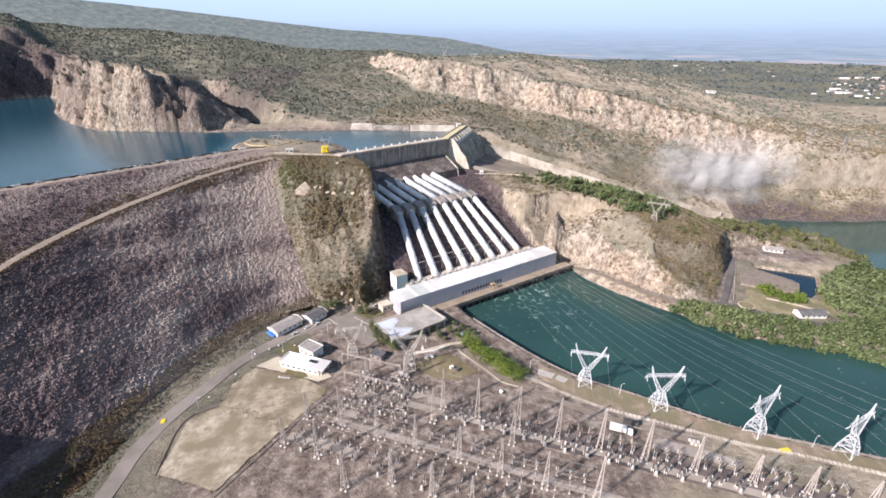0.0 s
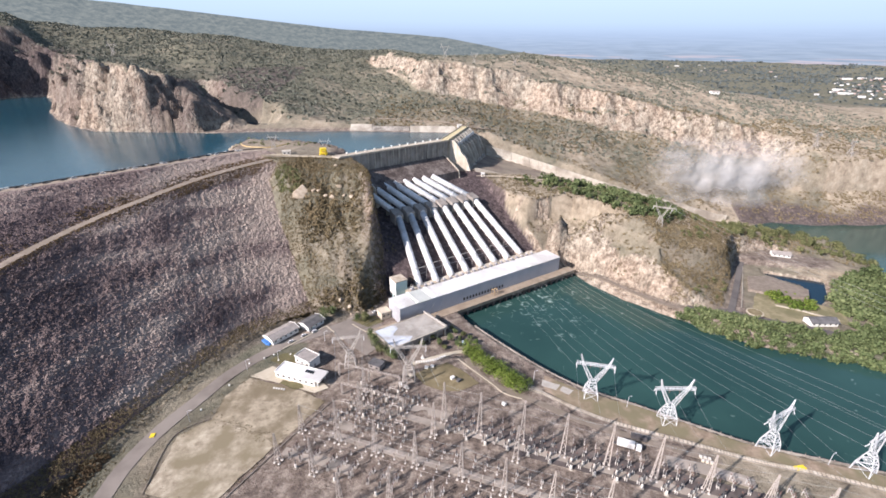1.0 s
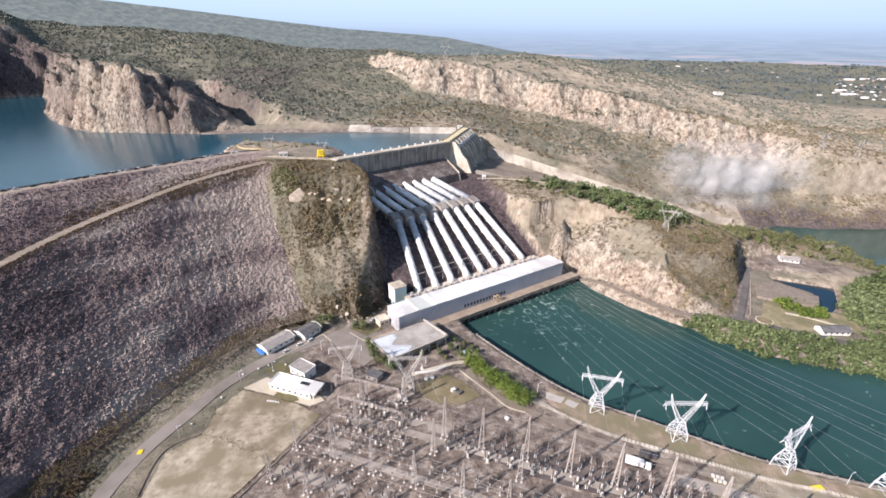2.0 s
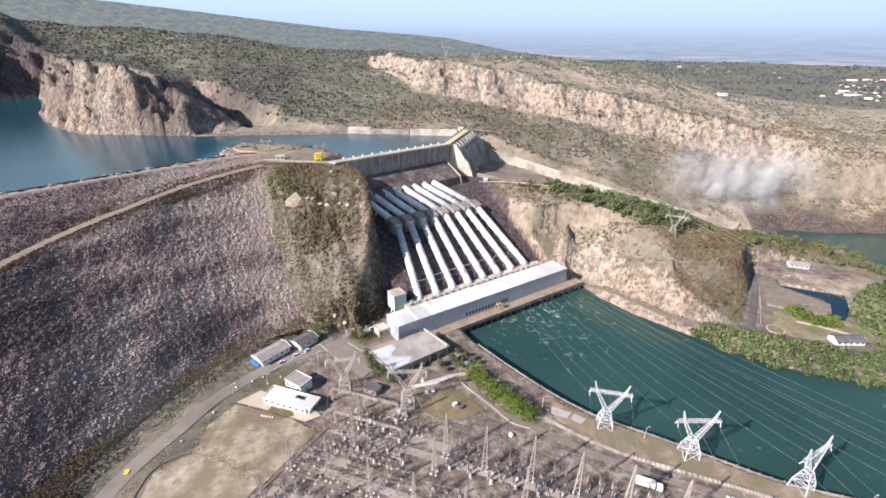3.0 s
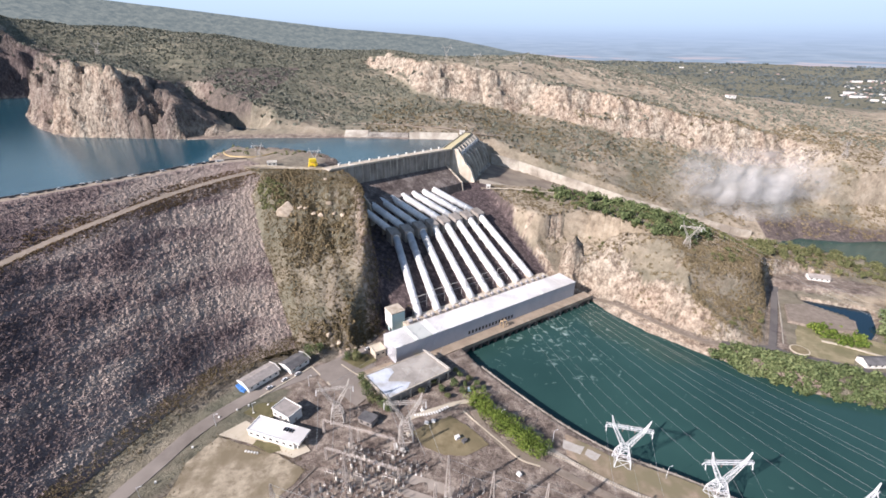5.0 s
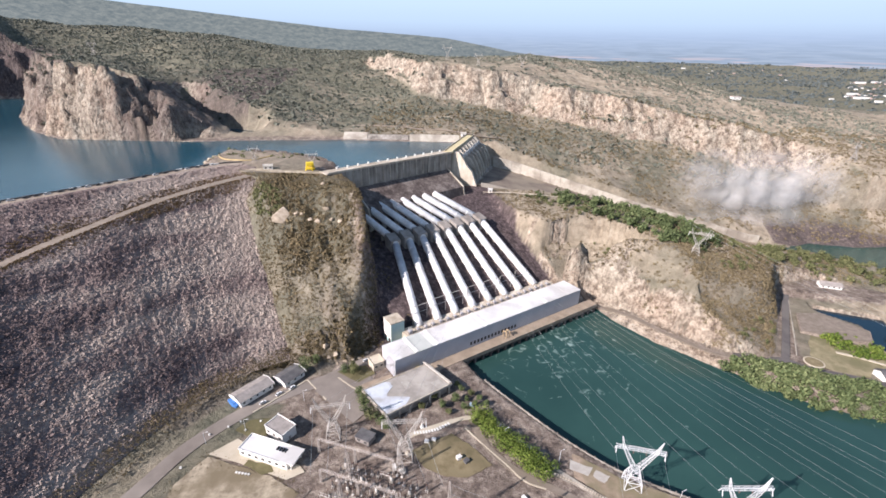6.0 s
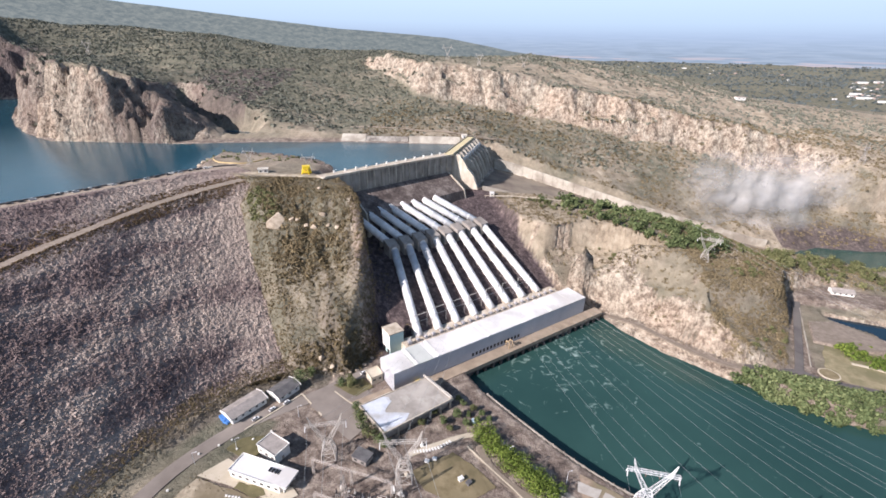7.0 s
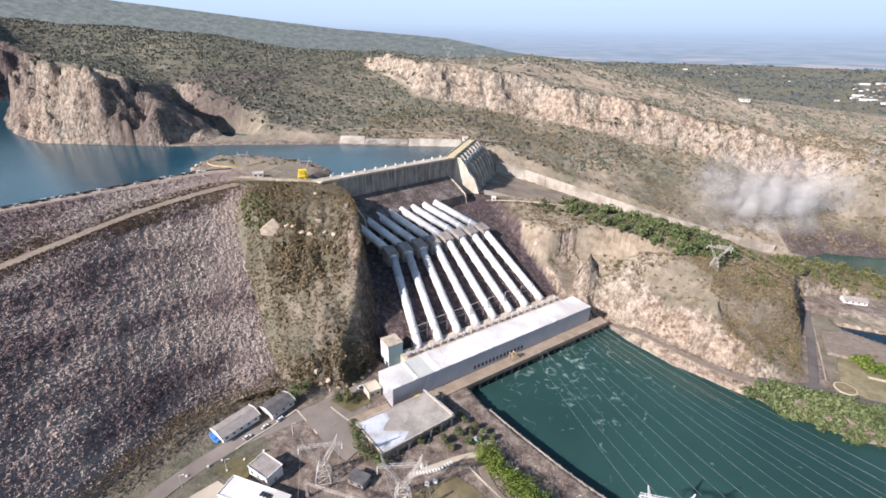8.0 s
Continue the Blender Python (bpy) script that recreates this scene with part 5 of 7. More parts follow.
M_roof_panel = mat("greenish_roof", (0.44, 0.46, 0.43), (0.54, 0.55, 0.52), 0.1, 0.7)
M_deck = mat("tan_deck", (0.25, 0.195, 0.145), (0.36, 0.29, 0.22), 0.12, 0.9, 0.02, 1.0)
M_brown_steel = mat("tan_steel", (0.38, 0.28, 0.17), (0.48, 0.36, 0.23), 0.5, 0.7)
build_powerhouse()


# lattice towers
def lattice(s, p0, p1, a0, a1, n, w, axes=None):
    """Four-sided lattice body from p0 to p1 with half widths a0, a1."""
    p0, p1 = Vector(p0), Vector(p1)
    d = (p1 - p0).normalized()
    ax = Vector((1, 0, 0)) if abs(d.x) < 0.8 else Vector((0, 0, 1))
    ax = (ax - d * ax.dot(d)).normalized()
    ay = d.cross(ax)
    ring = []
    for k in range(n + 1):
        t = k / n
        c, a = p0.lerp(p1, t), a0 + (a1 - a0) * t
        ring.append([c + ax * a * i + ay * a * j for i, j in ((-1, -1), (1, -1), (1, 1), (-1, 1))])
    for k in range(n):
        for j in range(4):
            s.beam(ring[k][j], ring[k + 1][j], w)
            if k % 2:
                s.beam(ring[k][j], ring[k + 1][(j + 1) % 4], w * 0.6)
            else:
                s.beam(ring[k][(j + 1) % 4], ring[k + 1][j], w * 0.6)
            s.beam(ring[k + 1][j], ring[k + 1][(j + 1) % 4], w * 0.6)
    return s


def portal_tower(material, label, group):
    """Waisted transmission tower with a V head, cross beam and two horns."""
    ob = thing("transmission_tower", 0, 0, 0, label, "tower", group)
    h0, hw, hb, ht = 5.5, 12.5, 25.0, 31.5
    b0, b1, bw = 4.2, 3.6, 1.6
    corners = [(-1, -1), (1, -1), (1, 1), (-1, 1)]
    for i, j in corners:
        s = Shape()
        s.beam((b0 * i, b0 * j, -1.0), (b1 * i, b1 * j, h0), 0.34)
        s.beam((b1 * i, b1 * j, h0), (bw * i, bw * j, hw), 0.30)
        s.make("leg", material, ob)
    s = Shape()
    for k in range(4):
        (i, j), (m, n) = corners[k], corners[(k + 1) % 4]
        for z0, z1, a0, a1 in ((0, h0, b0, b1), (h0, 9, b1, 2.6), (9, hw, 2.6, bw)):
            s.beam((a0 * i, a0 * j, z0), (a1 * m, a1 * n, z1), 0.16)
            s.beam((a0 * m, a0 * n, z0), (a1 * i, a1 * j, z1), 0.16)
            s.beam((a1 * i, a1 * j, z1), (a1 * m, a1 * n, z1), 0.24)
        s.beam((b0 * i, b0 * j, 0.2), (b0 * m, b0 * n, 0.2), 0.24)
    s.make("bracing", material, ob)
    beam = lattice(Shape(), (-11.6, 0, hb), (11.6, 0, hb), 0.7, 0.7, 11, 0.15).make("cross_beam", material, ob)
    for sx in (-1, 1):
        lattice(Shape(), (1.0 * sx, 0, hw), (7.6 * sx, 0, hb), 1.1, 0.6, 6, 0.16).make("arm", material, ob)
        lattice(Shape(), (7.6 * sx, 0, hb), (9.4 * sx, 0, ht), 0.55, 0.12, 3, 0.16).make("horn", material, ob)
        for k in range(3):
            s = Shape()
            x = sx * (11.3 if k < 2 else 3.0)
            y = (-1.5, 1.5, 0)[k]
            s.tube([(x, y * 0.2, hb - 0.6), (x, y, hb - 3.2)], 0.22, 6)
            s.make("insulator_string", M_brown_ins if k == 2 else M_galv, beam, "hanging insulator string")
    return ob


def place(proto, x, y, z, rz=0.0, scale=1.0, first=False):
    m = Matrix.LocRotScale((x, y, z), Euler((0, 0, radians(rz))), (scale, scale, scale))
    if first:
        proto.matrix_world = m
        return proto
    return copy_thing(proto, m)


def ground_z(x, y):
    return float(land(np.array(float(x)), np.array(float(y))))


T1 = portal_tower(M_galv, "pale galvanised lattice transmission tower on the river bank", "river bank towers")
TOWERS = [(92, 235, -11), (132, 215.5, 2), (180, 197, 28), (222, 184, 28), (266, 171, 28)]
for k, (x, y, a) in enumerate(TOWERS):
    place(T1, x, y, 6.9, a, 1.0, k == 0)
T2 = portal_tower(M_grey_steel, "weathered grey lattice transmission tower beside the switchyard", "switchyard line towers")
place(T2, -67, 260, 7, 12, 0.92, True)
place(T2, -25.2, 248, 7, 5, 1.1)
T3 = portal_tower(M_grey_steel, "grey lattice transmission tower on the dry hillside", "hill line towers")
hill_towers = [(203, 422, -28, 0.72), (219, 440, -28, 0.70), (526, 676, 35, 1.1), (559, 653, 35, 1.1), (-19, 1044, 0, 1.2), (40, 977, 0, 0.95), (115, 930, 0, 0.9), (-695, 993, 0, 1.1), (-196, 502, 0, 0.7)]
for k, (x, y, a, sc) in enumerate(hill_towers):
    place(T3, x, y, ground_z(x, y) - 0.3, a, sc, k == 0)

# slender yard masts
def yard_mast(h):
    ob = thing("lattice_mast", 0, 0, 0, "slender rusty grey lattice mast on a pale concrete footing", "mast", "switchyard masts")
    a0, a1 = 1.35, 0.22
    for i, j in ((-1, -1), (1, -1), (1, 1), (-1, 1)):
        Shape().beam((a0 * i, a0 * j, 0.4), (a1 * i, a1 * j, h), 0.30, 0.2).make("leg", M_mast, ob)
        Shape().box((a0 * i, a0 * j, 0.1), (1.1, 1.1, 0.9)).make("footing", M_porcelain, ob, "white concrete footing")
    s = Shape()
    n = 11
    for k in range(n):
        t0, t1 = k / n, (k + 1) / n
        w0, w1 = a0 + (a1 - a0) * t0, a0 + (a1 - a0) * t1
        c = [(-1, -1), (1, -1), (1, 1), (-1, 1)]
        for m in range(4):
            p, q = c[m], c[(m + 1) % 4]
            if k % 2:
                p, q = q, p
            s.beam((w0 * p[0], w0 * p[1], 0.4 + (h - 0.4) * t0), (w1 * q[0], w1 * q[1], 0.4 + (h - 0.4) * t1), 0.13)
    s.make("bracing", M_mast, ob)
    return ob


M_mast_pale = mat("pale_lattice", (0.42, 0.39, 0.36), (0.56, 0.53, 0.50), 0.4, 0.6)
M_mast = mat("rusty_lattice", (0.36, 0.31, 0.275), (0.50, 0.45, 0.405), 0.4, 0.65, spec=0.4)
YU, YV = Vector((0.955, -0.296, 0)), Vector((0.296, 0.955, 0))
YANG = math.degrees(math.atan2(-0.296, 0.955))
row_a = [(-1, 210, 30), (19.5, 202.5, 30), (42.9, 197, 29), (64.1, 188.5, 30), (86, 182, 30), (108, 175, 30), (131.6, 169, 26), (158.6, 163, 22), (182, 157, 21), (206, 150, 21)]
row_b = [(-82, 200, 22), (-59.8, 193.3, 28), (-37.8, 185.8, 26), (-15.4, 178.8, 26), (8.5, 172.2, 24), (29.7, 164.3, 25), (51.6, 157.5, 24), (75.7, 151, 29)]
row_c = [(-67.8, 172.7, 27), (-49.1, 153.8, 26), (-26, 157.6, 24), (-88.4, 179.5, 20), (-51.3, 213.8, 27), (-51.9, 232.7, 17), (-26.3, 236.9, 15), (-6.7, 199.3, 25), (38.1, 184.3, 24), (-5, 150, 24), (14, 143, 24)]
protos = {}
for x, y, h in row_a + row_b + row_c:
    key = 30 if h > 27 else 25 if h > 22 else 20
    if key not in protos:
        protos[key] = yard_mast(key)
        place(protos[key], x, y, 7.0, YANG, 1.0, True)
    else:
        place(protos[key], x, y, 7.0, YANG)


# switchgear
def breaker():
    ob = thing("circuit_breaker", 0, 0, 0, "white circuit breaker tank with a dark insulator column", "switchgear", "switchyard breakers")
    Shape().box((0, 0, 0.2), (2.0, 2.0, 0.6)).make("plinth", M_concrete, ob)
    Shape().tube([(0, 0, 0.5), (0, 0, 0.8), (0, 0, 2.6), (0, 0, 2.9)], [0.45, 0.62, 0.62, 0.4], 10).make("tank", M_porcelain, ob, "white tank")
    pts, rs = [], []
    for k in range(13):
        pts.append((0.02 * k, 0, 2.9 + 0.22 * k))
        rs.append(0.34 if k % 2 else 0.2)
    Shape().tube(pts, rs, 8).make("insulator", M_black, ob, "dark ribbed insulator")
    Shape().box((0.26, 0, 5.7), (1.0, 0.4, 0.35)).make("head", M_black, ob, "dark terminal head")
    return ob


def current_transformer():
    ob = thing("current_transformer", 0, 0, 0, "dark current transformer on a white stand", "switchgear", "switchyard current transformers")
    for i, j in ((-0.5, -0.5), (0.5, -0.5), (0.5, 0.5), (-0.5, 0.5)):
        Shape().beam((i, j, 0), (i * 0.8, j * 0.8, 1.9), 0.26).make("stand_leg", M_porcelain, ob)
    pts = [(0, 0, 1.8 + 0.23 * k) for k in range(14)]
    Shape().tube(pts, [0.40 if k % 2 else 0.25 for k in range(14)], 8).make("insulator", M_black, ob, "dark ribbed insulator")
    Shape().tube([(0, 0, 4.8), (0, 0, 4.95), (0, 0, 5.5), (0, 0, 5.65)], [0.26, 0.42, 0.42, 0.22], 10).make("head", M_brown_ins, ob, "brown head")
    return ob


def bus_support():
    ob = thing("bus_support", 0, 0, 0, "grey bus support post with a brown insulator", "switchgear", "switchyard bus supports")
    Shape().box((0, 0, 0.15), (1.0, 1.0, 0.4)).make("footing", M_porcelain, ob)
    Shape().beam((0, 0, 0.3), (0, 0, 3.4), 0.30, 0.24).make("post", M_mast_pale, ob)
    pts = [(0, 0, 3.4 + 0.2 * k) for k in range(8)]
    Shape().tube(pts, [0.30 if k % 2 else 0.18 for k in range(8)], 8).make("insulator", M_brown_ins, ob, "brown insulator")
    return ob


def disconnector():
    ob = thing("disconnector_switch", 0, 0, 0, "pale steel disconnector frame with three insulators", "switchgear", "switchyard disconnectors")
    for x in (-2.4, 2.4):
        Shape().beam((x, 0, 0), (x, 0, 3.2), 0.28).make("post", M_mast_pale, ob)
    Shape().beam((-2.9, 0, 3.3), (2.9, 0, 3.3), 0.32).make("beam", M_mast_pale, ob)
    for x in (-2.2, 0, 2.2):
        Shape().tube([(x, 0, 3.4 + 0.2 * k) for k in range(8)], [0.32 if k % 2 else 0.2 for k in range(8)], 8).make("insulator", M_brown_ins, ob, "brown insulator")
    Shape().beam((-2.4, 0, 4.9), (2.4, 0, 5.0), 0.14).make("blade", M_mast_pale, ob)
    return ob


BR, CT, BS, DS = breaker(), current_transformer(), bus_support(), disconnector()
used = set()


def put(proto, p, rz=0.0):
    place(proto, p.x, p.y, 7.0, YANG + rz, 1.0, proto.name not in used)
    used.add(proto.name)


for k in range(len(row_a) - 1):
    a, b = Vector((*row_a[k][:2], 0)), Vector((*row_a[k + 1][:2], 0))
    for j in range(3):
        c = a.lerp(b, 0.22 + 0.26 * j)
        put(BR, c - YV * (3.0 + random.uniform(-0.4, 0.4)))
        put(CT, c + YV * (3.5 + random.uniform(-0.5, 0.5)))
        put(CT, c + YU * 2.2 - YV * (0.4 + random.uniform(-0.5, 0.5)))
        put(CT, c - YU * 1.6 - YV * (5.6 + random.uniform(-0.5, 0.5)))
        put(BS, c + YU * 1.2 + YV * (5.8 + random.uniform(-0.4, 0.4)))
        put(DS, c + YV * (8.0 + random.uniform(-0.5, 0.5)), 90)
        if j != 1:
            put(BR, c - YV * 7.5)
for k in range(len(row_b) - 1):
    a, b = Vector((*row_b[k][:2], 0)), Vector((*row_b[k + 1][:2], 0))
    for j in range(3):
        c = a.lerp(b, 0.2 + 0.28 * j)
        for r in range(5):
            put(BS, c + YV * (9.0 - 4.6 * r + random.uniform(-0.5, 0.5)))
        put(DS, c - YV * 14, 90)
        put(CT, c - YV * 18)
        put(CT, c + YV * 12.5)
        put(CT, c - YV * 11.5)
        if j == 1:
            put(BR, c - YV * 22)
    # tubular bus bars across the posts
    for r in range(3):
        p, q = a.lerp(b, 0.12) + YV * (6.5 - 6 * r), a.lerp(b, 0.86) + YV * (6.5 - 6 * r)
        tagged(Shape().tube([(p.x, p.y, 11.9), (q.x, q.y, 11.9)], 0.07, 6).make("bus_bar", M_mast), "grey tubular bus bar over the switchgear", "bus bar", "switchyard bus bars")
corner = Vector((-64, 212, 0))
for i in range(13):
    for j in range(8):
        c = corner + YU * (3.7 * i + random.uniform(-0.7, 0.7)) + YV * (4.2 * j + random.uniform(-0.7, 0.7))
        if c.y > 250 - 0.35 * (c.x + 60) or (c.x > -22 and c.y < 222):
            continue
        put((BR, CT, BS, BS, DS, CT, BS)[(3 * i + 2 * j) % 7], c, 90 * (i % 2))
# gantry beams of the upper yard
for x0, y0, x1, y1, z in ((-72, 249, -30, 237, 17), (-66, 231, -26, 219, 16)):
    tagged(lattice(Shape(), (x0, y0, z), (x1, y1, z), 0.45, 0.45, 14, 0.1).make("gantry_beam", M_mast), "pale lattice gantry beam over the yard", "beam", "switchyard gantry beams")
    for t in (0.0, 0.5, 1.0):
        x, y = x0 + (x1 - x0) * t, y0 + (y1 - y0) * t
        tagged(lattice(Shape(), (x, y, 6.5), (x, y, z - 0.5), 0.55, 0.4, 7, 0.18).make("gantry_column", M_mast), "pale lattice gantry column in the yard", "column", "switchyard gantry columns")


# buildings
def oblong(cx, cy, lx, ly, ang):
    a = radians(ang)
    ca, sa = math.cos(a), math.sin(a)
    return [(cx + ca * x - sa * y, cy + sa * x + ca * y) for x, y in ((-lx / 2, -ly / 2), (lx / 2, -ly / 2), (lx / 2, ly / 2), (-lx / 2, ly / 2))]


def flat_house(name, cx, cy, lx, ly, ang, z0, h, wall_mat, roof_mat, label, category, windows=4, parapet=True, slope=0.0):
    ob = thing(name, cx, cy, z0, label, category)
    base = oblong(cx, cy, lx, ly, ang)
    wall = Shape().prism(base, z0 - 0.6, z0 + h).make("wall", wall_mat, ob)
    rim = oblong(cx, cy, lx + 0.8, ly + 0.8, ang)
    zt = [z0 + h + 0.02, z0 + h + 0.02, z0 + h + 0.02 + slope, z0 + h + 0.02 + slope]
    Shape().prism(rim, [z - 0.02 for z in zt], [z + 0.35 for z in zt]).make("roof", roof_mat, ob)
    if parapet:
        n = len(rim)
        for k in range(n):
            (ax, ay), (bx, by) = rim[k], rim[(k + 1) % n]
            ix, iy = (cx - (ax + bx) / 2), (cy - (ay + by) / 2)
            d = math.hypot(ix, iy)
            ix, iy = ix / d * 0.35, iy / d * 0.35
            Shape().prism([(ax, ay), (bx, by), (bx + ix, by + iy), (ax + ix, ay + iy)], z0 + h + 0.3, z0 + h + 0.85).make("parapet", wall_mat, ob)
    a = radians(ang)
    for k in range(windows):
        x = -lx / 2 + lx * (k + 0.5) / windows
        for side in (-1, 1):
            y = side * (ly / 2 + 0.04)
            px, py = cx + math.cos(a) * x - math.sin(a) * y, cy + math.sin(a) * x + math.cos(a) * y
            Shape().box((px, py, z0 + h * 0.55), (min(1.8, lx / windows * 0.5), 0.12, 1.3), a).make("window", M_dark, wall, "dark window")
    x = lx / 2 + 0.04
    px, py = cx + math.cos(a) * x, cy + math.sin(a) * x
    Shape().box((px, py, z0 + 1.1), (0.12, 1.4, 2.2), a).make("door", M_dark_block, ob, "grey door")
    return ob


def gable_house(name, cx, cy, lx, ly, ang, z0, h, rise, wall_mat, roof_mat, label, category, windows=4, coping=True):
    ob = thing(name, cx, cy, z0, label, category)
    base = oblong(cx, cy, lx, ly, ang)
    wall = Shape().prism(base, z0 - 0.8, z0 + h).make("wall", wall_mat, ob)
    a = radians(ang)

    def w(x, y, z):
        return (cx + math.cos(a) * x - math.sin(a) * y, cy + math.sin(a) * x + math.cos(a) * y, z0 + z)

    ex, ey = lx / 2 + 0.6, ly / 2 + 0.8
    for side in (-1, 1):
        v = [w(-ex, side * ey, h - 0.25), w(ex, side * ey, h - 0.25), w(ex, 0, h + rise), w(-ex, 0, h + rise)]
        v += [(p[0], p[1], p[2] + 0.22) for p in v]
        Shape().add(v, [(0, 1, 2, 3), (4, 5, 6, 7), (0, 1, 5, 4), (1, 2, 6, 5), (2, 3, 7, 6), (3, 0, 4, 7)]).make("roof_slope", roof_mat, ob)
    for sx in (-1, 1):
        Shape().add([w(sx * lx / 2, -ly / 2, h), w(sx * lx / 2, ly / 2, h), w(sx * lx / 2, 0, h + rise), w(sx * (lx / 2 - 0.3), -ly / 2, h), w(sx * (lx / 2 - 0.3), ly / 2, h), w(sx * (lx / 2 - 0.3), 0, h + rise)],
                    [(0, 1, 2), (3, 4, 5), (0, 1, 4, 3), (1, 2, 5, 4), (2, 0, 3, 5)]).make("gable", wall_mat, ob)
    for sx in (-1, 1) if coping else ():
        e0, e1 = sx * (ex + 0.02), sx * (ex + 0.34)
        v = [w(e, y, z) for e in (e0, e1) for y, z in ((-ey, h - 1.0), (ey, h - 1.0), (ey, h + 0.25), (0, h + rise + 0.5), (-ey, h + 0.25))]
        Shape().add(v, [(0, 1, 2, 3, 4), (9, 8, 7, 6, 5), (0, 5, 6, 1), (1, 6, 7, 2), (2, 7, 8, 3), (3, 8, 9, 4), (4, 9, 5, 0)]).make("coping", wall_mat, ob, "raised end wall coping")
    for k in range(int(lx / 2.4)):
        x = -lx / 2 + 2.4 * (k + 0.5)
        for side in (-1, 1):
            Shape().beam(w(x, side * ey, h + 0.02), w(x, 0, h + rise + 0.27), 0.12).make("roof_seam", roof_mat, ob)
    p = w(lx / 2 + 0.05, 0, 1.1)
    Shape().box(p, (0.12, 1.6, 2.2), a).make("door", M_dark_block, ob, "grey door")
    for k in range(windows):
        x = -lx / 2 + lx * (k + 0.5) / windows
        for side in (-1, 1):
            p = w(x, side * (ly / 2 + 0.04), h * 0.55)
            Shape().box(p, (1.4, 0.12, 1.2), a).make("window", M_dark, wall, "dark window")
    return ob


cb = flat_house("control_building", -98.0, 246.0, 30, 10.5, -17, 7, 4.6, M_white_wall, M_roof_white, "low white control building with a white flat roof", "building", 7)
for k in range(4):
    vx, vy = -93.0 + 1.75 * k, 246.2 - 0.54 * k
    Shape().prism(oblong(vx, vy, 1.0, 2.3, -17), 11.95, 12.55).make("roof_vent", M_dark, cb, "dark roof vent")
for k in (-1, 1):
    c_ = Vector((-82.1, 241.2, 0)) + Vector((0.292, 0.956, 0)) * 4.2 * k
    Shape().box((c_.x, c_.y, 9.2), (0.5, 0.5, 4.4), radians(-17)).make("porch_column", M_white_wall, cb)
Shape().prism(oblong(-83.7, 241.8, 8, 10.8, -17), 11.6, 12.7).make("raised_roof", M_roof_white, cb, "raised white roof end")
flat_house("annex_building", -97.0, 261.0, 14, 9.5, -30, 7, 6.0, M_white_wall, M_roof_grey, "white two storey annex with a grey roof", "building", 3)
gable_house("workshop", -126.0, 291.5, 22, 11, 54, 7.2, 4.2, 1.6, M_white_wall, M_roof_grey, "white workshop with a low grey sheet roof", "building", 5)
gable_house("storage_shed", -107.5, 307.0, 15, 11, 56, 7.2, 4.0, 1.6, M_white_wall, M_roof_dark, "white shed with a dark grey sheet roof", "shed", 3)
flat_house("guard_hut", -48.5, 258.5, 9, 6.5, -25, 7, 3.4, M_roof_grey, M_roof_dark, "small hut with a dark flat roof", "hut", 2, False)
flat_house("annex_hut", -52.5, 322.0, 8, 8.5, math.degrees(PANG), 7.5, 5.0, M_cream, M_cream, "cream flat roofed hut at the end of the powerhouse", "hut", 2)
tb = thing("service_tower", -44.0, 354.5, 8, "pale cyan windowless service tower beside the penstocks", "tower")
Shape().prism(oblong(-44.0, 354.5, 11, 11.5, math.degrees(PANG)), 7.5, 24.5).make("wall", M_cyan, tb)
Shape().prism(oblong(-44.0, 354.5, 11.6, 12.1, math.degrees(PANG)), 24.5, 25.3).make("roof", M_pale, tb, "pale concrete roof")
w0 = Vector((-44.0, 354.5, 0)) - PU * 5.55
Shape().prism(oblong(w0.x, w0.y, 0.15, 11.45, math.degrees(PANG)), 11.6, 24.45).make("side_wall", M_white_wall, tb, "white sunlit side wall")
for k in (-1, 1):
    c = w0 + PV * 3.0 * k
    Shape().prism(oblong(c.x, c.y, 0.2, 3.4, math.degrees(PANG)), 7.6, 11.4).make("opening", M_dark, tb, "dark ground floor opening")

# low slab roofed building by the river
sb = thing("slab_building", -30, 295, 7, "low building with a patchy flat concrete roof by the river", "building")
SLAB = [(-56.6, 290.2), (-38.5, 269.6), (0.0, 298.6), (-16.6, 318.0)]
inner = [(-53.5, 289.8), (-38.2, 272.6), (-3.4, 298.9), (-17, 314.8)]
Shape().prism(inner, 1, 12.7).make("wall", M_dark_block, sb)
Shape().prism(SLAB, 12.7, 14.0).make("roof", M_slab, sb)
for k in range(4):
    (ax, ay), (bx, by) = SLAB[k], SLAB[(k + 1) % 4]
    d = Vector((bx - ax, by - ay, 0)).normalized()
    nrm = Vector((-d.y, d.x, 0)) * 0.6
    Shape().prism([(ax, ay), (bx, by), (bx + nrm.x, by + nrm.y), (ax + nrm.x, ay + nrm.y)], 14.0, 14.5).make("roof_edge", M_pale, sb)
for k in range(7):
    x, y = -37 + 35 * k / 6, 271.4 + 26.3 * k / 6
    Shape().box((x, y, 9.5), (0.9, 0.9, 6.4), 0.58).make("column", M_concrete, sb)
rs_ = random.Random(11)


def on_slab(u, w):
    """Point of the flat roof: u along its length, w across."""
    (ax, ay), (bx, by), (cx_, cy_), (dx_, dy__) = SLAB
    return (ax * (1 - u) * (1 - w) + bx * (1 - u) * w + cx_ * u * w + dx_ * u * (1 - w), ay * (1 - u) * (1 - w) + by * (1 - u) * w + cy_ * u * w + dy__ * u * (1 - w))


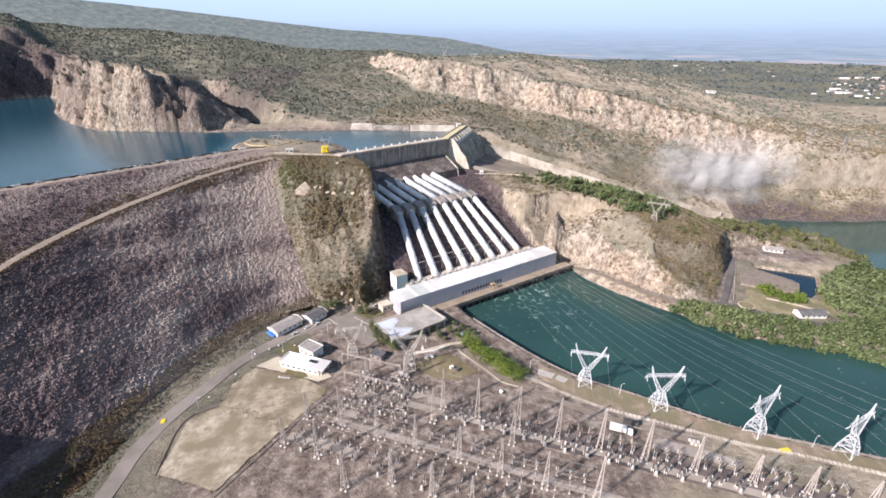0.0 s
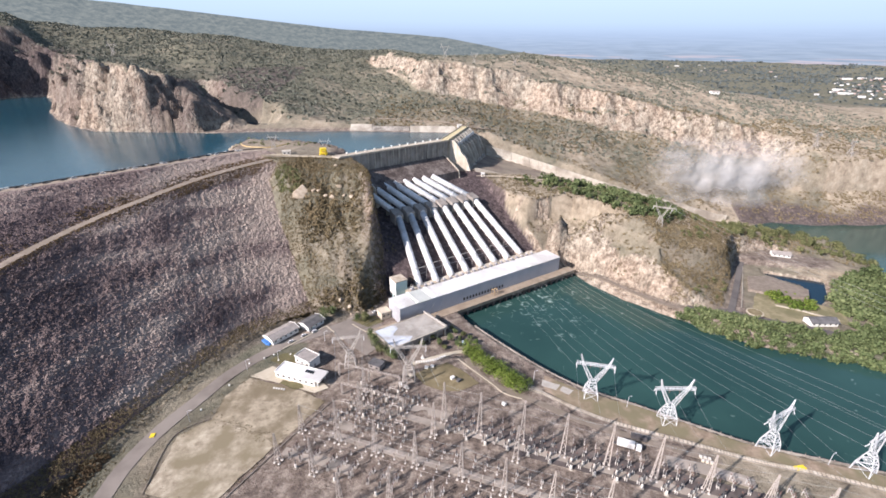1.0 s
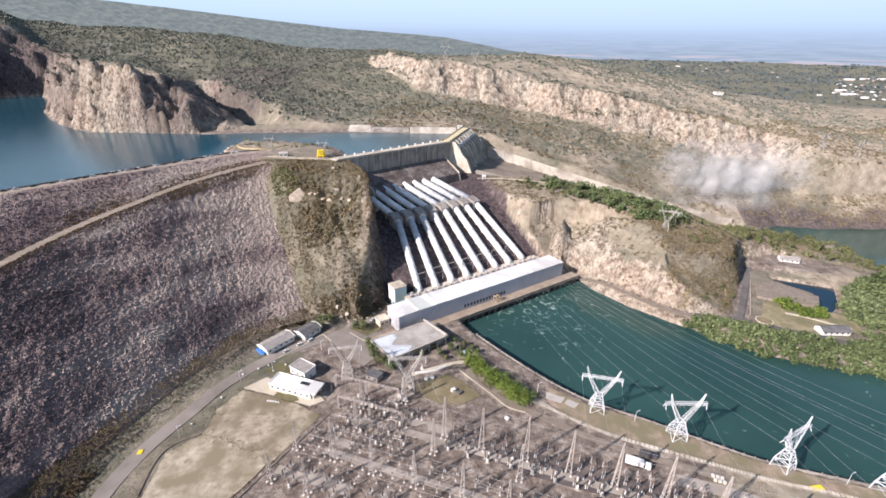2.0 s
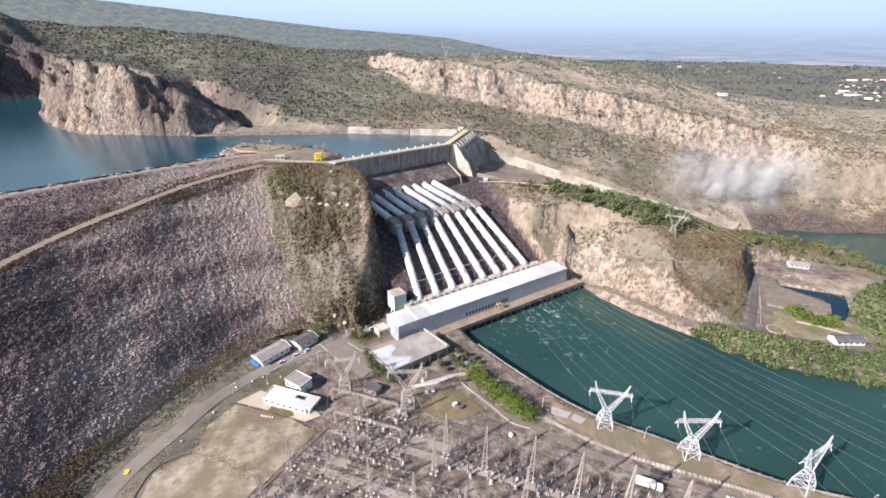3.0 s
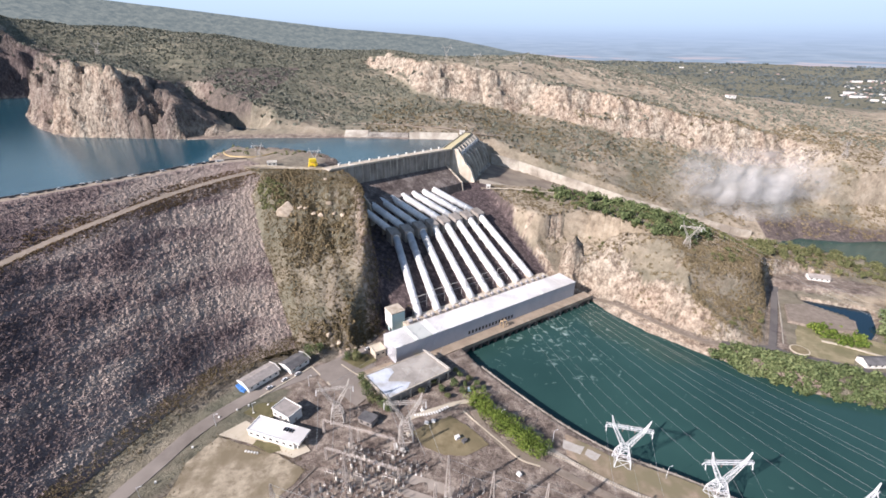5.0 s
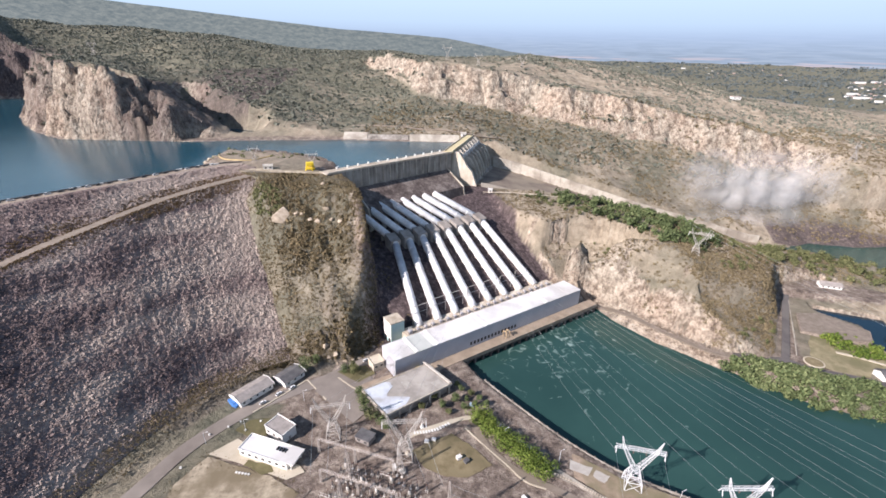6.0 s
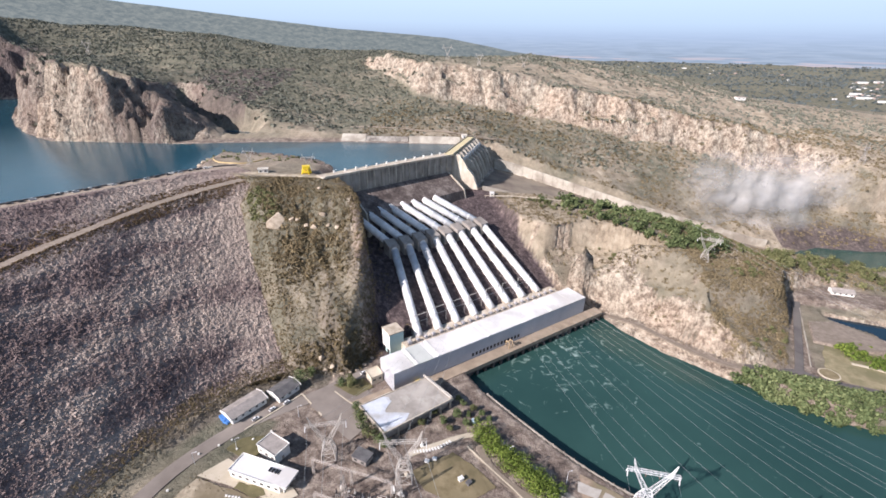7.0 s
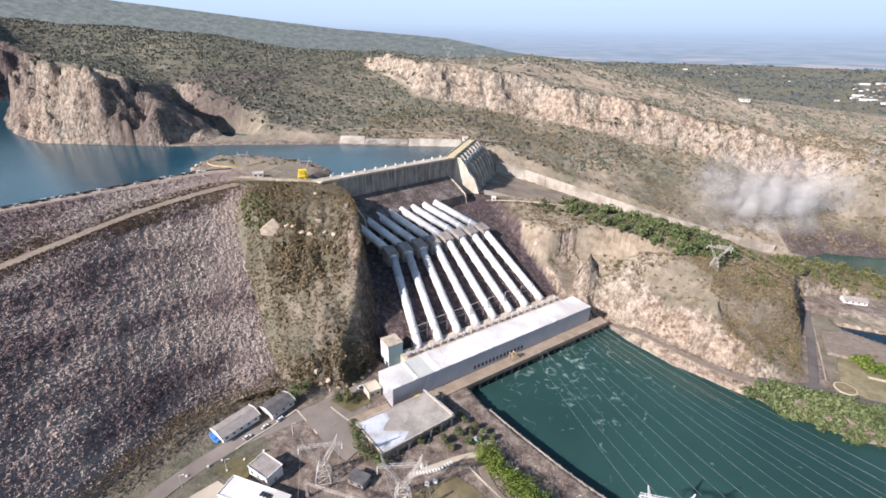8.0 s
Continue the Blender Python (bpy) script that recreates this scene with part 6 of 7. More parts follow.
edge_ = [(0.30 + 0.09 * math.sin(9 * k / 12) + rs_.uniform(-0.03, 0.03), 0.96 - 0.92 * k / 12) for k in range(13)]
patch_ = [on_slab(0.03, 0.04), on_slab(0.03, 0.96)] + [on_slab(u, w) for u, w in edge_]
Shape().prism(patch_, 14.02, 14.12).make("roof_patch", M_slab_patch, sb, "bluish white coating worn at its edge")
for k in range(3):
    u0, w0 = 0.44 + 0.17 * k, 0.25 + 0.2 * k
    Shape().prism([on_slab(u0 + rs_.uniform(0, 0.05), w0), on_slab(u0 + 0.02, w0 + 0.3), on_slab(u0 + 0.12, w0 + 0.27), on_slab(u0 + 0.13, w0 + 0.03)], 14.02, 14.08).make("roof_patch", M_slab_pale, sb, "pale repaired patch of the flat roof")
tagged(Shape().prism([(-20, 318), (-18.6, 318), (-0.6, 299), (-2.0, 298)], 14.5, 15.2).make("roof_rail", M_rail_red), "pale concrete rail along the flat roof", "rail")

# houses across the river
gable_house("river_house", 350, 449, 17, 8, -16, ground_z(350, 449), 3.0, 2.2, M_white_wall, M_roof_grey, "white house with a grey roof on the far bank", "house", 4, False)
gable_house("boat_house", 303, 325.5, 22, 9, 2, ground_z(302, 325) + 0.3, 3.2, 2.4, M_white_wall, M_roof_dark, "white house with a dark roof above the river", "house", 5, False)


# transformers behind the powerhouse
def transformer():
    ob = thing("transformer", 0, 0, 0, "grey power transformer with white bushings behind the powerhouse", "transformer", "transformers behind the powerhouse")
    Shape().box((0, 0, 1.6), (3.2, 3.6, 3.0)).make("tank", M_wall_grey, ob)
    for k in (-1, 1):
        Shape().box((1.95 * k, 0, 1.5), (0.6, 3.2, 2.4)).make("radiator", M_dark_block, ob)
    for k in (-1, 0, 1):
        Shape().tube([(0.9 * k, 0.3, 3.1), (1.5 * k, 0.9, 6.4)], [0.34, 0.14], 8).make("bushing", M_porcelain, ob, "white bushing")
    Shape().tube([(-1.2, -1.5, 3.6), (1.2, -1.5, 3.6)], 0.3, 10).make("conservator", M_wall_grey, ob)
    return ob


TR = transformer()
for k in range(22):
    x, y = ph(28 + k * 6.7, 29.0)
    m = (x, y, 15.4, math.degrees(PANG) + random.uniform(-4, 4))
    place(TR, *m, 0.85, k == 0)
# steel frames over the lower pipes
for k in range(7):
    s = Shape()
    a = Vector((-23, 359, 0)).lerp(Vector((76.5, 431.5, 0)), (k - 0.2) / 7) + Vector((-0.586, 0.81, 0)) * 9
    b = Vector((-23, 359, 0)).lerp(Vector((76.5, 431.5, 0)), (k + 0.55) / 7) + Vector((-0.586, 0.81, 0)) * 9
    for p in (a, b):
        z = ground_z(p.x, p.y)
        s.beam((p.x, p.y, z - 1), (p.x, p.y, z + 14), 0.35)
    za = ground_z(a.x, a.y) + 14
    s.beam((a.x, a.y, za), (b.x, b.y, za), 0.4)
    s.beam((a.x, a.y, za - 6), (b.x, b.y, za - 6), 0.3)
    tagged(s.make("pipe_gantry", M_grey_steel), "grey steel frame across the penstocks", "frame", "frames across the penstocks")


M_boulder_wall = mat("rough_stone", (0.15, 0.12, 0.10), (0.36, 0.30, 0.25), 0.5, 0.95, 0.25, 0.6, detail=9)
M_kerb = mat("brown_kerb", (0.15, 0.125, 0.105), (0.24, 0.205, 0.175), 0.3, 0.9)
# lots, lawns and painted marks
flat("pavement", [(-147, 159), (-113, 150), (-98, 181), (-94, 190), (-101, 194), (-137, 208), (-151, 194)], 7.4, M_sand, "pale sandy empty lot inside a kerb", "lot")
flat("pavement", [(-138, 206), (-101, 192), (-93.5, 188), (-75, 224), (-92, 233), (-112, 238), (-130, 243), (-139, 226)], 7.38, M_sand2, "trampled sandy lot beside the control building", "lot")
flat("pavement", [(-131, 245), (-112, 240), (-84, 231), (-76, 236), (-80, 240), (-108, 250), (-120, 256)], 7.46, M_pale_path, "pale paved forecourt of the control building", "forecourt")
flat("pavement", [(-108, 242.5), (-94, 238.5), (-92, 235.5), (-97, 234), (-110, 238.5)], 7.52, M_lawn, "small dark lawn beside the forecourt", "lawn")
flat("pavement", [(-124, 262), (-108, 254), (-100, 266), (-104, 272), (-118, 270)], 7.5, M_lawn, "green lawn strip by the access road", "lawn")
flat("pavement", [(-22, 252), (0, 265), (10, 258), (22, 244), (8, 236), (-2, 236), (-14, 241)], 7.4, M_lawn_dry, "dry yellowish lawn beside the switchyard", "lawn")
flat("pavement", [(66, 253), (88, 239), (120, 226), (150, 209), (178, 196), (212, 186), (250, 175), (240, 170), (200, 181), (142, 199), (100, 214), (82, 224), (64, 238)], 7.36, M_redsoil, "reddish bare soil along the river bank", "bank")
flat("pavement", [(-78, 315), (-62, 305), (-52, 314), (-60, 322)], 7.5, M_lawn, "planted bed by the road", "bed")
flat("pavement", [(262, 347), (273, 364), (281, 374), (302, 364), (318, 360), (336, 345), (326, 322), (300, 336), (286, 324), (268, 330), (255, 338)], 7.62, M_garden, "yellow green lawn around the riverside gardens", "lawn")
spit = thing("quay", 303, 385, 3, "broad stone quay with a dusty top beside the pond", "quay")
Shape().prism(SPIT, 1.5, 8.6).make("wall", M_boulder_wall, spit, "rough stone retaining wall")
Shape().prism([(303 + (x - 303) * 0.965, 385 + (y - 385) * 0.965) for x, y in SPIT], 8.6, 8.95).make("top", M_track, spit, "dusty grey brown surface")
bed = thing("flower_bed", 259, 339.5, 7.5, "round pale kerbed flower bed by the road junction", "flower bed")
Shape().prism([(259 + 6.5 * math.cos(k * 0.2618), 339.5 + 6.5 * math.sin(k * 0.2618)) for k in range(24)], 7.5, 8.0).make("kerb", M_pale_path, bed)
Shape().prism([(259 + 5.6 * math.cos(k * 0.2618), 339.5 + 5.6 * math.sin(k * 0.2618)) for k in range(24)], 8.0, 8.12).make("soil", M_lawn_dry, bed, "dry planted soil")
ribbon("path", [(252, 347), (266, 370), (283, 399), (300, 428)], 0.7, M_concrete, "pale footpath beside the side road", "path", z=7.8)
ribbon("path", [(284, 352), (297, 346), (312, 336), (322, 330)], 2.2, M_pale_path, "pale garden footpath", "path", z=7.9)
ribbon("path", [(-24, 262), (-8, 270), (6, 276), (16, 278)], 3.0, M_pale_path, "curved pale footpath", "path", 0.45)
ribbon("path", [(-62, 297), (-50, 305), (-40, 311)], 6.5, M_deck, "tan paved ramp to the river deck", "path", 0.5)
ribbon("road", [(12, 278), (20, 256), (36, 240), (56, 229), (80, 214), (110, 201), (150, 187)], 4.2, M_track, "brown dirt track beside the hedge", "road", 0.3)
for pts, w in (([(-70, 226), (-90, 190), (-112, 147)], 0.7), ([(-148, 158), (-153, 194), (-138, 208)], 0.35)):
    ribbon("kerb", pts, w, M_kerb, "dark concrete kerb and fence line", "kerb", 0.5, 24)
for c, a, ly in (((-165.3, 194), 12, 9.5), ((189.3, 184.3), -80, 6)):
    s = Shape().prism(oblong(c[0], c[1], 2.4 if ly > 8 else 2.8, ly if ly < 8 else 3.0, a), 7.4, 7.62)
    tagged(s.make("speed_hump", M_yellow), "yellow painted block on the roadside", "road marking")
for pts in ([(-119.5, 275.5), (-108, 290), (-96, 306)], [(-96, 306), (-87, 297), (-78.6, 288.3)], [(-76, 309), (-66, 301), (-60, 297)]):
    ribbon("kerb", pts, 0.8, M_pale_path, "pale painted kerb along the asphalt", "kerb", 0.62, 16)
# road across the yard rows
for off in (-10.5, 16.0):
    a = Vector((-62, 215, 0)) + YV * (off - 6)
    b = a + YU * 300
    ribbon("path", [(a.x, a.y), ((a.x + b.x) / 2, (a.y + b.y) / 2), (b.x, b.y)], 4.4, M_pale_soil, "pale gravel lane between the switchgear rows", "path", 0.25, 40)


a, b = Vector((-2, 208, 0)), Vector((214, 145.5, 0))
ribbon("path", [(a.x, a.y), ((a.x + b.x) / 2 - 1, (a.y + b.y) / 2), (b.x, b.y)], 15.0, M_dark_gravel, "dark gravel bed under the circuit breakers", "gravel bed", 0.0, 60, z=7.12)
for a, b, w in (((-64, 206), (-22, 193), 5.0), ((-30, 223), (2, 214), 5.5), ((120, 187), (160, 174), 7.0), ((-88, 187), (-40, 172), 6.0)):
    ribbon("path", [a, ((a[0] + b[0]) / 2, (a[1] + b[1]) / 2 + 0.8), b], w, M_pale_soil, "pale bare soil worn between the switchgear", "path", 0.0, 24, z=7.14)


# river bank wall with posts
def bank_wall():
    ob = thing("river_wall", 60, 275, 7, "low stained river wall with posts along the yard", "wall")
    line = smooth_line([(x - 2.6, y - 2.2, 0) for x, y in LEFT_BANK[1:10]], 90)
    for k in range(90):
        a, b = line[k], line[k + 1]
        d = (b - a).normalized()
        nrm = Vector((-d.y, d.x, 0)) * 0.2
        s = Shape().prism([(a.x - nrm.x, a.y - nrm.y), (b.x - nrm.x, b.y - nrm.y), (b.x + nrm.x, b.y + nrm.y), (a.x + nrm.x, a.y + nrm.y)], 4.0, 7.15)
        s.make("wall_panel", M_stained, ob)
        if k % 2:
            Shape().box((a.x, a.y, 7.6), (0.24, 0.24, 0.95)).make("post", M_concrete, ob)


bank_wall()


# vehicles
def car(x, y, z, rz, paint, label):
    ob = thing("car", x, y, z, label, "car", rz=radians(rz))
    m = Matrix.LocRotScale((x, y, z), Euler((0, 0, radians(rz))), None)

    def put_part(s, name, material, lab=""):
        s.v = [tuple(m @ Vector(p)) for p in s.v]
        return s.make(name, material, ob, lab)

    body = Shape().add([(-2.1, -0.85, 0.35), (2.1, -0.85, 0.35), (2.1, 0.85, 0.35), (-2.1, 0.85, 0.35), (-2.15, -0.85, 0.95), (2.0, -0.85, 0.85), (2.0, 0.85, 0.85), (-2.15, 0.85, 0.95)],
                       [(3, 2, 1, 0), (4, 5, 6, 7), (0, 1, 5, 4), (1, 2, 6, 5), (2, 3, 7, 6), (3, 0, 4, 7)])
    put_part(body, "body", paint)
    cabin = Shape().add([(-1.9, -0.8, 0.93), (1.0, -0.8, 0.88), (1.0, 0.8, 0.88), (-1.9, 0.8, 0.93), (-1.4, -0.65, 1.5), (0.3, -0.65, 1.5), (0.3, 0.65, 1.5), (-1.4, 0.65, 1.5)],
                        [(3, 2, 1, 0), (4, 5, 6, 7), (0, 1, 5, 4), (1, 2, 6, 5), (2, 3, 7, 6), (3, 0, 4, 7)])
    put_part(cabin, "cabin", M_dark, "dark windows")
    put_part(Shape().box((-0.55, 0, 1.53), (1.7, 1.28, 0.06)), "roof", paint)
    for wx in (-1.3, 1.3):
        for wy in (-0.82, 0.82):
            wheel = put_part(Shape().tube([(wx, wy - 0.1, 0.33), (wx, wy + 0.1, 0.33)], 0.33, 12), "wheel", M_black)
            rim = Shape().tube([(wx, wy - 0.12, 0.33), (wx, wy + 0.12, 0.33)], 0.19, 10)
            rim.v = [tuple(m @ Vector(p)) for p in rim.v]
            rim.make("rim", M_galv, wheel, "pale metal rim")
    return ob


M_car_white = mat("white_car_paint", (0.72, 0.72, 0.72), (0.78, 0.78, 0.78), 0.5, 0.25, spec=0.6)
for x, y, a in ((-116.5, 283.5, 50), (-109.6, 291.5, 60), (-103.0, 297.5, 62), (-61, 327, 50), (-115, 505, 30)):
    car(x, y, 7.55 if y < 400 else ground_z(x, y), a, M_car_white, "white parked car beside a building")
for k in range(26):
    t = 0.30 + 0.6 * k / 26 + random.uniform(-0.004, 0.004)
    p = smooth_line(CREST, 200)[int(t * 200)]
    car(p.x + 3.0, p.y - 2.4, 106.02, 53, (M_black, M_car_white, M_black)[k % 3], "parked car on the dam crest road")
# dark box added where a dark shape lies behind the truck
hold = thing("freight_container", 110, 201, 7, "dark ribbed box beside the truck", "container")
Shape().prism(oblong(110, 201, 8.5, 2.6, -20), 7.1, 9.8).make("body", M_black, hold)
for k in range(8):
    for sd in (-1, 1):
        c = Vector((110, 201, 8.45)) + Vector((0.94, -0.342, 0)) * (k - 3.5) * 1.05 + Vector((0.342, 0.94, 0)) * 1.33 * sd
        Shape().box((c.x, c.y, c.z), (0.3, 0.12, 2.4), radians(-20)).make("rib", M_black, hold)
for k in range(6):
    cx_, cy_ = 139.2 + 2.0 * (k % 3), 189.4 - 0.7 * (k % 3) - 2.4 * (k // 3)
    cr = thing("equipment_crate", cx_, cy_, 7, "small white equipment crate on bare soil", "crate", "white equipment crates")
    Shape().prism(oblong(cx_, cy_, 1.3, 1.3, -18), 7.0, 8.3).make("body", M_cream, cr)
    Shape().prism(oblong(cx_, cy_, 1.5, 1.5, -18), 8.3, 8.45).make("lid", M_porcelain, cr)
tk = thing("truck", 100.5, 195.5, 7, "white box truck parked in the switchyard", "truck", rz=radians(-20))
Shape().prism(oblong(100.6, 195.5, 9, 3.0, -20), 8.2, 11.4).make("box", M_white_wall, tk)
Shape().prism(oblong(106.9, 193.2, 2.6, 2.7, -20), 7.7, 10.4).make("cab", M_car_white, tk)
Shape().prism(oblong(101.1, 195.3, 13.6, 1.2, -20), 7.6, 8.2).make("chassis", M_black, tk)
for d in (-4, -2.6, 5.6):
    for s_ in (-1.2, 1.2):
        x, y = 101.0 + d * 0.94 + s_ * 0.34, 195.3 - d * 0.342 + s_ * 0.94
        Shape().tube([(x - 0.05, y - 0.14, 7.5), (x + 0.05, y + 0.14, 7.5)], 0.5, 12).make("wheel", M_black, tk)
for k in range(3):
    tp = Shape().prism(oblong(-136.5 + 2.0 * k, 284.5 - 1.6 * k, 3.2, 3.8, 50 + 9 * k), 7.0, 8.4 + 0.5 * (k % 2))
    tagged(tp.make("tarpaulin", M_blue), "pile of materials under a blue tarpaulin beside the workshop", "tarpaulin", "covered piles")
for k, (x, y) in enumerate([(-137, 258), (-129, 264), (-123.5, 268), (-118, 262), (-112, 269), (-104, 275), (-141, 236), (-148, 214)]):
    tagged(Shape().box((x, y, 7.6), (0.9, 0.9, 1.0), 0.3 * k).make("roadside_bollard", M_white_wall), "small white painted block by the road", "bollard", "roadside blocks")
for x, y in ((-118, 262), (-150, 205), (-136, 252), (-92, 287), (30, 262), (58, 248), (112, 226), (206, 187)):
    lp = thing("lamp_post", x, y, 7, "thin pale lamp post beside the road", "lamp post", "road lamps")
    Shape().beam((x, y, 7), (x, y, 15), 0.25, 0.16).make("pole", M_galv, lp)
    Shape().beam((x, y, 15), (x + 1.6, y + 0.6, 15.3), 0.14).make("arm", M_galv, lp)
    Shape().box((x + 1.8, y + 0.7, 15.25), (0.9, 0.35, 0.2), 0.35).make("lamp_head", M_galv, lp)

# small tanks and pallets on the dry lawn
for x, y, a, b, h, m_, lb in ((4, 247.5, 2.6, 2.0, 1.6, M_white_wall, "small white tank on the dry lawn"), (8, 245.5, 2.6, 2.2, 1.3, M_roof_dark, "dark crate on the dry lawn"), (-14, 258, 2.2, 1.6, 0.9, M_white_wall, "white slab stack on the dry lawn"), (-10, 259.5, 2.2, 1.6, 0.9, M_white_wall, "white slab stack on the dry lawn"), (-24, 249, 2.6, 1.2, 0.9, M_cream, "cream box beside the lawn"), (36, 225, 2.4, 1.6, 1.0, M_white_wall, "white crate beside the track"), (-30, 240, 3.0, 1.8, 1.4, M_white_wall, "white crate in the yard"), (-26, 238, 1.8, 1.6, 1.2, M_white_wall, "white crate in the yard")):
    crate = thing("crate", x, y, 7.2, lb, "crate", "yard crates")
    Shape().prism(oblong(x, y, a, b, 20 + 3 * x), 7.2, 7.5 + h).make("body", m_, crate)
    Shape().prism(oblong(x, y, a + 0.2, b + 0.2, 20 + 3 * x), 7.5 + h, 7.65 + h).make("lid", m_, crate)

# kerbs, pads and small things along the bank
ribbon("kerb", [(8, 269), (18, 257), (29, 245), (38, 235), (48, 231)], 0.7, M_pale_path, "pale kerb along the hedge", "kerb", 0.45, 24)
ribbon("path", [(22, 279), (33, 266), (45, 254), (54, 244), (67, 233)], 2.2, M_concrete, "broken concrete walkway behind the hedge", "path", 0.45, 24)
for pad in ([(64, 249), (75, 244.5), (71, 239), (62.5, 243)], [(76, 242.5), (83, 239), (78.5, 235.5), (74, 239)]):
    flat("pavement", pad, 7.5, M_slab_pale, "pale broken concrete pad on the river bank", "bed")
ob_ = thing("obelisk", -17.3, 268.3, 7.4, "small white stone obelisk beside the footpath", "monument")
Shape().prism(oblong(-17.3, 268.3, 2.0, 2.0, 20), 7.3, 7.9).make("plinth", M_white_wall, ob_)
Shape().beam((-17.3, 268.3, 7.9), (-17.3, 268.3, 10.6), 1.1, 0.3).make("shaft", M_white_wall, ob_)
for k in range(13):
    x, y = np.interp(k / 12, [0, 0.33, 0.66, 1], [-21.2, -14.6, -8.3, -1.9]), np.interp(k / 12, [0, 0.33, 0.66, 1], [264.0, 265.0, 267.2, 271.6])
    st = Shape().prism(oblong(float(x), float(y), 1.0, 1.9, 15 + 2 * k), 7.3, 7.75)
    tagged(st.make("edging_stone", M_white_wall), "white painted edging stone along the footpath", "stone", "footpath edging stones")
for k in range(5):
    st = Shape().prism(oblong(-110.9 + 1.68 * k, 234.3 - 0.25 * k, 1.0, 0.9, 10 * k), 7.3, 8.0)
    tagged(st.make("edging_stone", M_white_wall), "white painted stone in a row on the forecourt edge", "stone", "forecourt stones")
wt_ = thing("water_tank", 12.3, 286.7, 7.2, "small pale blue water tank by the river wall", "tank")
Shape().tube([(12.3, 286.7, 7.2), (12.3, 286.7, 7.4), (12.3, 286.7, 9.2), (12.3, 286.7, 9.7)], [1.4, 1.5, 1.6, 0.5], 14).make("body", M_tank_blue, wt_)
Shape().tube([(12.3, 286.7, 9.7), (12.3, 286.7, 9.95)], 0.5, 10).make("lid", M_white_wall, wt_)
sk = thing("skip", -23.4, 319.4, 7.6, "yellow steel skip at the end of the river deck", "skip")
Shape().prism(oblong(-23.4, 319.4, 3.2, 1.8, math.degrees(PANG)), 7.7, 9.0).make("body", M_yellow, sk)
Shape().prism(oblong(-23.4, 319.4, 3.5, 2.1, math.degrees(PANG)), 9.0, 9.15).make("rim", M_yellow, sk)
# pipe on trestles beside the chute
pp = thing("chute_pipe", 90, 533, 64, "pale pipe on short trestles beside the spillway chute", "pipe")
pl_ = [(30, 537), (60, 536), (92, 534), (118, 533)]
Shape().tube([(x, y, ground_z(x, y) + 2.0) for x, y in pl_], 0.45, 8).make("pipe", M_pale, pp)
for k in range(8):
    x = 31 + 12 * k
    y = 537 - 0.047 * (x - 30)
    Shape().beam((x, y, ground_z(x, y) - 0.5), (x, y, ground_z(x, y) + 1.8), 0.35).make("trestle", M_concrete, pp)
# garden wall on the lakeside knoll
gw = thing("garden_wall", -220, 508, 105, "low curved ochre wall on the lakeside knoll", "wall")
gl_ = smooth_line([(-243, 526, 0), (-236, 514, 0), (-226, 506.6, 0), (-209, 503.5, 0), (-197, 509, 0), (-186, 522, 0)], 30)
for k in range(30):
    a_, b_ = gl_[k], gl_[k + 1]
    d_ = math.atan2(b_.y - a_.y, b_.x - a_.x)
    m_x, m_y = (a_.x + b_.x) / 2, (a_.y + b_.y) / 2
    Shape().box((m_x, m_y, ground_z(m_x, m_y) + 0.4), ((b_ - a_).length + 0.1, 0.8, 1.4), d_).make("wall_block", M_ochre, gw)

# yellow crane on the crest
yc = thing("gantry_hoist", -133, 473, 105.4, "yellow steel hoist beside the dam crest", "crane")
for i in (-1, 1):
    for j in (-1, 1):
        Shape().beam((-133 + 3.2 * i, 473 + 3.2 * j, 104.8), (-133 + 2.0 * i, 473 + 2.0 * j, 111), 0.8).make("leg", M_yellow, yc)
Shape().box((-133, 473, 110.8), (6.2, 5.4, 2.8), 0.4).make("housing", M_yellow, yc)
Shape().box((-133, 473, 107.0), (7.5, 7.0, 1.4), 0.4).make("cross_frame", M_yellow, yc)
place(T3, -133, 480, 105.0, 14, 0.72)
flat_house("crest_kiosk", -172, 474, 8, 5, 20, 105, 3.0, M_white_wall, M_pale, "small white kiosk on the dam crest", "kiosk", 2)
ribbon("road", [(-205, 478), (-180, 470), (-150, 466), (-112, 464)], 7, M_sand, "sandy road from the crest to the concrete dam", "road", 0.3)
# shore works beyond the lake
for x0, x1, y0, y1, z1, m_ in ((-142, -112, 639, 652, 108.5, "M"), (-112, -60, 640, 650, 106.5, "D"), (-58, 4, 638, 642, 109, "M")):
    s = Shape()
    s.add([(x0, y0, 100), (x1, y0, 100), (x1, y1, z1), (x0, y1, z1), (x0, y1 + 3, z1), (x1, y1 + 3, z1), (x0, y1 + 3, 99), (x1, y1 + 3, 99)], [(0, 1, 2, 3), (3, 2, 5, 4), (4, 5, 7, 6), (0, 3, 4, 6), (1, 7, 5, 2)])
    tagged(s.make("shore_revetment", M_concrete if m_ == "M" else M_stained), "pale concrete slab lining on the far shore", "revetment")
flat_house("intake_hut", 10, 668, 6, 5, 10, ground_z(10, 668), 4.0, M_white_wall, M_pale, "small white hut near the spillway", "hut", 1)
flat_house("chute_hut", 38, 541, 4, 4, 0, ground_z(38, 541), 3.6, M_white_wall, M_white_wall, "small white block hut beside the chute", "hut", 1, False)


# wires
def sag(p, q, drop, n=14):
    p, q = Vector(p), Vector(q)
    return [p.lerp(q, k / n) - Vector((0, 0, drop * 4 * (k / n) * (1 - k / n))) for k in range(n + 1)]


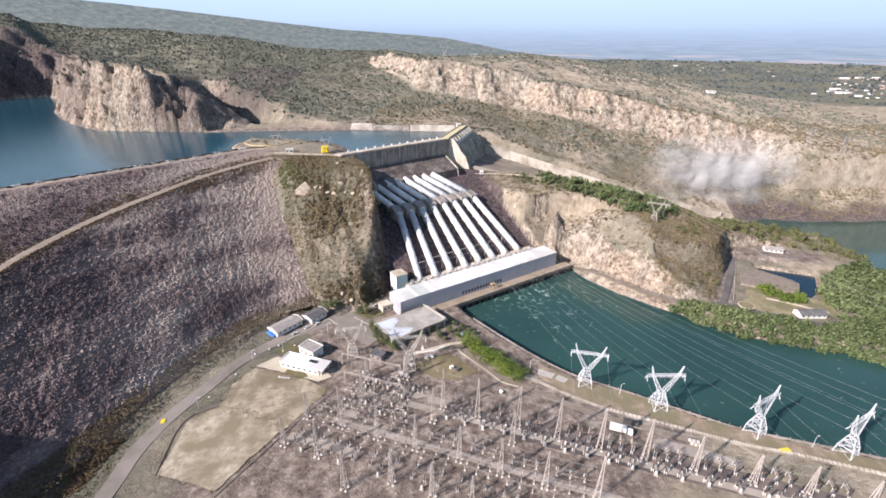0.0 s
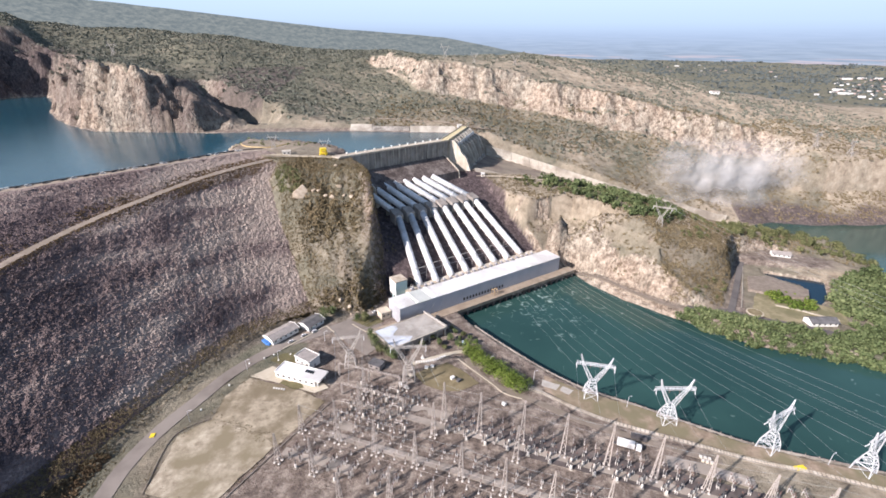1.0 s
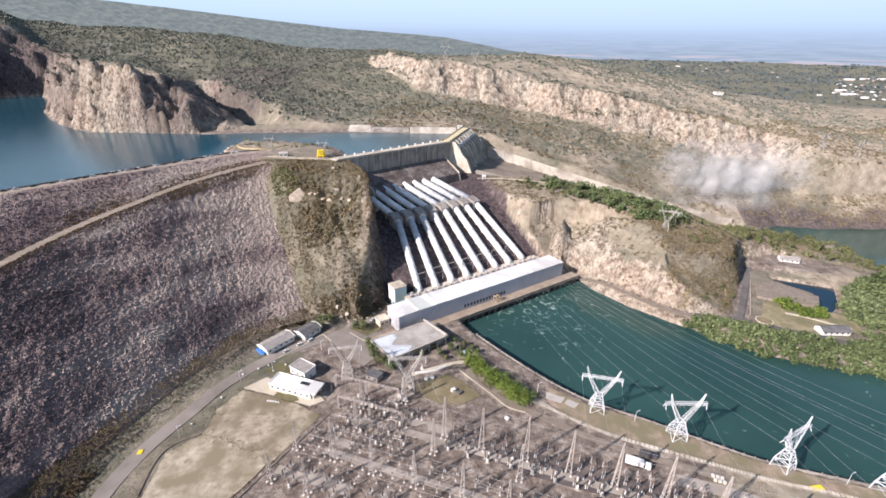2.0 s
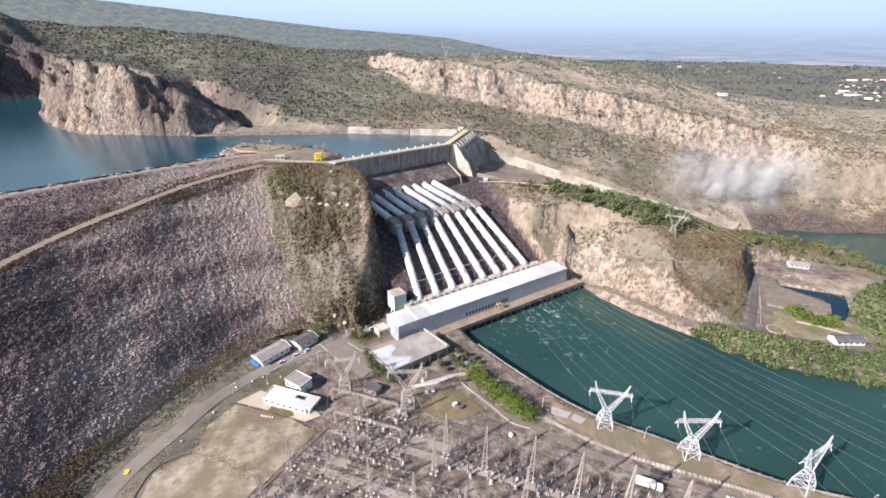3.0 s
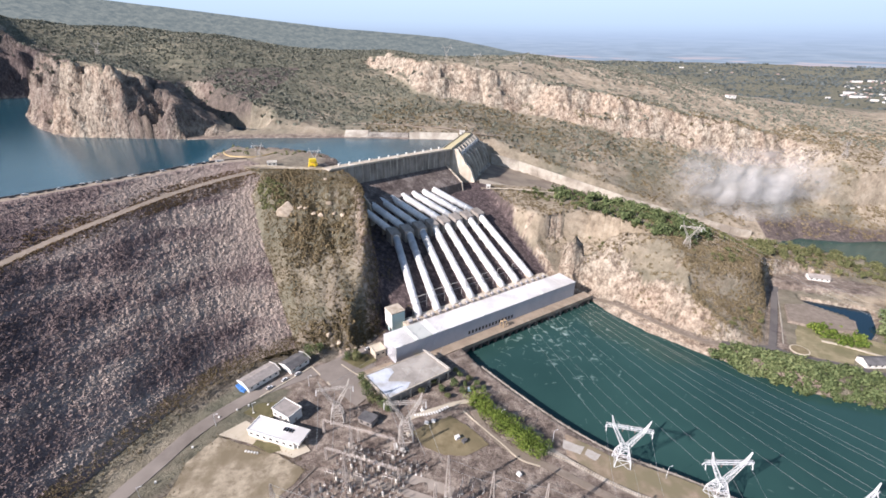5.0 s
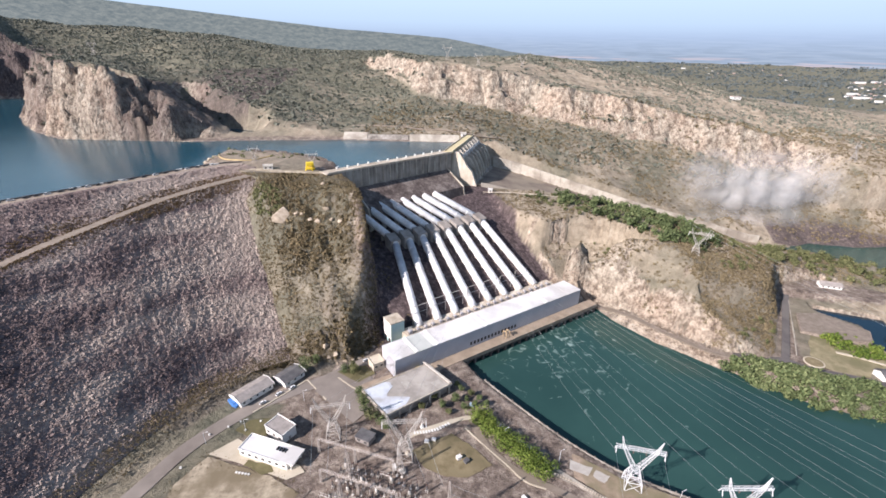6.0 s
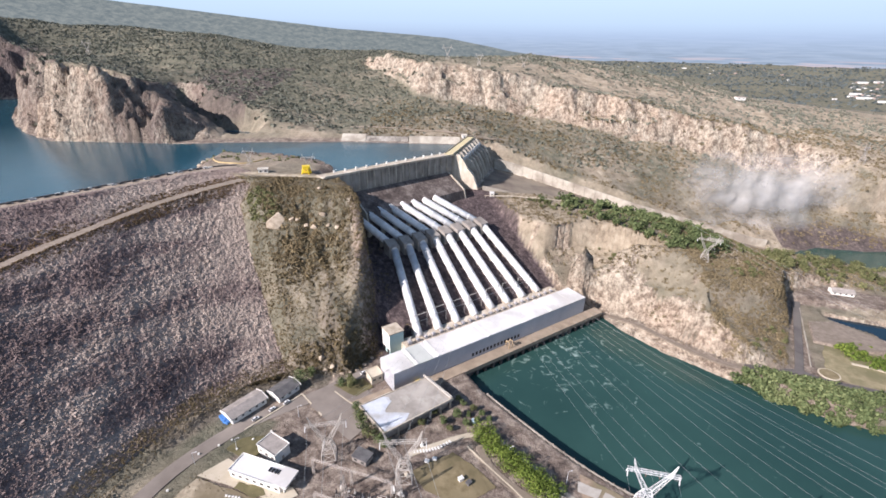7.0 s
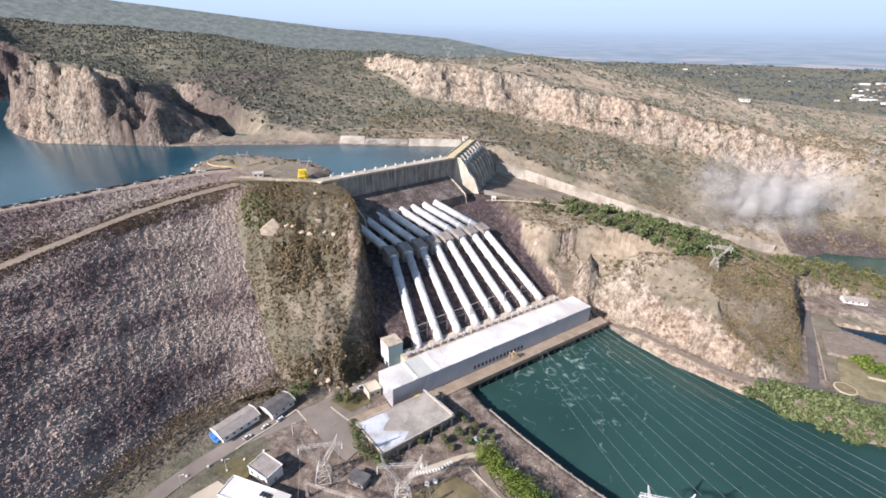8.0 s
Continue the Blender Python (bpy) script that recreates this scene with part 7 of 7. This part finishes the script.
def wire(p, q, drop, r=0.036, label="pale overhead conductor across the river"):
    s = Shape().tube(sag(p, q, drop), r, 4, False)
    tagged(s.make("overhead_wire", M_wire), label, "wire", "overhead wires")


for k, ((x, y, a), p0) in enumerate(zip(TOWERS, (112, 134, 152, 164, 172))):
    ca, sa = math.cos(radians(a)), math.sin(radians(a))
    for j in (-1, 0, 1):
        s0 = ph(p0 + 4.2 * j, -0.6)
        e = (x + ca * 11.2 * j, y + sa * 11.2 * j, 28.8)
        wire((*s0, 17.0), e, 3.5)
        f = (x + ca * 10 * j - 6 + sa * 40 * 0.6, y + sa * 10 * j - 46, 33)
        wire(e, f, 2.0)
for j in range(3):
    wire((202 + 9 * j, 452 - 12 * j, 74), (380 + 8 * j, 200 + 22 * j, 34), 10.0, 0.05)
    wire((-67 + 9 * (j - 1), 260 + 2 * (j - 1), 29.4), (-64 + 8 * j, 214 - 2 * j, 33), 1.5, 0.06)
    wire((-25.2 + 9 * (j - 1), 248 + (j - 1), 33.5), (-20 + 8 * j, 215 - 2 * j, 33), 1.5, 0.06)
    wire((-67 + 9 * (j - 1), 260 + 2 * (j - 1), 29.4), (*ph(12 + 7 * j, 10), 23), 2.5, 0.06)
    wire((-25.2 + 9 * (j - 1), 248 + (j - 1), 33.5), (*ph(40 + 7 * j, 10), 23), 2.5, 0.06)
for row in (row_a, row_b):
    for k in range(len(row) - 1):
        (x0, y0, h0), (x1, y1, h1) = row[k], row[k + 1]
        for dz in (0.0, 6.0):
            wire((x0, y0, 7 + min(h0, h1) - 1.5 - dz), (x1, y1, 7 + min(h0, h1) - 1.5 - dz), 1.0, 0.05, "thin bus wire strung between the masts")


# foliage
rng = np.random.default_rng(5)


def leaf_cloud(n, rx, rz, size, seed):
    """Crown of n leaf clumps round the origin: an uneven shell of small bent cards."""
    r = np.random.default_rng(seed)
    lobes = r.normal(0, 1, (7, 3))
    lobes /= np.linalg.norm(lobes, axis=1)[:, None]
    lobes = lobes * [rx * 0.5, rx * 0.5, rz * 0.45]
    d = r.normal(0, 1, (n, 3))
    d /= np.linalg.norm(d, axis=1)[:, None]
    c = lobes[r.integers(0, 7, n)] + d * (np.array([rx, rx, rz]) * 0.55) * r.uniform(0.7, 1.05, (n, 1))
    a = r.normal(0, 1, (n, 3)) + d * 0.2
    a -= (a * d).sum(1)[:, None] * d * 0.6
    a /= np.linalg.norm(a, axis=1)[:, None]
    b = np.cross(a, d + r.normal(0, 0.35, (n, 3)))
    b /= np.linalg.norm(b, axis=1)[:, None] + 1e-6
    s = size * r.uniform(0.6, 1.3, (n, 1))
    v = np.stack([c - a * s, c - b * s * 0.8 + d * s * 0.2, c + a * s, c + b * s * 0.8 + d * s * 0.2], 1)
    return v.reshape(-1, 3)


def scatter(name, pts, scales, clouds, material, label, category):
    """Many plants in one object of uncountable stuff."""
    out = []
    for k, (p, s) in enumerate(zip(pts, scales)):
        cl = clouds[k % len(clouds)]
        a = rng.uniform(0, 2 * math.pi)
        ca, sa = math.cos(a), math.sin(a)
        q = cl * s
        out.append(np.stack([q[:, 0] * ca - q[:, 1] * sa + p[0], q[:, 0] * sa + q[:, 1] * ca + p[1], q[:, 2] + p[2]], 1))
    v = np.concatenate(out)
    f = np.arange(len(v)).reshape(-1, 4)
    return tagged(array_mesh(name, v, f, material), label, category, kind="stuff")


def sow(n, x0, x1, y0, y1, keep):
    """Random ground points kept where keep(x, y, z, slope) allows."""
    x, y = rng.uniform(x0, x1, n), rng.uniform(y0, y1, n)
    z = land(x, y)
    sl = np.hypot(land(x + 2, y) - z, land(x, y + 2) - z) / 2
    ok = keep(x, y, z, sl)
    return np.stack([x, y, z], 1)[ok]


bush_far = [leaf_cloud(9, 1.0, 0.8, 0.62, s) for s in range(5)]
bush_near = [leaf_cloud(26, 1.0, 0.85, 0.36, 20 + s) for s in range(5)]
crown = [leaf_cloud(110, 1.0, 0.85, 0.19, 40 + s) for s in range(5)]


def dry_land(x, y):
    return (area_dist(LAKE, x, y) > 10) & (area_dist(RIVER, x, y) > 4) & (area_dist(CHUTE, x, y) > 5)


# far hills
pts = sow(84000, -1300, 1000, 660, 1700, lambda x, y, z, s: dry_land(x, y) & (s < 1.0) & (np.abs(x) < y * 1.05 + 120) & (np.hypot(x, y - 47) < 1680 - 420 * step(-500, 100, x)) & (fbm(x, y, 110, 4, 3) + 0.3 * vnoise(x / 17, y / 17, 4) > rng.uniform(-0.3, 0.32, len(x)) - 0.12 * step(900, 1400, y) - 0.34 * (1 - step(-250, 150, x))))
scatter("hill_scrub", pts - [0, 0, 0.3], rng.uniform(1.0, 3.4, len(pts)) * (1 + 0.4 * step(900, 1800, pts[:, 1])), bush_far, M_scrub, "grey green haze tinted scrub scattered over the dry hills", "scrub")
# scrub on the apron under the rock cut, the shoulder and the spur
pts = sow(24000, -120, 760, 560, 800, lambda x, y, z, s: dry_land(x, y) & (s < np.where(x > 380, 1.9, 1.1)) & (vnoise(x / 25, y / 25, 5) > rng.uniform(-0.45, 0.5, len(x))))
scatter("slope_scrub", pts - [0, 0, 0.2], rng.uniform(0.9, 2.6, len(pts)), bush_near[:3], M_scrub_brown, "brownish scrub on the slope below the rock cut", "scrub")
pts = sow(27000, 40, 420, 350, 560, lambda x, y, z, s: dry_land(x, y) & (s < 2.2) & (area_dist(YARD, x, y) > np.where((x + (y - 400) * 0.5 > 190) | (rng.random(len(x)) < 0.4), 4, 17)) & (area_dist(BAY, x, y) > 6) & (vnoise(x / 20, y / 20, 6) > rng.uniform(-0.5, 0.5, len(x))))
scatter("shoulder_scrub", pts - [0, 0, 0.2], rng.uniform(0.5, 1.9, len(pts)), bush_near, M_scrub_brown, "dry scrub on the rock shoulder above the river", "scrub")
pts = sow(16000, 190, 312, 345, 480, lambda x, y, z, s: (z > 8.5) & (s < 3.2) & (line_dist(SIDE_ROAD, x, y) > 6) & (vnoise(x / 12, y / 12, 21) + 0.4 * vnoise(x / 5, y / 5, 22) > rng.uniform(-0.6, 0.5, len(x))))
scatter("cutting_scrub", pts - [0, 0, 0.2], rng.uniform(0.5, 1.7, len(pts)), bush_near, M_scrub_brown, "dry brown scrub above the side road", "scrub")
pts = sow(34000, -190, -50, 318, 460, lambda x, y, z, s: (((x + 176) * 139 + (y - 455) * 72) / 156.5 > -10 + 22 * fbm(x, y, 24, 3, 19)) & (area_dist(BAY, x, y) > 2) & (area_dist(YARD, x, y) > 1) & (vnoise(x / 30, y / 30, 8) + 0.5 * vnoise(x / 9, y / 9, 8) > rng.uniform(-0.9, 0.4, len(x))))
scatter("spur_scrub", pts - [0, 0, 0.25], rng.uniform(0.35, 1.2, len(pts)), bush_near, M_scrub_brown, "brown scrub and grass tufts covering the rock spur", "scrub")
pts = sow(20000, -185, -50, 318, 460, lambda x, y, z, s: (((x + 176) * 139 + (y - 455) * 72) / 156.5 > 4) & (area_dist(BAY, x, y) > 3) & (area_dist(YARD, x, y) > 2) & (fbm(x, y, 30, 4, 18) > rng.uniform(-0.16, 0.40, len(x))))
scatter("spur_bushes", pts - [0, 0, 0.2], rng.uniform(0.6, 1.2, len(pts)) * (1 + 1.9 * rng.random(len(pts)) ** 3), bush_near, M_scrub_olive, "dark olive bushes in patches on the rock spur", "bushes")
pts = sow(1500, -172, -132, 404, 440, lambda x, y, z, s: (area_dist([(-166, 430), (-150, 424), (-138, 412), (-146, 408), (-158, 416)], x, y) < 3) & (rng.random(len(x)) < 0.5))
scatter("spur_thicket", pts, rng.uniform(0.8, 2.3, len(pts)), bush_near, M_leaf_olive, "green bushes at the top of the rock spur", "bushes")
pts = sow(2500, -105, -30, 330, 470, lambda x, y, z, s: (area_dist(BAY, x, y) < 14) & (area_dist(BAY, x, y) > -12) & (x < 25 - (y - 395) * 0.76 - 30) & (vnoise(x / 14, y / 14, 9) > rng.uniform(-0.2, 0.6, len(x))))
scatter("cliff_scrub", pts - [0, 0, 0.2], rng.uniform(0.7, 1.7, len(pts)), bush_near, M_scrub_olive, "dark scrub on the shaded cliff beside the penstocks", "scrub")
# toe of the embankment
pts = sow(52000, -215, -90, 120, 335, lambda x, y, z, s: (line_dist([(p[0], p[1]) for p in TOE], x, y) < 3 + 11 * rng.random(len(x))) & (vnoise(x / 12, y / 12, 10) > rng.uniform(-0.6, 0.4, len(x))))
pts[:, 2] = 7.0 + np.clip(line_dist([(-166, 150), (-167, 171), (-161, 206), (-146, 246), (-119, 282), (-84, 307)], pts[:, 0], pts[:, 1]) - 9, 0, 12) * 0.45
extra = sow(3000, -212, -172, 100, 188, lambda x, y, z, s: (area_dist([(-212, 100), (-190, 165), (-184, 186), (-174, 186), (-173, 150), (-172, 100)], x, y) < 0))
pts = np.concatenate([pts, extra])
scatter("berm_weeds", VERGE, rng.uniform(0.3, 0.9, len(VERGE)), bush_near[:2], M_scrub_rust, "dark brown weeds along the haul road on the dam", "weeds")
scatter("verge_scrub", pts, rng.uniform(0.2, 0.65, len(pts)), bush_near, M_scrub_olive, "brown and olive weeds along the foot of the embankment", "scrub")
LOT_EDGE = [(-113, 150), (-98, 181), (-94, 190), (-101, 194), (-137, 208), (-151, 194), (-147, 159)]
LOT_EDGE2 = [(-137, 209.5), (-100, 195.5), (-92.5, 191.5), (-75, 224), (-92, 233), (-112, 238), (-130, 243), (-139, 226)]
pts = sow(14000, -165, -70, 140, 262, lambda x, y, z, s: (np.minimum(line_dist(LOT_EDGE, x, y, True), line_dist(LOT_EDGE2, x, y, True)) < 5.5 * rng.random(len(x)) ** 2) & (vnoise(x / 8, y / 8, 16) > rng.uniform(-0.5, 0.4, len(x))))
pts[:, 2] = 7.35
scatter("lot_weeds", pts, rng.uniform(0.15, 0.5, len(pts)), bush_near, M_scrub_brown, "dry weeds along the edges of the sandy lots", "weeds")
# woods
def wood(name, n, poly, lo, hi, material, label, seed):
    xs, ys = [p[0] for p in poly], [p[1] for p in poly]
    pts = sow(n, min(xs), max(xs), min(ys), max(ys), lambda x, y, z, s: (area_dist(poly, x, y) < 0) & (z > -2.0))
    sc = lo + (hi - lo) * rng.random(len(pts)) ** 1.7
    scatter(name, np.maximum(pts, [-9e9, -9e9, 0.2]) + np.stack([0 * sc, 0 * sc, 0.55 * sc], 1), sc, crown, material, label, "trees")


BANKWOOD = [(192, 336), (203, 322), (211, 314), (239, 297), (273, 285), (310, 272), (334, 262), (418, 234), (450, 300), (380, 330), (330, 322), (300, 306), (286, 314), (262, 326), (236, 334), (205, 345)]
wood("river_wood", 3300, BANKWOOD, 1.5, 5.6, M_leaf, "dense green trees along the river bank", 1)
wood("point_wood", 1300, [(332, 352), (350, 372), (372, 399), (394, 413), (420, 412), (449, 392), (470, 330), (420, 300), (345, 326), (330, 338)], 2.0, 7.0, M_leaf, "dense green trees on the river point", 2)
wood("chute_wood", 430, [(82, 545), (130, 550), (200, 535), (243, 482), (242, 450), (222, 432), (198, 430), (176, 442), (157, 472), (135, 488), (104, 520)], 2.0, 6.6, M_leaf, "green thicket beside the spillway chute", 3)
wood("thicket_edge", 480, [(70, 530), (104, 545), (180, 515), (250, 500), (315, 468), (262, 430), (236, 404), (215, 412), (180, 440), (120, 490)], 1.2, 3.4, M_leaf_olive, "olive bushes round the green thicket", 7)
wood("bank_wood", 260, [(300, 470), (352, 462), (400, 452), (440, 430), (452, 470), (450, 518), (400, 545), (350, 540), (310, 510)], 2.4, 5.4, M_leaf_olive, "olive green trees on the point above the second channel", 4)
wood("garden_trees", 46, [(286, 366), (292, 375), (308, 374), (320, 366), (314, 348), (302, 342), (292, 347)], 2.2, 5.2, M_leaf_bright, "bright yellow green garden trees", 5)
wood("roadside_trees", 60, [(205, 352), (236, 350), (252, 372), (262, 388), (250, 390), (226, 368)], 1.2, 2.6, M_leaf_olive, "olive trees below the road cutting", 6)


def tree(x, y, r, material, label, group="", seed=0, h=None):
    z = 7.0
    ob = thing("tree", x, y, z, label, "tree", group)
    h = h or r * 1.3
    s = Shape().tube([(x, y, z - 0.5), (x + 0.1, y, z + h * 0.5), (x - 0.1, y + 0.1, z + h)], [0.32, 0.24, 0.12], 7)
    for k in range(4):
        a = k * 1.6 + seed
        s.tube([(x, y, z + h * (0.45 + 0.1 * k)), (x + math.cos(a) * r * 0.6, y + math.sin(a) * r * 0.6, z + h * (0.75 + 0.12 * k))], [0.16, 0.06], 5)
    s.make("trunk", M_trunk, ob)
    v = leaf_cloud(420, r, r * 0.9, 0.42, 100 + seed) + [x, y, z + h]
    c = array_mesh("crown", v, np.arange(len(v)).reshape(-1, 4), material)
    c.parent = ob
    c.matrix_parent_inverse = ob.matrix_world.inverted()
    return ob


for k in range(26):
    t = (k % 13) / 12
    tree(13.0 + 34 * t + (k // 13) * 3.6 + rng.uniform(-1.2, 1.2), 275.5 - 37 * t - 2 * math.sin(t * 3.1) + (k // 13) * 3.4 + rng.uniform(-1.2, 1.2), rng.uniform(4.8, 6.6), M_leaf_bright, "bright green bushy tree in a dense hedge row", "hedge row trees", k, 4.4)
for k, (x, y, r) in enumerate([(-55, 286, 4.6), (-53.5, 280.5, 5.0), (-50.5, 275.5, 4.8), (-46.5, 271.5, 5.0), (-41.5, 269, 4.6), (-58, 291, 4.0), (-66, 312, 4.2), (-37, 266.5, 3.6), (-72, 313, 4.0), (-68, 317, 3.4), (-98, 315, 6.2), (-94, 320, 4.6), (-12, 292, 3.0), (-6, 285, 3.0), (2, 290, 3.2), (-18, 283, 2.6), (8, 284, 3.0), (6, 300, 2.2), (12, 296, 2.4), (17, 292, 2.0), (9, 291, 1.8), (3, 304, 2.0), (14, 287, 2.2), (21, 288, 2.0), (-2, 280, 2.0)]):
    tree(x, y, r, M_leaf if k % 3 else M_leaf_olive, "rounded green tree beside the yard buildings", "yard trees", 30 + k)
pts = sow(90, -255, -112, 470, 566, lambda x, y, z, s: (area_dist(KNOLL, x, y) < -3) & (y > 515))
scatter("knoll_scrub", pts, rng.uniform(1.5, 3.4, len(pts)), bush_near, M_leaf_olive, "small trees and scrub on the lakeside knoll", "scrub")

# far village
s = Shape()
white = Shape()
for k in range(78):
    az_, d_ = radians(rng.uniform(38.6, 43.5)), rng.choice([2230, 2320, 2480, 2680]) + rng.normal(0, 45)
    if k > 62:
        az_, d_ = radians(rng.uniform(20, 34)), rng.uniform(2650, 3150)
    x, y = d_ * math.sin(az_), 47 + d_ * math.cos(az_)
    z = ground_z(x, y)
    (white if k % 3 == 0 else s).box((x, y, z + 1), (rng.uniform(7, 13), rng.uniform(6, 9), 4), rng.uniform(0, 3))
tagged(s.make("village", M_tile), "far village houses with reddish roofs among trees", "village", kind="stuff")
tagged(white.make("village", M_white_wall), "far village houses with white walls among trees", "village", kind="stuff")
for x, y, lx in ((1472, 1855, 42), (1404, 1742, 36), (1700, 2120, 34), (1745, 2100, 30), (1790, 2070, 26), (1425, 1690, 22), (1310, 1745, 14), (1269, 2800, 22)):
    flat_house("warehouse", x, y, lx, lx * 0.34, -12, ground_z(x, y), 6, M_white_wall, M_roof_white, "long white warehouse in the far village", "warehouse", 3, False)
flat_house("hill_house", 509, 945, 16, 9, 5, ground_z(509, 945), 5, M_white_wall, M_tile, "lone white farmhouse on the hillside", "house", 2, False)
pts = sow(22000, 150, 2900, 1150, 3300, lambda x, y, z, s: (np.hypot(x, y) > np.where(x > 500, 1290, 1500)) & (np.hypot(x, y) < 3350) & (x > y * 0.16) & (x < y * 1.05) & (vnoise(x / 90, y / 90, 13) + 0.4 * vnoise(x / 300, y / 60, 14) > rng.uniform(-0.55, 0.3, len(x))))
scatter("far_wood", pts, rng.uniform(3.5, 7.5, len(pts)), bush_far, M_wood_far, "far woods on the plain, tinted blue green with haze", "trees")


# scrub at the embankment's far end
pts = sow(9000, -300, -176, 60, 182, lambda x, y, z, s: (z < 60) & (line_dist([(p[0], p[1]) for p in TOE], x, y) > 1) & (x > -330 + 0.2 * y) & (x < np.interp(y, [60, 118, 182], [-184, -184, -178])))
scatter("shaded_scrub", pts + [0, 0, 0.2], rng.uniform(0.4, 1.5, len(pts)), bush_near, M_scrub_rust, "rusty brown scrub at the foot of the side hill", "scrub")


# boulders on the spur and beside the road
def boulder(x, y, r, seed, label, flat_=0.7):
    z = ground_z(x, y)
    bm = bmesh.new()
    rs = random.Random(seed)
    for k in range(16):
        d = Vector((rs.gauss(0, 1), rs.gauss(0, 1), rs.gauss(0, 1))).normalized() * r * rs.uniform(0.75, 1.1)
        bm.verts.new((x + d.x, y + d.y * 0.8, z + r * (0.2 if r < 7 else -0.25) + d.z * flat_))
    hull = bmesh.ops.convex_hull(bm, input=bm.verts)
    bmesh.ops.delete(bm, geom=[g for g in hull["geom_interior"] if isinstance(g, bmesh.types.BMVert)], context="VERTS")
    bmesh.ops.bevel(bm, geom=bm.edges[:], offset=r * 0.06, segments=1, affect="EDGES")
    me = bpy.data.meshes.new("boulder")
    bm.to_mesh(me)
    bm.free()
    me.materials.append(M_boulder)
    return tagged(new("boulder", me), label, "rock")


M_boulder = mat("tan_boulder", (0.34, 0.27, 0.20), (0.54, 0.45, 0.35), 0.4, 0.95, 0.15, 0.8)
boulder(-139.7, 407, 9.5, 1, "pale tan rock outcrop on the scrubby spur", 1.0)
for k, (x, y, r) in enumerate([(-86, 325, 2.0), (-80, 323.5, 1.7), (-75, 325, 2.0), (-70, 327, 1.5), (-66, 330, 1.8), (-62, 336, 1.9), (-58, 343, 1.6), (-243, 500, 3.0), (-247, 515, 3.6), (-250, 530, 3.2), (-126, 405, 3.0), (-121, 404, 2.2), (-115, 404, 2.6), (-109, 403, 3.4), (-103, 409, 3.0), (-98, 404, 2.4), (-90, 401, 3.0), (-96, 322, 2.8), (-89, 329, 3.2), (-82, 327, 2.6), (-110, 430, 2.0)]):
    boulder(x, y, r, 3 + k, "broken tan rock at the foot of the cliff" if y < 350 else "pale rock on the dry slope")


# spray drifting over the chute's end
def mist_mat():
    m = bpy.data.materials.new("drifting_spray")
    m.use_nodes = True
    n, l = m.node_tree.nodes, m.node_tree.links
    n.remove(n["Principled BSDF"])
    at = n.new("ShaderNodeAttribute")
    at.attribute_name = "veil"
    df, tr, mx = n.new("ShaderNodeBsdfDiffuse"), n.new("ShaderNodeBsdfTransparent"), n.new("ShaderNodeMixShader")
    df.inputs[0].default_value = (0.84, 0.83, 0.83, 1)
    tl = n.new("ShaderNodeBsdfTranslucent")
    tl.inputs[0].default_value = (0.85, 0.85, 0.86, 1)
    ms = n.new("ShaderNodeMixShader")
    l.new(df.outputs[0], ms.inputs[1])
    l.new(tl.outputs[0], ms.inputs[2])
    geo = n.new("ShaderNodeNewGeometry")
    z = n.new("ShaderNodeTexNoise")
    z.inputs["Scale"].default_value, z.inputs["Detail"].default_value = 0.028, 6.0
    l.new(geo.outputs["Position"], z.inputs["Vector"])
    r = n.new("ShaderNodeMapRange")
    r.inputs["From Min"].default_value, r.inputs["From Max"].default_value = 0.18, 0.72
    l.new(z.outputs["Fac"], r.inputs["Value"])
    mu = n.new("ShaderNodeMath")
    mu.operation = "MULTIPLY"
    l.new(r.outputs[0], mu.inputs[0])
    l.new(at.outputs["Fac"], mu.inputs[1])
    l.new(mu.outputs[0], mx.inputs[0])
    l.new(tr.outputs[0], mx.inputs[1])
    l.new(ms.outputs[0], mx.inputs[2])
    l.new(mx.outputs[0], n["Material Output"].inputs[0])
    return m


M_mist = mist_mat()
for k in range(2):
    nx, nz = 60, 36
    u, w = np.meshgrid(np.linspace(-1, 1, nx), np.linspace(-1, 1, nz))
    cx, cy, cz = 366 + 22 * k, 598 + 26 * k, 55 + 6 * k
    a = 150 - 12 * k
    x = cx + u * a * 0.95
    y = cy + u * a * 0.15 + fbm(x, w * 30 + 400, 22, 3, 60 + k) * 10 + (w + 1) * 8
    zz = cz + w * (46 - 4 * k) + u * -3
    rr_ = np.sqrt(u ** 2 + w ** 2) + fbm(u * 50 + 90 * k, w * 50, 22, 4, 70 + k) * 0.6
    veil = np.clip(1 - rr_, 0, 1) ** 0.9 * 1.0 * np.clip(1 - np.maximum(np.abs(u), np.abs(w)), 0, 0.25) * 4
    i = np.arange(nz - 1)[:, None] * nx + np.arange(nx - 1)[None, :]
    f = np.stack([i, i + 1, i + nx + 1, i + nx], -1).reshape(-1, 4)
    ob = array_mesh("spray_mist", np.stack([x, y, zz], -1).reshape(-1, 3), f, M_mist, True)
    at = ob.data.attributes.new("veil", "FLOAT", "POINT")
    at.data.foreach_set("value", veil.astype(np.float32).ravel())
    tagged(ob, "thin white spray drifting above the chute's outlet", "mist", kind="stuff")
